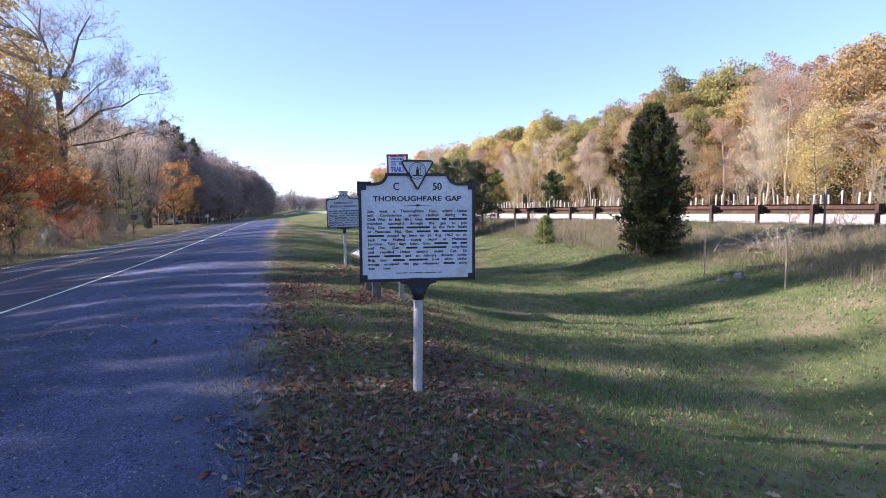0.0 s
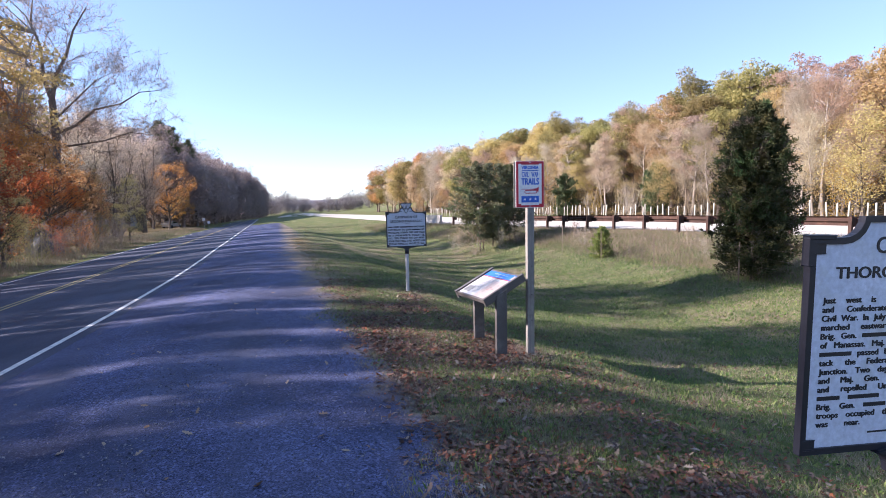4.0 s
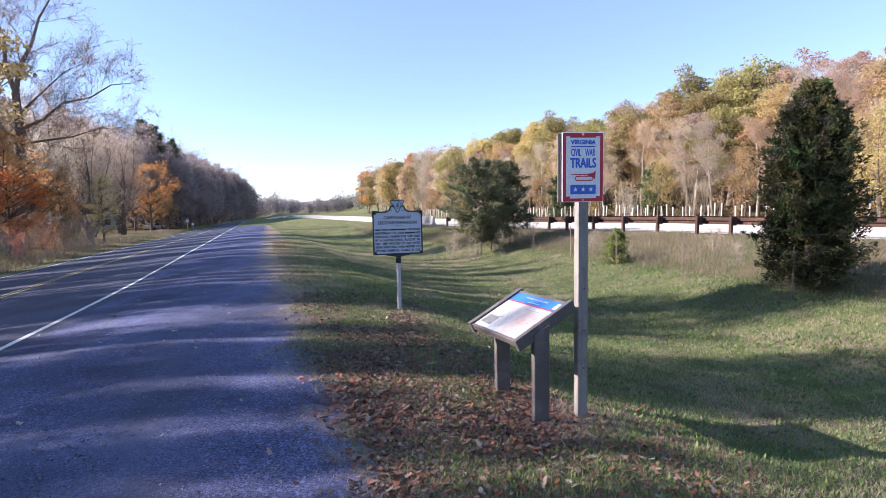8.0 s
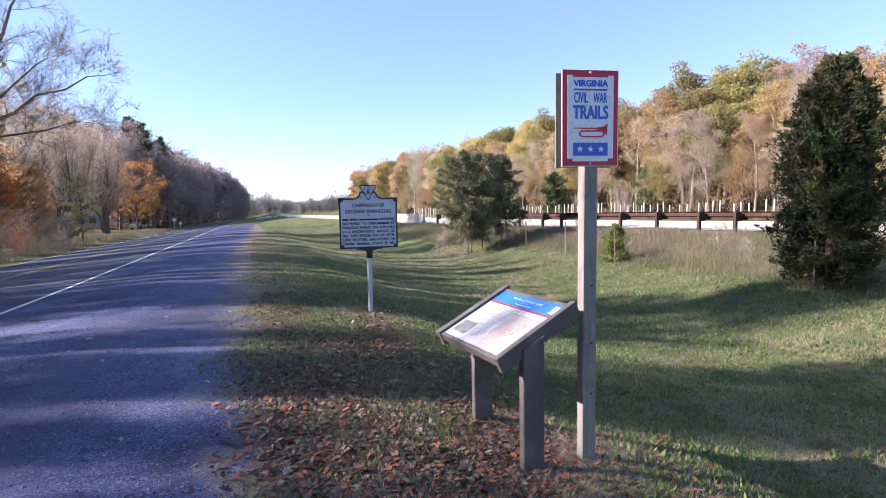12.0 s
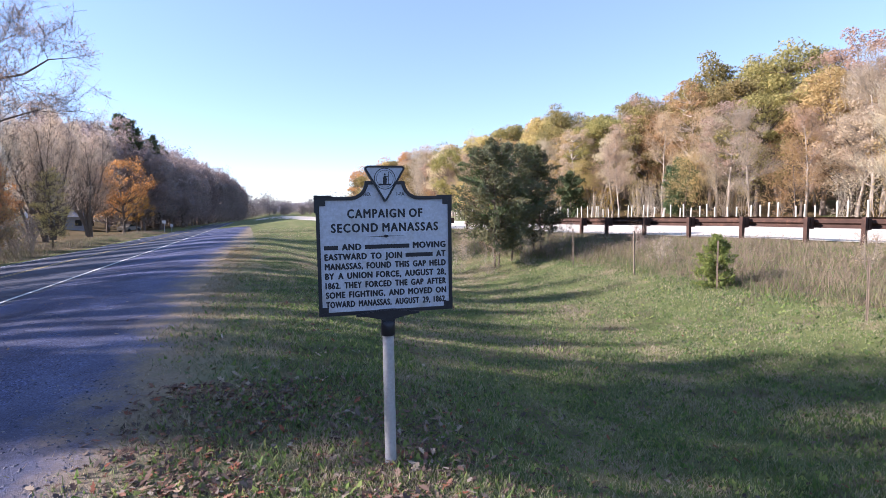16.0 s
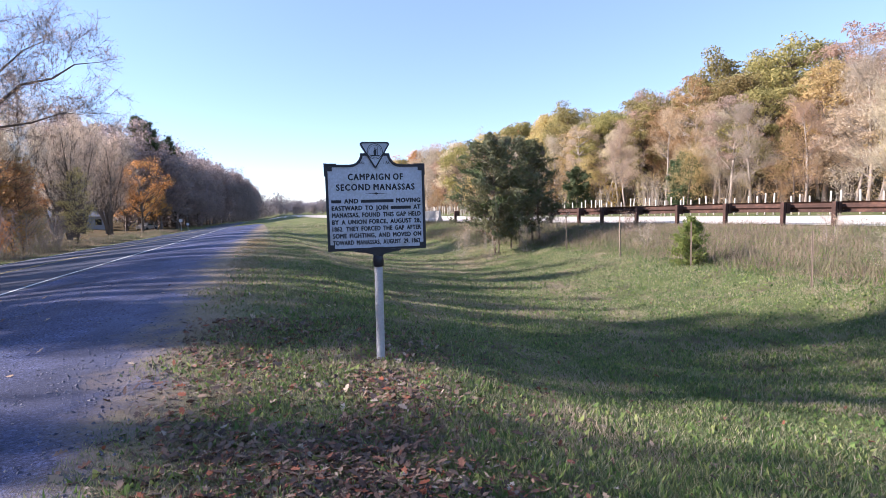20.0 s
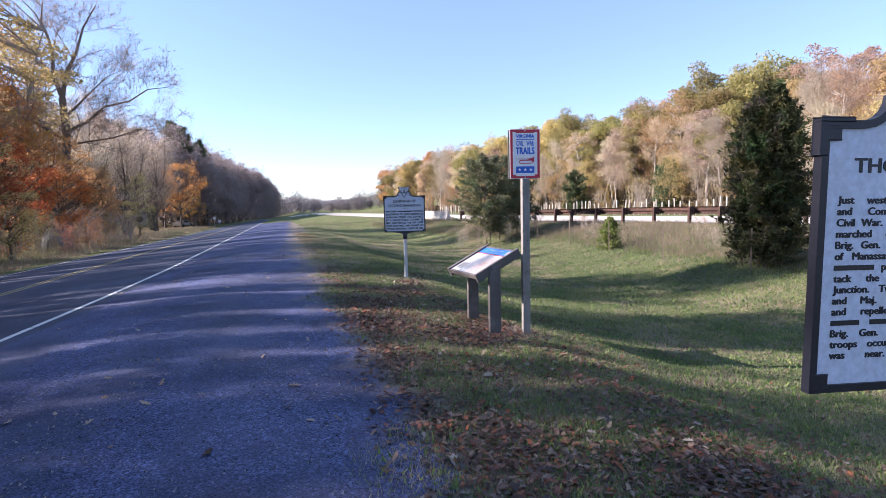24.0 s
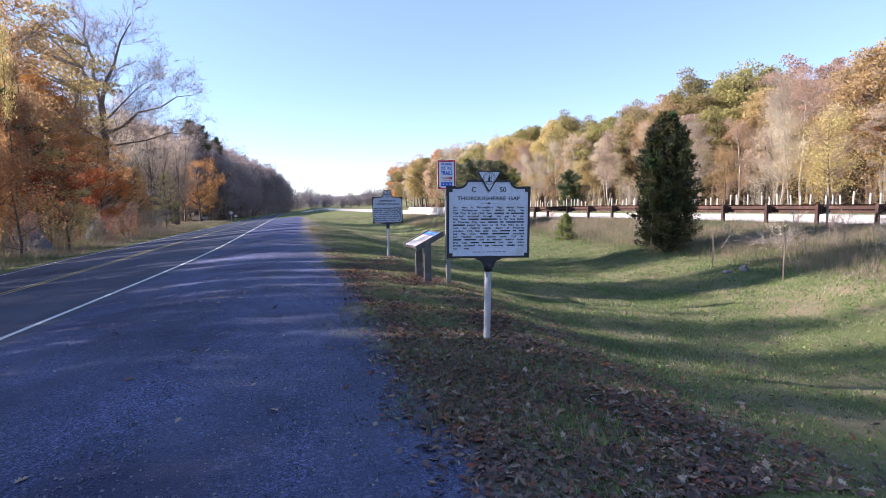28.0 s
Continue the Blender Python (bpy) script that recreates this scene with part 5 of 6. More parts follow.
for side, y in ((-1, -0.062), (1, 0.062)):
    pn = part("panel", box(bmesh.new(), -W2 + OFF, W2 + OFF, min(y, y * 0.82), max(y, y * 0.82), Z0, Z0 + H2, 0.002), M["wood_grey"] if side > 0 else M["sign_bright"], root, "painted metal sign panel")
    if side < 0:
        yf, cx = y - 0.0045, OFF
        part("red_border", box(bmesh.new(), -W2 + OFF + 0.006, W2 + OFF - 0.006, y - 0.002, y + 0.002, Z0 + 0.006, Z0 + H2 - 0.006), M["trail_red"], pn)
        # white field with stepped corners
        bm = slab(bmesh.new(), [(cx - 0.13, Z0 + 0.035), (cx + 0.13, Z0 + 0.035), (cx + 0.13, Z0 + 0.055), (cx + 0.17, Z0 + 0.055), (cx + 0.17, Z0 + 0.625), (cx + 0.13, Z0 + 0.625), (cx + 0.13, Z0 + 0.612), (cx - 0.13, Z0 + 0.612), (cx - 0.13, Z0 + 0.625), (cx - 0.17, Z0 + 0.625), (cx - 0.17, Z0 + 0.055), (cx - 0.13, Z0 + 0.055)], yf, y)
        part("white_field", bm, M["sign_bright"], pn)
        part("blue_band", slab(bmesh.new(), [(cx - 0.128, Z0 + 0.075), (cx + 0.128, Z0 + 0.075), (cx + 0.128, Z0 + 0.165), (cx - 0.128, Z0 + 0.165)], yf - 0.002, y), M["trail_blue"], pn)
        for i in (-1, 0, 1):
            st = [((0.024 if k % 2 == 0 else 0.01) * math.sin(k * math.pi / 5) + cx + i * 0.078, Z0 + 0.12 + (0.024 if k % 2 == 0 else 0.01) * math.cos(k * math.pi / 5)) for k in range(10)]
            part("star", slab(bmesh.new(), st[::-1], yf - 0.004, y), M["sign_bright"], pn)
        line_of_text(["VIRGINIA"], cx - 0.125, cx + 0.125, Z0 + 0.55, 0.06, yf - 0.001, pn, M["trail_blue"], 0.003, 1.0, False, "text_word")
        part("rule", slab(bmesh.new(), [(cx - 0.122, Z0 + 0.522), (cx + 0.122, Z0 + 0.522), (cx + 0.122, Z0 + 0.533), (cx - 0.122, Z0 + 0.533)], yf - 0.002, y), M["trail_blue"], pn)
        line_of_text(["CIVIL", "WAR"], cx - 0.122, cx + 0.122, Z0 + 0.44, 0.098, yf - 0.001, pn, M["trail_blue"], 0.0028, 0.62, True, "text_word")
        line_of_text(["TRAILS"], cx - 0.122, cx + 0.122, Z0 + 0.33, 0.128, yf - 0.001, pn, M["trail_blue"], 0.006, 0.66, False, "text_word")
        # bugle
        bm = bmesh.new()
        slab(bm, [(cx - 0.125, Z0 + 0.262), (cx + 0.04, Z0 + 0.256), (cx + 0.095, Z0 + 0.238), (cx + 0.122, Z0 + 0.215), (cx + 0.127, Z0 + 0.3), (cx + 0.1, Z0 + 0.278), (cx + 0.04, Z0 + 0.268), (cx - 0.125, Z0 + 0.268)], yf - 0.0018, y)
        ov = [(cx + 0.01 + sx * 0.07 + 0.024 * math.cos(a), Z0 + 0.226 + 0.024 * math.sin(a)) for sx, a0 in ((1, -90), (-1, 90)) for a in [radians(a0 + k * 22.5) for k in range(9)]]
        band(bm, ov, shrink(ov, 0.01), yf - 0.0021, y)
        part("bugle", bm, M["trail_red"], pn, "red bugle emblem")
        for z in (Z0 + 0.02, Z0 + H2 - 0.022):
            o = part("bolt", tube(bmesh.new(), [(-0.004, 0.011), (0.004, 0.011), (0.007, 0.006)], 10), M["post_grey"], pn)
            o.matrix_basis = pose(OFF, y, z, 90, 0, 0)
root.rotation_euler = root.matrix_basis.to_euler()

# slanted reading panel on two posts
root = thing("information_panel", Matrix.Translation((1.2655, 10.044, 0.638)) @ Matrix.Rotation(radians(-82.8), 4, "Z") @ Matrix.Rotation(radians(25.7), 4, "X"), "slanted brown-framed information panel on two square posts", "sign")
PW, PH = 0.868, 0.70
tray = part("tray", box(bmesh.new(), -PW / 2 + 0.03, PW / 2 - 0.03, 0.012, PH - 0.012, -0.05, -0.006, 0.003), M["frame_brown"], root)
sheet_ob = part("printed_sheet", box(bmesh.new(), -PW / 2 + 0.04, PW / 2 - 0.04, 0.03, PH - 0.03, -0.006, -0.002), M["panel_paper"], root, "glossy printed sheet")
for sx in (-1, 1):
    part("side_rail", box(bmesh.new(), sx * (PW / 2 - 0.035), sx * (PW / 2 + 0.012), -0.012, PH + 0.03, -0.1, 0.02, 0.005), M["frame_brown"], root)
part("front_rail", box(bmesh.new(), -PW / 2 + 0.035, PW / 2 - 0.035, -0.004, 0.028, -0.06, 0.004, 0.003), M["frame_brown"], root)
part("back_rail", box(bmesh.new(), -PW / 2 + 0.035, PW / 2 - 0.035, PH - 0.028, PH + 0.004, -0.06, 0.004, 0.003), M["frame_brown"], root)


def printed(name, x0, x1, y0, y1, mt, lift=0.0015, label=""):
    return part(name, box(bmesh.new(), x0, x1, y0, y1, -0.0022, -0.002 + lift), M[mt], sheet_ob, label)


hx = PW / 2 - 0.04
printed("title_band", -hx, hx, 0.532, PH - 0.03, "panel_blue")
printed("red_rule", -hx, hx, 0.512, 0.53, "sign_red")
printed("photograph", -hx + 0.035, -hx + 0.22, 0.09, 0.235, "panel_photo", label="dark grey photograph")
printed("photo_caption_rule", -hx + 0.035, -hx + 0.3, 0.245, 0.2465, "sign_black")
printed("map", 0.05, hx - 0.03, 0.03, 0.45, "panel_tan", label="pale tan map with red troop marks")
for y in (0.0305, 0.449):
    printed("map_rule", 0.02, hx - 0.03, y, y + 0.0015, "sign_black", 0.0022)
rm = random.Random(12)
for i in range(26):
    # small ridge strokes and troop marks scattered over the map
    x, y = 0.12 + rm.random() * 0.22, 0.08 + rm.random() * 0.32
    o = printed("map_stroke", -0.0012, 0.0012, -0.02, 0.02, "print_faint", 0.0022)
    o.matrix_basis = pose(x, y, 0, 0, 0, rm.uniform(-60, 10))
for i in range(12):
    x, y = 0.15 + rm.random() * 0.12, 0.2 + rm.random() * 0.12
    o = printed("troop_mark", -0.002, 0.002, -0.012, 0.012, "map_red", 0.003)
    o.matrix_basis = pose(x, y, 0, 0, 0, rm.uniform(-50, -20))
o = printed("map_arrow", -0.004, 0.004, -0.025, 0.025, "map_red", 0.003)
o.matrix_basis = pose(0.28, 0.36, 0, 0, 0, 12)
logo = printed("logo", hx - 0.075, hx - 0.02, 0.55, 0.645, "panel_paper", 0.003)
for i in range(5):
    printed("logo_bar", hx - 0.07, hx - 0.026, 0.56 + i * 0.017, 0.566 + i * 0.017, "panel_blue" if i % 2 else "map_red", 0.004)
for c, (x0, x1, y0, y1) in enumerate(((-hx + 0.04, -0.2, 0.27, 0.47), (-0.18, 0.02, 0.1, 0.47))):
    yy = y1
    while yy > y0:
        printed("text_bar", x0, x1 - rm.choice((0.0, 0.0, 0.01, 0.04)), yy, yy + 0.0042, "print_faint")
        yy -= 0.0155
tl = line_of_text(["THOROUGHFARE", "GAP"], -0.3, 0.3, 0.0, 0.036, 0.0, sheet_ob, M["print_pale"], 0.0012, 1.0, False, "title_word")
for o in tl:
    o.matrix_basis = pose(0, 0.605, 0.0015, -90, 0, 0)
for i in (-1, 0, 1):
    printed("star", i * 0.035 - 0.004, i * 0.035 + 0.004, 0.58, 0.588, "print_pale", 0.003)
printed("subtitle_bar", -0.09, 0.11, 0.555, 0.562, "print_pale", 0.003)
inv = root.matrix_basis.inverted()
for px, py in ((1.59, 9.645), (1.57, 10.443)):
    bm = bmesh.new()
    box(bm, px - 0.082, px + 0.082, py - 0.032, py + 0.032, -0.5, 0.8, 0.006)
    for v in bm.verts:
        if v.co.z > 0.5:
            v.co.z = 0.575 + (v.co.x - 1.27) * math.tan(radians(25.7))
    bm.transform(inv)
    part("post", bm, M["frame_brown"], root)

# worn straw patch round the posts
sy = list(np.arange(9.2, 10.65, 0.1))


def patch_edge(sx, seed):
    r = random.Random(seed)
    wob = {round(y, 3): r.uniform(-0.07, 0.07) for y in sy}
    return lambda y: 1.86 + sx * (0.62 * math.sqrt(max(0.0, 1 - ((y - 9.9) / 0.76) ** 2)) + wob[round(y, 3)])


sheet("bare_patch", [patch_edge(-1, 1), 1.74, 1.86, 1.98, patch_edge(1, 2)], sy, [-0.01, 0.008, 0.012, 0.008, -0.01], M["dry_straw"], "patch of dead straw and bare soil", "ground")


# ---- guardrail ----
def rail_pt(s):
    """A point s metres along the rail from where it passes y = 21.5, going away."""
    y, x = 21.5, 17.3
    d = 0.5 if s > 0 else -0.5
    for _ in range(int(abs(s) / 0.5)):
        k = (float(rail_x(y + d)) - float(rail_x(y))) / d
        y += d / math.sqrt(1 + k * k)
    return float(rail_x(y)), y


rail = thing("guardrail", pose(0, 0, 0), "rusty brown weathering-steel guardrail along the highway", "guardrail", kind="structure")
posts = [rail_pt(k * 1.905) for k in range(-13, 13)]
pm = bm = bmesh.new()
box(bm, -0.075, 0.075, -0.055, 0.055, -0.3, 0.8, 0.004)
post_me = bpy.data.meshes.new("rail_post")
bm.to_mesh(post_me)
bm.free()
post_me.materials.append(M["rust_steel"])
bm = box(bmesh.new(), -0.1, 0.1, -0.07, 0.07, 0.42, 0.78, 0.004)
block_me = bpy.data.meshes.new("blockout")
bm.to_mesh(block_me)
bm.free()
block_me.materials.append(M["rust_steel"])
for x, y in posts:
    o = new("rail_post", post_me)
    o.parent = rail
    o.matrix_basis = pose(x, y, gz(x + 0.4, y), 0, random.uniform(-1.2, 1.2), 11 + random.uniform(-2, 2))
    b = new("blockout", block_me)
    b.parent = o
    b.matrix_basis = pose(0.2, 0, 0)
PROFILE = [(0, 0.8), (-0.03, 0.785), (-0.085, 0.745), (-0.085, 0.7), (-0.01, 0.645), (-0.01, 0.615), (-0.085, 0.56), (-0.085, 0.51), (-0.03, 0.47), (0, 0.455)]
for i in range(0, len(posts) - 2, 2):
    v, f = [], []
    for j, (x, y) in enumerate((posts[i], posts[i + 1], posts[i + 2])):
        z = gz(x + 0.4, y)
        over = (-0.0, 0, 0.08)[j]
        for thick in (0.0, 0.006):
            v += [(x + 0.335 - a + thick, y + over, z + b) for a, b in PROFILE]
    n = len(PROFILE)
    for j in range(2):
        for k in range(n - 1):
            a = j * 2 * n + k
            f += [(a, a + 1, a + 2 * n + 1, a + 2 * n), (a + n, a + 3 * n, a + 3 * n + 1, a + n + 1)]
        a = j * 2 * n
        f += [(a, a + 2 * n, a + 3 * n, a + n), (a + n - 1, a + 2 * n - 1, a + 4 * n - 1, a + 3 * n - 1)]
    link_mesh("rail_panel", v, f, M["rust_steel"], rail)

# low concrete parapet where the steel rail ends
by = [rail_pt(25.6 + k * 1.2)[1] for k in range(10)]
par = bmesh.new()
prof = [(0.0, -0.2), (0.0, 0.08), (0.14, 0.3), (0.19, 0.82), (0.34, 0.82), (0.39, 0.3), (0.53, 0.08), (0.53, -0.2)]
rows = []
for y in by:
    x = float(rail_x(y))
    z = gz(x + 0.8, y)
    rows.append([par.verts.new((x + a, y, z + b)) for a, b in prof])
for a, b in zip(rows, rows[1:]):
    for k in range(len(prof) - 1):
        par.faces.new((a[k], a[k + 1], b[k + 1], b[k]))
par.faces.new(rows[0])
par.faces.new(rows[-1][::-1])
bmesh.ops.recalc_face_normals(par, faces=par.faces)
pr = thing("concrete_barrier", pose(0, 0, 0), "pale concrete barrier at the end of the guardrail", "barrier", kind="structure")
part("barrier_body", par, M["concrete"], pr)

# pale stakes along the far side of the highway
rs = random.Random(5)
stake_mes = []
for h in (1.25, 1.4, 1.15):
    bm = tube(bmesh.new(), [(-0.3, 0.05), (h - 0.02, 0.05), (h, 0.042)], 8)
    me = bpy.data.meshes.new("stake")
    bm.to_mesh(me)
    bm.free()
    me.materials.append(M["stake_pale"])
    stake_mes.append(me)
y = 13.0
while y < 92:
    x = float(rail_x(y)) + 16.5 + rs.uniform(-0.15, 0.15)
    if rs.random() > 0.1:
        o = new("stake", rs.choice(stake_mes))
        o.matrix_basis = pose(x, y, gz(x, y), rs.gauss(0, 2) if rs.random() > 0.06 else 22, rs.gauss(0, 2), 0)
        tagged(o, "pale upright stake beyond the highway", "stake", "stakes beyond the highway")
    y += 0.5 * (1 if rs.random() < 0.9 else 2) * rs.uniform(0.94, 1.06)

# wire fence along the foot of the bank
fence = thing("wire_fence", pose(0, 0, 0), "rusty wire fence on thin metal stakes in the weeds", "fence")
spots = [(10.9, 0.6), (10.95, 3.4), (10.95, 6.2), (10.96, 8.8), (11.0, 11.22), (11.06, 14.2), (11.12, 17.7), (11.45, 21.25), (11.4, 24.2), (11.3, 27.25), (11.0, 30.6), (10.4, 34.2)]
rf = random.Random(8)
for x, y in spots:
    h = rf.uniform(1.15, 1.35)
    bm = bmesh.new()
    z = gz(x, y)
    slab(bm, [(-0.015, -0.3), (0.015, -0.3), (0.015, h), (-0.015, h)], -0.004, 0.004)
    slab(bm, [(-0.004, -0.3), (0.004, -0.3), (0.004, h), (-0.004, h)], 0.004, 0.03)
    o = part("stake", bm, M["stake_rust"], fence)
    o.matrix_basis = pose(x, y, z, rf.gauss(0, 1.5), rf.gauss(0, 1.5), rf.uniform(0, 90))
for lev in (0.35, 0.62, 0.88, 1.12):
    segs = []
    for (xa, ya), (xb, yb) in zip(spots, spots[1:]):
        pts = [Vector((xa + (xb - xa) * t, ya + (yb - ya) * t, gz(xa, ya) * (1 - t) + gz(xb, yb) * t + lev - 0.12 * t * (1 - t) * (1 + rf.random()))) for t in (0, 0.25, 0.5, 0.75, 1)]
        segs += [(p, q, 0.0022, 0.0022) for p, q in zip(pts, pts[1:])]
    o = new("wire", segs_mesh("wire", segs, M["wire"]))
    o.parent = fence

# heap of dead pale branches on the bank
rb = random.Random(17)
heap = thing("branch_pile", pose(14.1, 12.0, gz(14.1, 12.0)), "heap of pale dead branches among the bank weeds", "branches")
for _ in range(90):
    segs = []
    a, lift = rb.uniform(0, 6.28), rb.uniform(0.1, 0.9)
    p = Vector((rb.gauss(0, 0.55), rb.gauss(0, 0.4), rb.uniform(0.0, 0.25)))
    d = Vector((math.cos(a), math.sin(a) * 0.6, lift)).normalized()
    ln, r = rb.uniform(0.5, 1.3), rb.uniform(0.006, 0.014)
    for k in range(4):
        q = p + d * (ln / 4)
        segs.append((p, q, r * (1 - k / 4.5), r * (1 - (k + 1) / 4.5)))
        d = (d + Vector((rb.gauss(0, 0.12), rb.gauss(0, 0.12), -0.22))).normalized()
        p = q
    o = new("branch", segs_mesh("branch", segs, M["bark_pale"], 0.02))
    o.parent = heap

# thin bare pole by the guardrail
x, y = 17.3, 12.6
pole = thing("marker_pole", pose(x, y, gz(x, y)), "thin grey metal pole standing by the guardrail", "pole")
part("shaft", box(bmesh.new(), -0.028, 0.028, -0.028, 0.028, -0.4, 1.6, 0.006), M["stake_rust"], pole)


# ---- cedars and bushes in the swale ----
def evergreen(name, x, y, height, radius, shape, count, size, leaf, label, seed, stems=1, low=0.05, gaps=0.0, plume=0.34):
    """Feathery plumes along many upswept branches round one or more stems; shape gives the width at each height."""
    rng = random.Random(seed)
    e = thing(name, pose(x, y, gz(x, y)), label, "tree" if height > 2 else "bush")
    segs, cs, ds = [], [], []
    offs = [(rng.gauss(0, radius * 0.12 if stems > 1 else 0), rng.gauss(0, radius * 0.12 if stems > 1 else 0)) for _ in range(stems)]
    lean = [(rng.gauss(0, 0.1), rng.gauss(0, 0.1)) if stems > 1 else (rng.gauss(0, 0.02), rng.gauss(0, 0.02)) for _ in range(stems)]
    for (ox, oy), (lx, ly_) in zip(offs, lean):
        p = Vector((ox, oy, -0.2))
        for i in range(6):
            q = Vector((ox + lx * height * (i + 1) / 6, oy + ly_ * height * (i + 1) / 6, height * (i + 1) / 6))
            segs.append((p, q, 0.03 * height / 2.2 * (1.1 - i / 6) / math.sqrt(stems), 0.03 * height / 2.2 * (1.1 - (i + 1) / 6) / math.sqrt(stems)))
            p = q
    per = 5 * 20
    for k in range(int(count / per)):
        s = rng.randrange(stems)
        h = low + (1 - low) * (rng.random() ** 0.85)
        a = rng.uniform(0, 2 * math.pi)
        at = Vector((math.cos(a) * 1.6, math.sin(a) * 1.6, h * height * 0.9 + seed))
        if noise.noise(at) < gaps - 0.42:
            continue
        bulge = 1 + 0.28 * noise.noise(at * 0.8) + 0.16 * noise.noise(at * 2.3)
        reach = radius * shape(h) * bulge * (rng.uniform(0.45, 0.95) if rng.random() < 0.85 else rng.uniform(0.9, 1.12))
        base = Vector((offs[s][0] + lean[s][0] * height * h, offs[s][1] + lean[s][1] * height * h, height * h - reach * 0.35))
        tip = base + Vector((math.cos(a) * reach, math.sin(a) * reach, reach * rng.uniform(0.15, 0.55)))
        out = (tip - base).normalized()
        segs.append((base, base.lerp(tip, 0.9), 0.013, 0.004))
        for j in range(5):
            t = 0.22 + 0.78 * rng.random() ** 0.6
            d = (out + Vector((rng.gauss(0, 0.45), rng.gauss(0, 0.45), 0.35 + rng.gauss(0, 0.4)))).normalized()
            ln = plume * rng.uniform(0.5, 1.25)
            root_at = base.lerp(tip, t) - d * ln * 0.4
            for g in range(20):
                u = rng.random()
                c = root_at + d * (ln * u)
                w = ln * 0.3 * (1.15 - u)
                cs.append((c.x + rng.gauss(0, w), c.y + rng.gauss(0, w), c.z + rng.gauss(0, w)))
                ds.append((d.x, d.y, d.z))
    tr = new("trunk", segs_mesh("trunk", segs, M["bark"], 0.02))
    tr.parent = e
    r2 = np.random.default_rng(seed)
    c, d = np.array(cs), np.array(ds)
    n = len(c)
    d = d + r2.normal(size=(n, 3)) * 0.5
    d /= np.linalg.norm(d, axis=1)[:, None]
    b = np.cross(d, r2.normal(size=(n, 3)))
    b /= np.linalg.norm(b, axis=1)[:, None] + 1e-9
    sz = (size * r2.uniform(0.6, 1.35, n))[:, None]
    v = np.stack([c - d * sz * 0.5 - b * sz * 0.17, c - d * sz * 0.5 + b * sz * 0.17, c + d * sz * 0.5], 1).reshape(-1, 3)
    cr = new("crown", poly_mesh("crown", v, 3, M[leaf]))
    cr.parent = e
    return e


def cone_shape(h):
    return float(np.interp(h, [0.0, 0.08, 0.2, 0.4, 0.6, 0.8, 0.92, 1.0], [0.5, 0.85, 1.0, 1.02, 0.96, 0.74, 0.46, 0.18]))


def round_shape(h):
    return float(np.interp(h, [0.0, 0.12, 0.3, 0.5, 0.72, 0.88, 0.96, 1.0], [0.25, 0.6, 0.92, 1.0, 0.84, 0.52, 0.26, 0.08]))


evergreen("cedar_tree", 11.85, 14.45, 5.05, 1.14, cone_shape, 120000, 0.1, "needle", "dense dark green cone-shaped cedar by the wire fence", 21, 1, 0.07, 0.06, 0.3)
evergreen("juniper_bush", 9.9, 30.8, 5.0, 1.8, round_shape, 40000, 0.13, "needle_grey", "grey-green many-stemmed juniper with a rounded crown", 22, 4, 0.17, 0.18, 0.36)
evergreen("juniper_bush", 12.1, 31.6, 4.6, 1.3, round_shape, 21000, 0.13, "needle_grey", "dull green juniper growing against a taller one", 23, 2, 0.15, 0.18, 0.38)
evergreen("cedar_sapling", 11.6, 21.4, 1.3, 0.46, cone_shape, 7000, 0.075, "needle_light", "small light green cedar beside a fence stake", 24, 1, 0.05, 0.0, 0.2)
evergreen("pine_tree", 40.6, 52.2, 5.8, 1.9, round_shape, 18000, 0.3, "pine", "dark green pine in front of the bare wood", 25, 1, 0.12, 0.05, 0.8)
evergreen("pine_tree", 37.5, 88, 7.5, 2.2, cone_shape, 9000, 0.3, "needle_light", "yellow-green cedar at the wood's edge", 26, 1, 0.04, 0.0, 0.8)
evergreen("pine_tree", 37.0, 66, 5.5, 1.9, cone_shape, 9000, 0.3, "pine", "dark cedar at the wood's edge", 27, 1, 0.04, 0.0, 0.8)
evergreen("pine_tree", -19.2, 38.4, 10.0, 2.3, round_shape, 12000, 0.22, "pine", "dark green pine among the roadside trees", 28, 1, 0.45, 0.1, 1.0)
for i, (x, y, h) in enumerate(((-24, 132, 22), (-27, 142, 25), (-23, 152, 22), (-27, 190, 24))):
    evergreen("pine_tree", x, y, h, 3.6, round_shape, 9000, 0.5, "pine", "tall dark pine in the wood along the road", 30 + i, 1, 0.35, 0.1, 1.5)


# ---- grass, weeds, leaves and stones ----
PATH_A, PATH_B = np.array([-1.4, -1.5]), np.array([0.6, 11.6])


def strewn(rng, n, far, power, spread=50.0):
    """Places on the ground ahead of the pull-off, thicker where it is near; gives x, y and the distance."""
    t = rng.random(n)
    p = PATH_A + (PATH_B - PATH_A) * t[:, None]
    a = np.radians(17 + rng.uniform(-spread, spread, n))
    r = 1.8 + far * rng.random(n) ** power
    return p[:, 0] + r * np.sin(a), p[:, 1] + r * np.cos(a), r


def clumps(x, y):
    return 0.5 + 0.28 * np.sin(x * 2.1 + 1.3 * np.sin(y * 1.1)) * np.sin(y * 1.7 + 0.8 * np.sin(x * 1.3)) + 0.22 * np.sin(x * 6.3 + y * 2.2) * np.sin(y * 5.1 - x * 1.9)


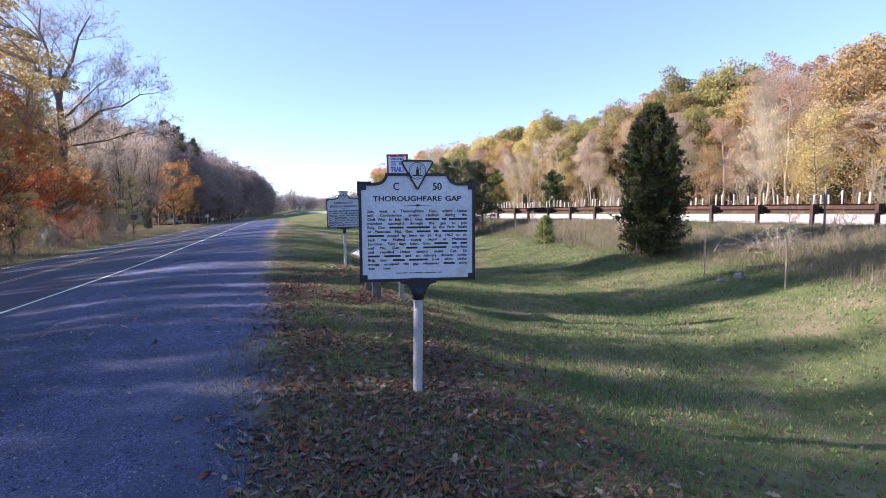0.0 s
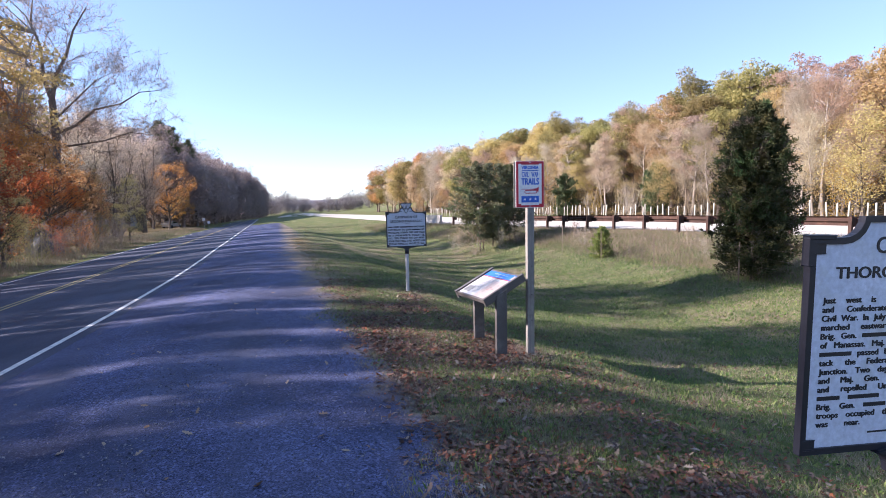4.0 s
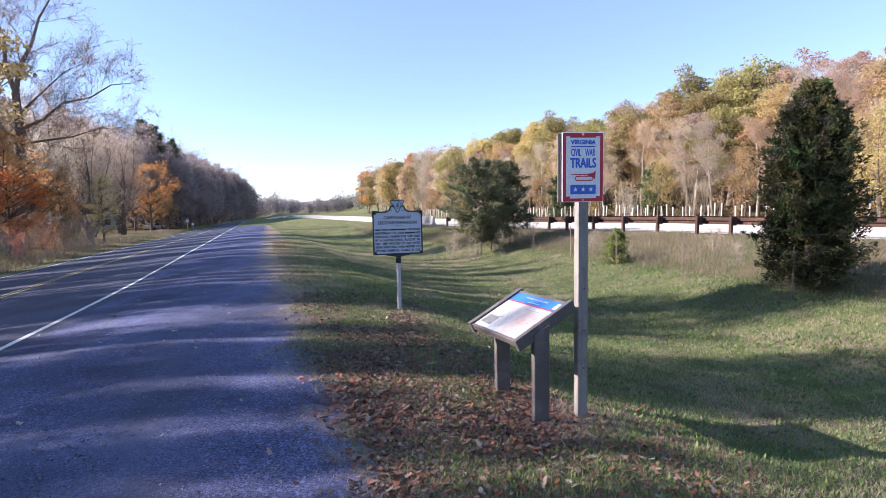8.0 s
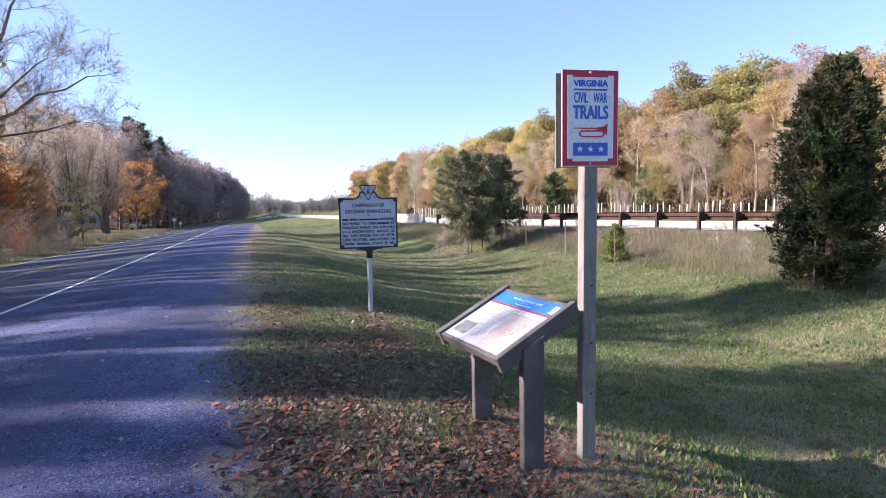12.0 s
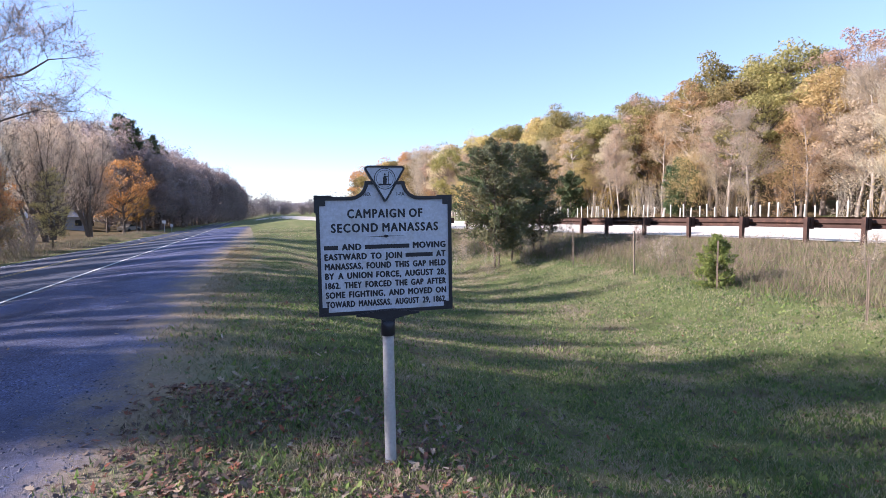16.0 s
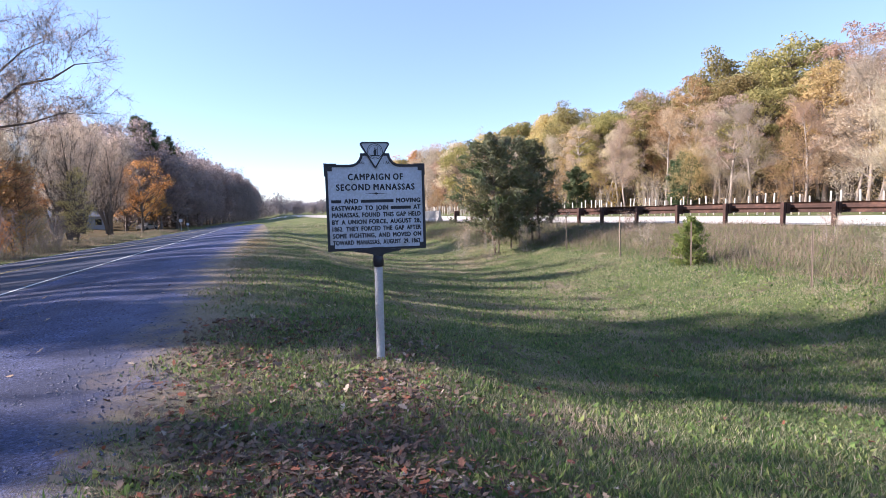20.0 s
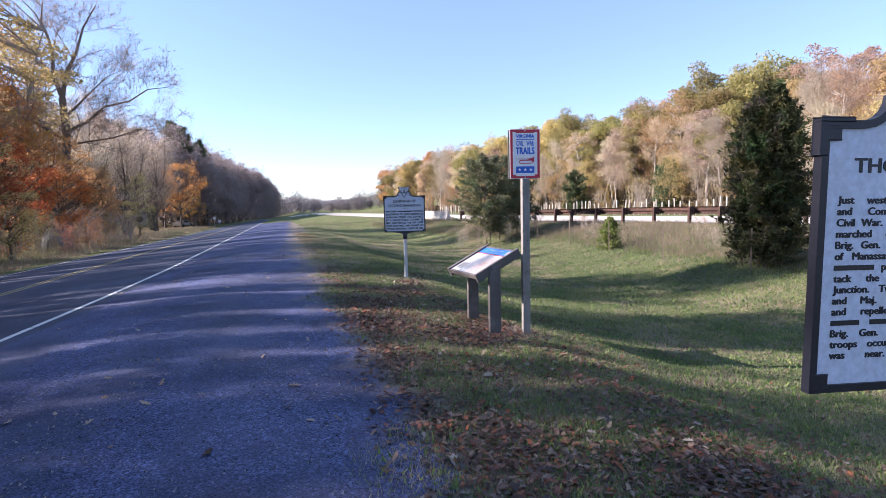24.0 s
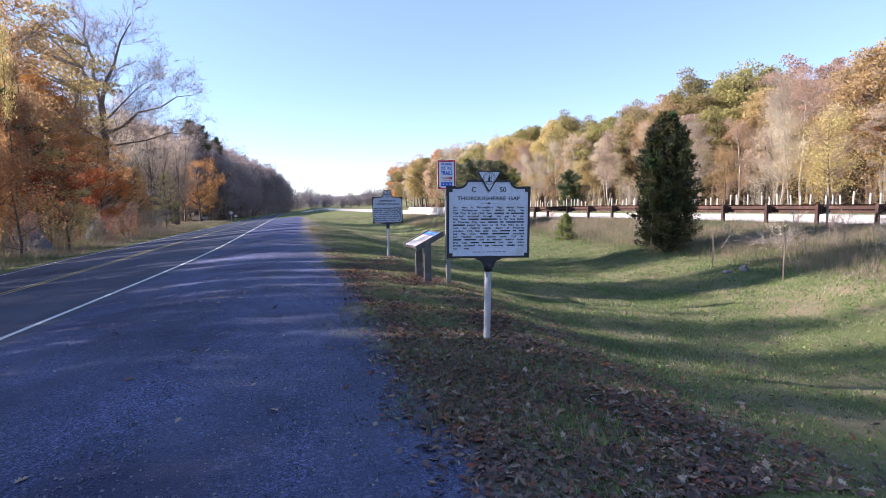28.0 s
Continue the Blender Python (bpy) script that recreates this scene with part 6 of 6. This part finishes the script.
def turf(name, n, far, power, height, width, lo, hi, seed, material, label):
    rng = np.random.default_rng(seed)
    x, y, r = strewn(rng, n, far, power)
    edge = -0.75 + 0.5 * clumps(x * 0.8, y) + 0.22 * np.sin(y * 0.8 + 1) + 0.18 * np.sin(y * 1.9) + 0.15 * np.sin(y * 4.3 + 2) + 0.55 * rng.random(n) ** 2
    keep = (x > edge + lo) & (x < hi(y)) & (rng.random(n) < 0.3 + clumps(x, y))
    keep &= ((x - 1.88) / 0.62) ** 2 + ((y - 9.85) / 0.66) ** 2 > rng.uniform(0.25, 1.15, n)
    keep &= (y < 17) | (x > 1.3) | (rng.random(n) < 0.4 + 0.45 * np.clip(x, 0, 1.3))
    drift = (x < 1.9 + 0.5 * np.sin(y * 0.7)) & (y < 16) & (clumps(x * 0.55 + 2, y * 0.5 + 1) > 0.42)
    keep &= ~drift | (rng.random(n) < 0.55)
    keep &= (np.hypot((x - 0.9) / 1.3, (y - 11.4) / 2.4) > rng.uniform(0.7, 1.1, n)) | (rng.random(n) < 0.66)
    keep &= (x > 0.6) | (rng.random(n) < 0.6 + 0.7 * np.clip(x, 0, 0.6))
    x, y, r = x[keep], y[keep], r[keep]
    m = len(x)
    z = ground_z(x, y) + np.where(x < 1.25, 0.011, 0)
    h = height * rng.uniform(0.45, 1.3, m) * (0.6 + 0.8 * clumps(x * 0.5 + 3, y * 0.5))
    w = width * np.maximum(1, r / 4.5) * rng.uniform(0.7, 1.3, m)
    a = rng.uniform(0, 2 * np.pi, m)
    b = rng.uniform(0, 2 * np.pi, m)
    bend = h * rng.uniform(0.15, 0.95, m)
    base = np.stack([x, y, z - 0.004], 1)
    side = np.stack([np.cos(a) * w, np.sin(a) * w, np.zeros(m)], 1)
    tip = base + np.stack([np.cos(b) * bend, np.sin(b) * bend, h], 1)
    v = np.stack([base - side, base + side, tip], 1).reshape(-1, 3)
    ob = new(name, poly_mesh(name, v, 3, M[material]))
    return tagged(ob, label, "grass", kind="stuff")


turf("lawn_grass", 1500000, 26, 1.8, 0.046, 0.0023, 0.0, lambda y: np.minimum(rail_x(y) - 0.5, 12.3), 61, "grass", "short mown grass with dry patches")
turf("lawn_grass", 260000, 60, 1.0, 0.055, 0.0032, 0.1, lambda y: np.minimum(rail_x(y) - 0.5, 12.3), 62, "grass", "longer grass across the swale")
turf("broadleaf_weeds", 130000, 16, 1.8, 0.05, 0.011, 0.2, lambda y: np.minimum(rail_x(y) - 0.5, 12.3), 63, "weed_green", "low broad-leaved weeds in the grass")


# dead straw and worn tufts where the gravel gives way to grass
rng = np.random.default_rng(64)
n = 90000
y = 2 + 38 * rng.random(n) ** 1.2
x = 0.25 - np.clip(y - 14, 0, 10) * 0.03 + rng.normal(0, 0.36, n)
keep = rng.random(n) < 0.15 + 1.1 * np.clip(clumps(x * 1.4, y * 0.9), 0, 1) ** 2
x, y = x[keep], y[keep]
n = len(x)
a, b, hh = rng.uniform(0, 6.28, n), rng.uniform(0, 6.28, n), rng.uniform(0.008, 0.04, n)
base = np.stack([x, y, ground_z(x, y) + 0.008], 1)
side = np.stack([np.cos(a), np.sin(a), 0 * a], 1) * (0.0022 * np.maximum(1, y / 8))[:, None]
tip = base + np.stack([np.cos(b) * hh * 1.6, np.sin(b) * hh * 1.6, hh], 1)
M["straw"] = foliage("straw", [(0.3, 0.23, 0.13), (0.4, 0.32, 0.2), (0.2, 0.15, 0.09), (0.14, 0.16, 0.05)], 0.3, 0.0)
rs2 = np.random.default_rng(65)
m2 = 9000
th, rr2 = rs2.uniform(0, 6.28, m2), np.sqrt(rs2.random(m2))
px, py = 1.88 + 0.68 * rr2 * np.cos(th), 9.86 + 0.72 * rr2 * np.sin(th)
b2 = np.stack([px, py, ground_z(px, py) + 0.012], 1)
d2, w2 = rs2.uniform(0, 6.28, m2), rs2.uniform(0.03, 0.09, m2)
t2 = b2 + np.stack([np.cos(d2) * w2, np.sin(d2) * w2, rs2.uniform(0.0, 0.03, m2)], 1)
s2 = np.stack([-np.sin(d2), np.cos(d2), 0 * d2], 1) * 0.0018
straw_patch = np.stack([b2 - s2, b2 + s2, t2], 1).reshape(-1, 3)
M["straw_dead"] = foliage("straw_dead", [(0.34, 0.26, 0.18), (0.46, 0.36, 0.27), (0.26, 0.19, 0.14), (0.5, 0.41, 0.3)], 0.2, 0.0)
tagged(new("dead_straw", poly_mesh("dead_straw", straw_patch, 3, M["straw_dead"])), "dead bleached straw round the panel posts", "grass", kind="stuff")
tagged(new("dead_grass", poly_mesh("dead_grass", np.stack([base - side, base + side, tip], 1).reshape(-1, 3), 3, M["straw"])), "trodden straw along the gravel edge", "grass", kind="stuff")


def bank_weeds(name, n, seed, height, width, material, label, x0, dense):
    rng = np.random.default_rng(seed)
    y = 4 + 52 * rng.random(n) ** 1.25
    xr = rail_x(y)
    u = rng.random(n)
    start = np.minimum(x0, xr - 4.5)
    x = start + (xr + 0.25 - start) * u
    keep = rng.random(n) < dense * (0.35 + clumps(x * 0.7, y * 0.7)) * np.clip((x - start) / 0.9, 0.1, 1)
    x, y, u = x[keep], y[keep], u[keep]
    m = len(x)
    z = ground_z(x, y)
    h = height * rng.uniform(0.4, 1.25, m) * (0.55 + 0.8 * clumps(x * 0.6 + 5, y * 0.6)) * np.interp(u, [0, 0.2, 0.8, 1], [0.55, 1, 0.8, 0.42])
    a, b = rng.uniform(0, 2 * np.pi, m), rng.uniform(0, 2 * np.pi, m)
    w = width * rng.uniform(0.7, 1.4, m)
    bend = h * rng.uniform(0.05, 1.0, m)
    base = np.stack([x, y, z - 0.01], 1)
    side = np.stack([np.cos(a) * w, np.sin(a) * w, np.zeros(m)], 1)
    tip = base + np.stack([np.cos(b) * bend, np.sin(b) * bend, h], 1)
    v = np.stack([base - side, base + side, tip], 1).reshape(-1, 3)
    ob = new(name, poly_mesh(name, v, 3, M[material]))
    tagged(ob, label, "weeds", kind="stuff")
    return tip, h, rng


tip, h, rng = bank_weeds("dry_weeds", 150000, 71, 0.38, 0.0055, "weed", "tall dry straw-coloured weeds on the highway bank", 11.3, 0.65)
pick = rng.random(len(tip)) < 0.12
c = np.repeat(tip[pick], 4, 0)
c = c + rng.normal(size=c.shape) * np.array([0.05, 0.05, 0.07]) - np.array([0, 0, 0.06])
tagged(new("weed_heads", poly_mesh("weed_heads", blades_data(rng, c, 0.035, 0.5), 4, M["weed"])), "pale dry seed heads of the bank weeds", "weeds", kind="stuff")
bank_weeds("green_weeds", 170000, 72, 0.2, 0.009, "weed_green", "low green growth at the foot of the bank", 10.9, 0.32)
# rough fringe under the roadside trees
rng = np.random.default_rng(75)
n = 30000
y = 16 + 100 * rng.random(n) ** 1.3
bend = np.array([road_bend(v) for v in y.tolist()])
x = -13.0 + bend - 5.5 * rng.random(n) ** 1.2
hh = rng.uniform(0.1, 0.5, n) * np.clip((-12.7 + bend - x) / 1.6, 0.25, 1)
a, b = rng.uniform(0, 6.28, n), rng.uniform(0, 6.28, n)
base = np.stack([x, y, ground_z(x, y) - 0.01], 1)
side = np.stack([np.cos(a), np.sin(a), 0 * a], 1) * (0.012 * np.maximum(1, y / 40))[:, None]
tip = base + np.stack([np.cos(b) * hh * 0.4, np.sin(b) * hh * 0.4, hh], 1)
tagged(new("verge_weeds", poly_mesh("verge_weeds", np.stack([base - side, base + side, tip], 1).reshape(-1, 3), 3, M["weed"])), "rough dry grass on the wooded verge", "weeds", kind="stuff")


M["fallen_red"] = foliage("fallen_red", [(0.1, 0.055, 0.042), (0.16, 0.085, 0.06), (0.27, 0.1, 0.05), (0.15, 0.1, 0.07), (0.24, 0.17, 0.12)], 0.15, 0.0, 0.8)


def fallen_leaves(n, seed, xs, ys, size, name, label, material="fallen", plain=False):
    rng = np.random.default_rng(seed)
    x, y = xs(rng, n), ys(rng, n)
    if n > 5000:
        # drifts: thick in places, thin between them
        near = rng.random(n) < 0.22 + 1.3 * np.clip(clumps(x * 0.55 + 2, y * 0.5 + 1) - 0.3, 0, 1) + 0.28 * (np.hypot((x - 0.9) / 1.3, (y - 11.4) / 2.4) < 1)
        x, y = x[near], y[near]
        n = len(x)
    z = ground_z(x, y) + rng.uniform(0.004, 0.035, n)
    c = np.stack([x, y, z], 1)
    th = rng.uniform(0, 2 * np.pi, n)
    a = np.stack([np.cos(th), np.sin(th), rng.normal(0, 0.35, n)], 1)
    b = np.stack([-np.sin(th), np.cos(th), rng.normal(0, 0.3, n)], 1)
    s = (size * rng.uniform(0.45, 1.5, n))[:, None]
    up = np.array([0, 0, 1.0])
    curl = rng.uniform(-0.1, 0.35, n)[:, None] * s
    # a lobed outline: stalk end, lobes and bays up one side, tip, and down the other
    shape = ((-0.55, 0.0), (-0.3, 0.16), (-0.2, 0.34), (-0.08, 0.17), (0.1, 0.38), (0.2, 0.17), (0.36, 0.24), (0.55, 0.0), (0.34, -0.22), (0.2, -0.15), (0.08, -0.38), (-0.06, -0.16), (-0.22, -0.32), (-0.3, -0.14))
    if plain:
        shape = ((-0.5, 0.0), (-0.1, 0.3), (0.5, 0.05), (0.1, -0.28))
    wide = rng.uniform(0.55, 1.0, n)[:, None]
    pts = [c + a * s * u + b * s * w2 * wide + up * curl * (abs(w2) * 2.2 + max(0, abs(u) - 0.2) * 0.9) for u, w2 in shape]
    v = np.stack(pts, 1).reshape(-1, 3)
    return tagged(new(name, poly_mesh(name, v, len(shape), M[material])), label, "leaves", kind="stuff")


fallen_leaves(52000, 81, lambda r, n: np.abs(r.normal(0.95, 0.95, n)) - 0.25 + 0.2 * r.normal(size=n), lambda r, n: 0.8 + 16.5 * r.random(n) ** 1.15, 0.056, "fallen_leaves", "brown and red fallen leaves along the grass edge")
fallen_leaves(46000, 86, lambda r, n: np.abs(r.normal(0.9, 0.8, n)) - 0.1 + 0.15 * r.normal(size=n), lambda r, n: 0.8 + 15.5 * r.random(n), 0.036, "leaf_litter", "crumbled brown leaf litter in the grass edge", "fallen", True)
fallen_leaves(4000, 82, lambda r, n: 1 + 8 * r.random(n) ** 1.6, lambda r, n: r.uniform(1, 24, n), 0.05, "fallen_leaves", "scattered fallen leaves on the lawn")
fallen_leaves(22000, 87, lambda r, n: np.abs(r.normal(1.3, 1.0, n)) - 0.15, lambda r, n: 1.6 + 10.5 * r.random(n), 0.05, "fallen_leaves", "drift of red-brown leaves before the reading panel", "fallen_red")
fallen_leaves(20000, 89, lambda r, n: 0.8 + 6.5 * r.random(n) ** 1.5, lambda r, n: 1 + 12 * r.random(n), 0.034, "leaf_litter", "crumbled brown leaves strewn over the lawn", "fallen", True)
fallen_leaves(150, 83, lambda r, n: r.uniform(-4.6, -0.4, n), lambda r, n: r.uniform(0.5, 25, n), 0.07, "fallen_leaves", "few dry leaves on the gravel", "fallen_pale")
fallen_leaves(900, 85, lambda r, n: np.abs(r.normal(1.0, 0.9, n)) - 0.1, lambda r, n: 0.8 + 18.5 * r.random(n), 0.07, "fallen_leaves", "pale curled leaves lying in the grass", "fallen_pale")
fallen_leaves(2600, 84, lambda r, n: -12.9 - 4 * r.random(n), lambda r, n: 16 + 60 * r.random(n), 0.11, "fallen_leaves", "fallen leaves on the wooded verge")

# loose stones on the gravel
rng = np.random.default_rng(88)
n = 60000
y = 0.4 + 22 * rng.random(n) ** 1.3
x = -4.3 + (4.0 - np.clip(y - 13, 0, 12) * 0.09) * rng.random(n) ** 0.8 + rng.normal(0, 0.12, n)
thick = rng.random(n) < 0.15 + 0.9 * np.clip(clumps(x * 0.6 + 4, y * 0.35), 0, 1) ** 2
x, y = x[thick], y[thick]
n = len(x)
z = ground_z(x, y) + 0.017
s = 0.006 + 0.013 * rng.random(n) ** 2.5
octa = np.array([(1, 0, 0), (0, 1, 0), (-1, 0, 0), (0, -1, 0), (0, 0, 0.7), (0, 0, -0.7)])
tri = [(0, 1, 4), (1, 2, 4), (2, 3, 4), (3, 0, 4)]
jit = octa[None] * s[:, None, None] * rng.uniform(0.6, 1.3, (n, 6, 3)) + np.stack([x, y, z], 1)[:, None, :]
v = jit[:, np.array(tri).reshape(-1)].reshape(-1, 3)
M["pebble"] = foliage("pebble", [(0.035, 0.04, 0.06), (0.08, 0.087, 0.125), (0.19, 0.195, 0.24), (0.055, 0.06, 0.09), (0.12, 0.125, 0.165), (0.28, 0.27, 0.27)], 0.0, 0.0, 0.9)
tagged(new("loose_stones", poly_mesh("loose_stones", v, 3, M["pebble"])), "small loose grey stones on the gravel", "stones", kind="stuff")


# ---- small things further off ----
def lump(name, x, y, sx, sy_, sz, seed, material, label, category):
    bm = bmesh.new()
    bmesh.ops.create_icosphere(bm, subdivisions=3, radius=1.0)
    for v in bm.verts:
        k = 1 + 0.28 * noise.noise(v.co * 1.3 + Vector((seed, 0, 0))) + 0.1 * noise.noise(v.co * 4 + Vector((0, seed, 0)))
        v.co = Vector((v.co.x * sx * k, v.co.y * sy_ * k, max(-0.35, v.co.z) * sz * k))
    for f in bm.faces:
        f.smooth = True
    e = thing(name, pose(x, y, gz(x, y) + sz * 0.12, 0, 0, seed * 37), label, category)
    part("stone", bm, M[material], e)
    return e


lump("boulder", -17.7, 47.8, 1.25, 1.0, 1.6, 3, "boulder", "blue-grey boulder at the foot of the roadside trees", "rock")
lump("boulder", -17.0, 34.6, 1.0, 0.9, 1.5, 5, "boulder", "grey boulder among roadside brush", "rock")
lump("rock", 11.12, 10.2, 0.15, 0.12, 0.13, 7, "rock", "pale grey rock by the wire fence", "rock")
lump("rock", 10.72, 10.4, 0.13, 0.1, 0.07, 9, "rock", "flat pale rock in the grass", "rock")

# house seen between the bare trees
house = thing("house", pose(-34, 124, gz(-34, 124) - 0.6, 0, 0, 12), "low pale house with a blue-grey roof behind the trees", "house")
part("wall", box(bmesh.new(), -4.5, 4.5, -3, 3, -1, 2.6), M["wall_white"], house)
bm = bmesh.new()
vs = [bm.verts.new(c) for c in ((-4.9, -3.5, 2.5), (4.9, -3.5, 2.5), (4.9, 3.5, 2.5), (-4.9, 3.5, 2.5), (-4.9, 0, 4.5), (4.9, 0, 4.5))]
for f in ((0, 1, 5, 4), (2, 3, 4, 5), (0, 4, 3), (1, 2, 5), (3, 2, 1, 0)):
    bm.faces.new([vs[i] for i in f])
part("roof", bm, M["roof_slate"], house)
for wx in (-2.6, 0.2, 2.8):
    wd = part("window", box(bmesh.new(), wx - 0.5, wx + 0.5, -3.05, -2.98, 0.9, 2.0), M["glass_dark"], house)
    part("frame", band(bmesh.new(), [(wx - 0.58, 0.82), (wx + 0.58, 0.82), (wx + 0.58, 2.08), (wx - 0.58, 2.08)], [(wx - 0.5, 0.9), (wx + 0.5, 0.9), (wx + 0.5, 2.0), (wx - 0.5, 2.0)], -3.08, -2.99), M["wall_white"], wd)

# parked car under the orange trees
car = thing("parked_car", pose(-22.5, 121, gz(-22.5, 121), 0, 0, 70), "pale tan saloon car parked under the orange trees", "car")
side = [(-2.2, 0.35), (2.2, 0.35), (2.25, 0.75), (1.3, 0.9), (0.6, 1.42), (-0.9, 1.45), (-1.6, 0.98), (-2.2, 0.9)]
bm = slab(bmesh.new(), side, -0.85, 0.85)
bmesh.ops.bevel(bm, geom=bm.edges[:], offset=0.06, segments=2, affect="EDGES")
part("body", bm, M["car_paint"], car)
for sy2 in (-0.87, 0.85):
    part("side_window", slab(bmesh.new(), [(-1.3, 1.0), (1.0, 0.98), (0.5, 1.36), (-0.8, 1.38)], sy2, sy2 + 0.02), M["glass_dark"], car)
    for wx in (-1.4, 1.4):
        o = part("wheel", tube(bmesh.new(), [(-0.1, 0.3), (-0.07, 0.33), (0.07, 0.33), (0.1, 0.3)], 16), M["rubber"], car)
        o.matrix_basis = pose(wx, sy2, 0.33, 90, 0, 0)

# small signs on the far verge
for x, y, h, sz in ((-15.2, 112, 2.2, 0.55), (-15.4, 121, 1.4, 0.5)):
    rsn = thing("road_sign", pose(x, y, gz(x, y)), "small pale road sign on a thin post", "sign", "signs on the far verge")
    part("post", box(bmesh.new(), -0.04, 0.04, -0.04, 0.04, -0.4, h, 0.004), M["post_grey"], rsn)
    part("panel", box(bmesh.new(), -sz / 2, sz / 2, -0.065, -0.045, h - sz, h, 0.004), M["sign_white"], rsn)

# twiggy brush round the junipers and on the bank
for x, y, s, lf in ((9.0, 29.6, 0.34, "leaf_pink"), (10.6, 29.4, 0.3, "leaf_pale"), (11.9, 30.0, 0.36, "leaf_pink"), (13.0, 30.6, 0.32, "leaf_pale"), (8.4, 31.2, 0.3, "leaf_pale"), (9.6, 33.5, 0.4, "leaf_pink"), (13.6, 11.2, 0.26, "leaf_pale"), (14.8, 10.2, 0.3, "leaf_pink"), (15.6, 12.4, 0.27, "leaf_pale"),
                    (14.4, 8.6, 0.3, "leaf_pale"), (16.0, 9.4, 0.32, "leaf_pink"), (13.8, 13.6, 0.22, "leaf_pale"), (13.2, 17.6, 0.22, "leaf_pale"), (14.6, 19.8, 0.24, "leaf_pink"), (12.8, 24.6, 0.26, "leaf_pale"), (13.6, 26.6, 0.28, "leaf_pink")):
    plant("brush", lf, x, y, s, rt.uniform(0, 360), "on the highway bank", "brush on the bank", 0.02)
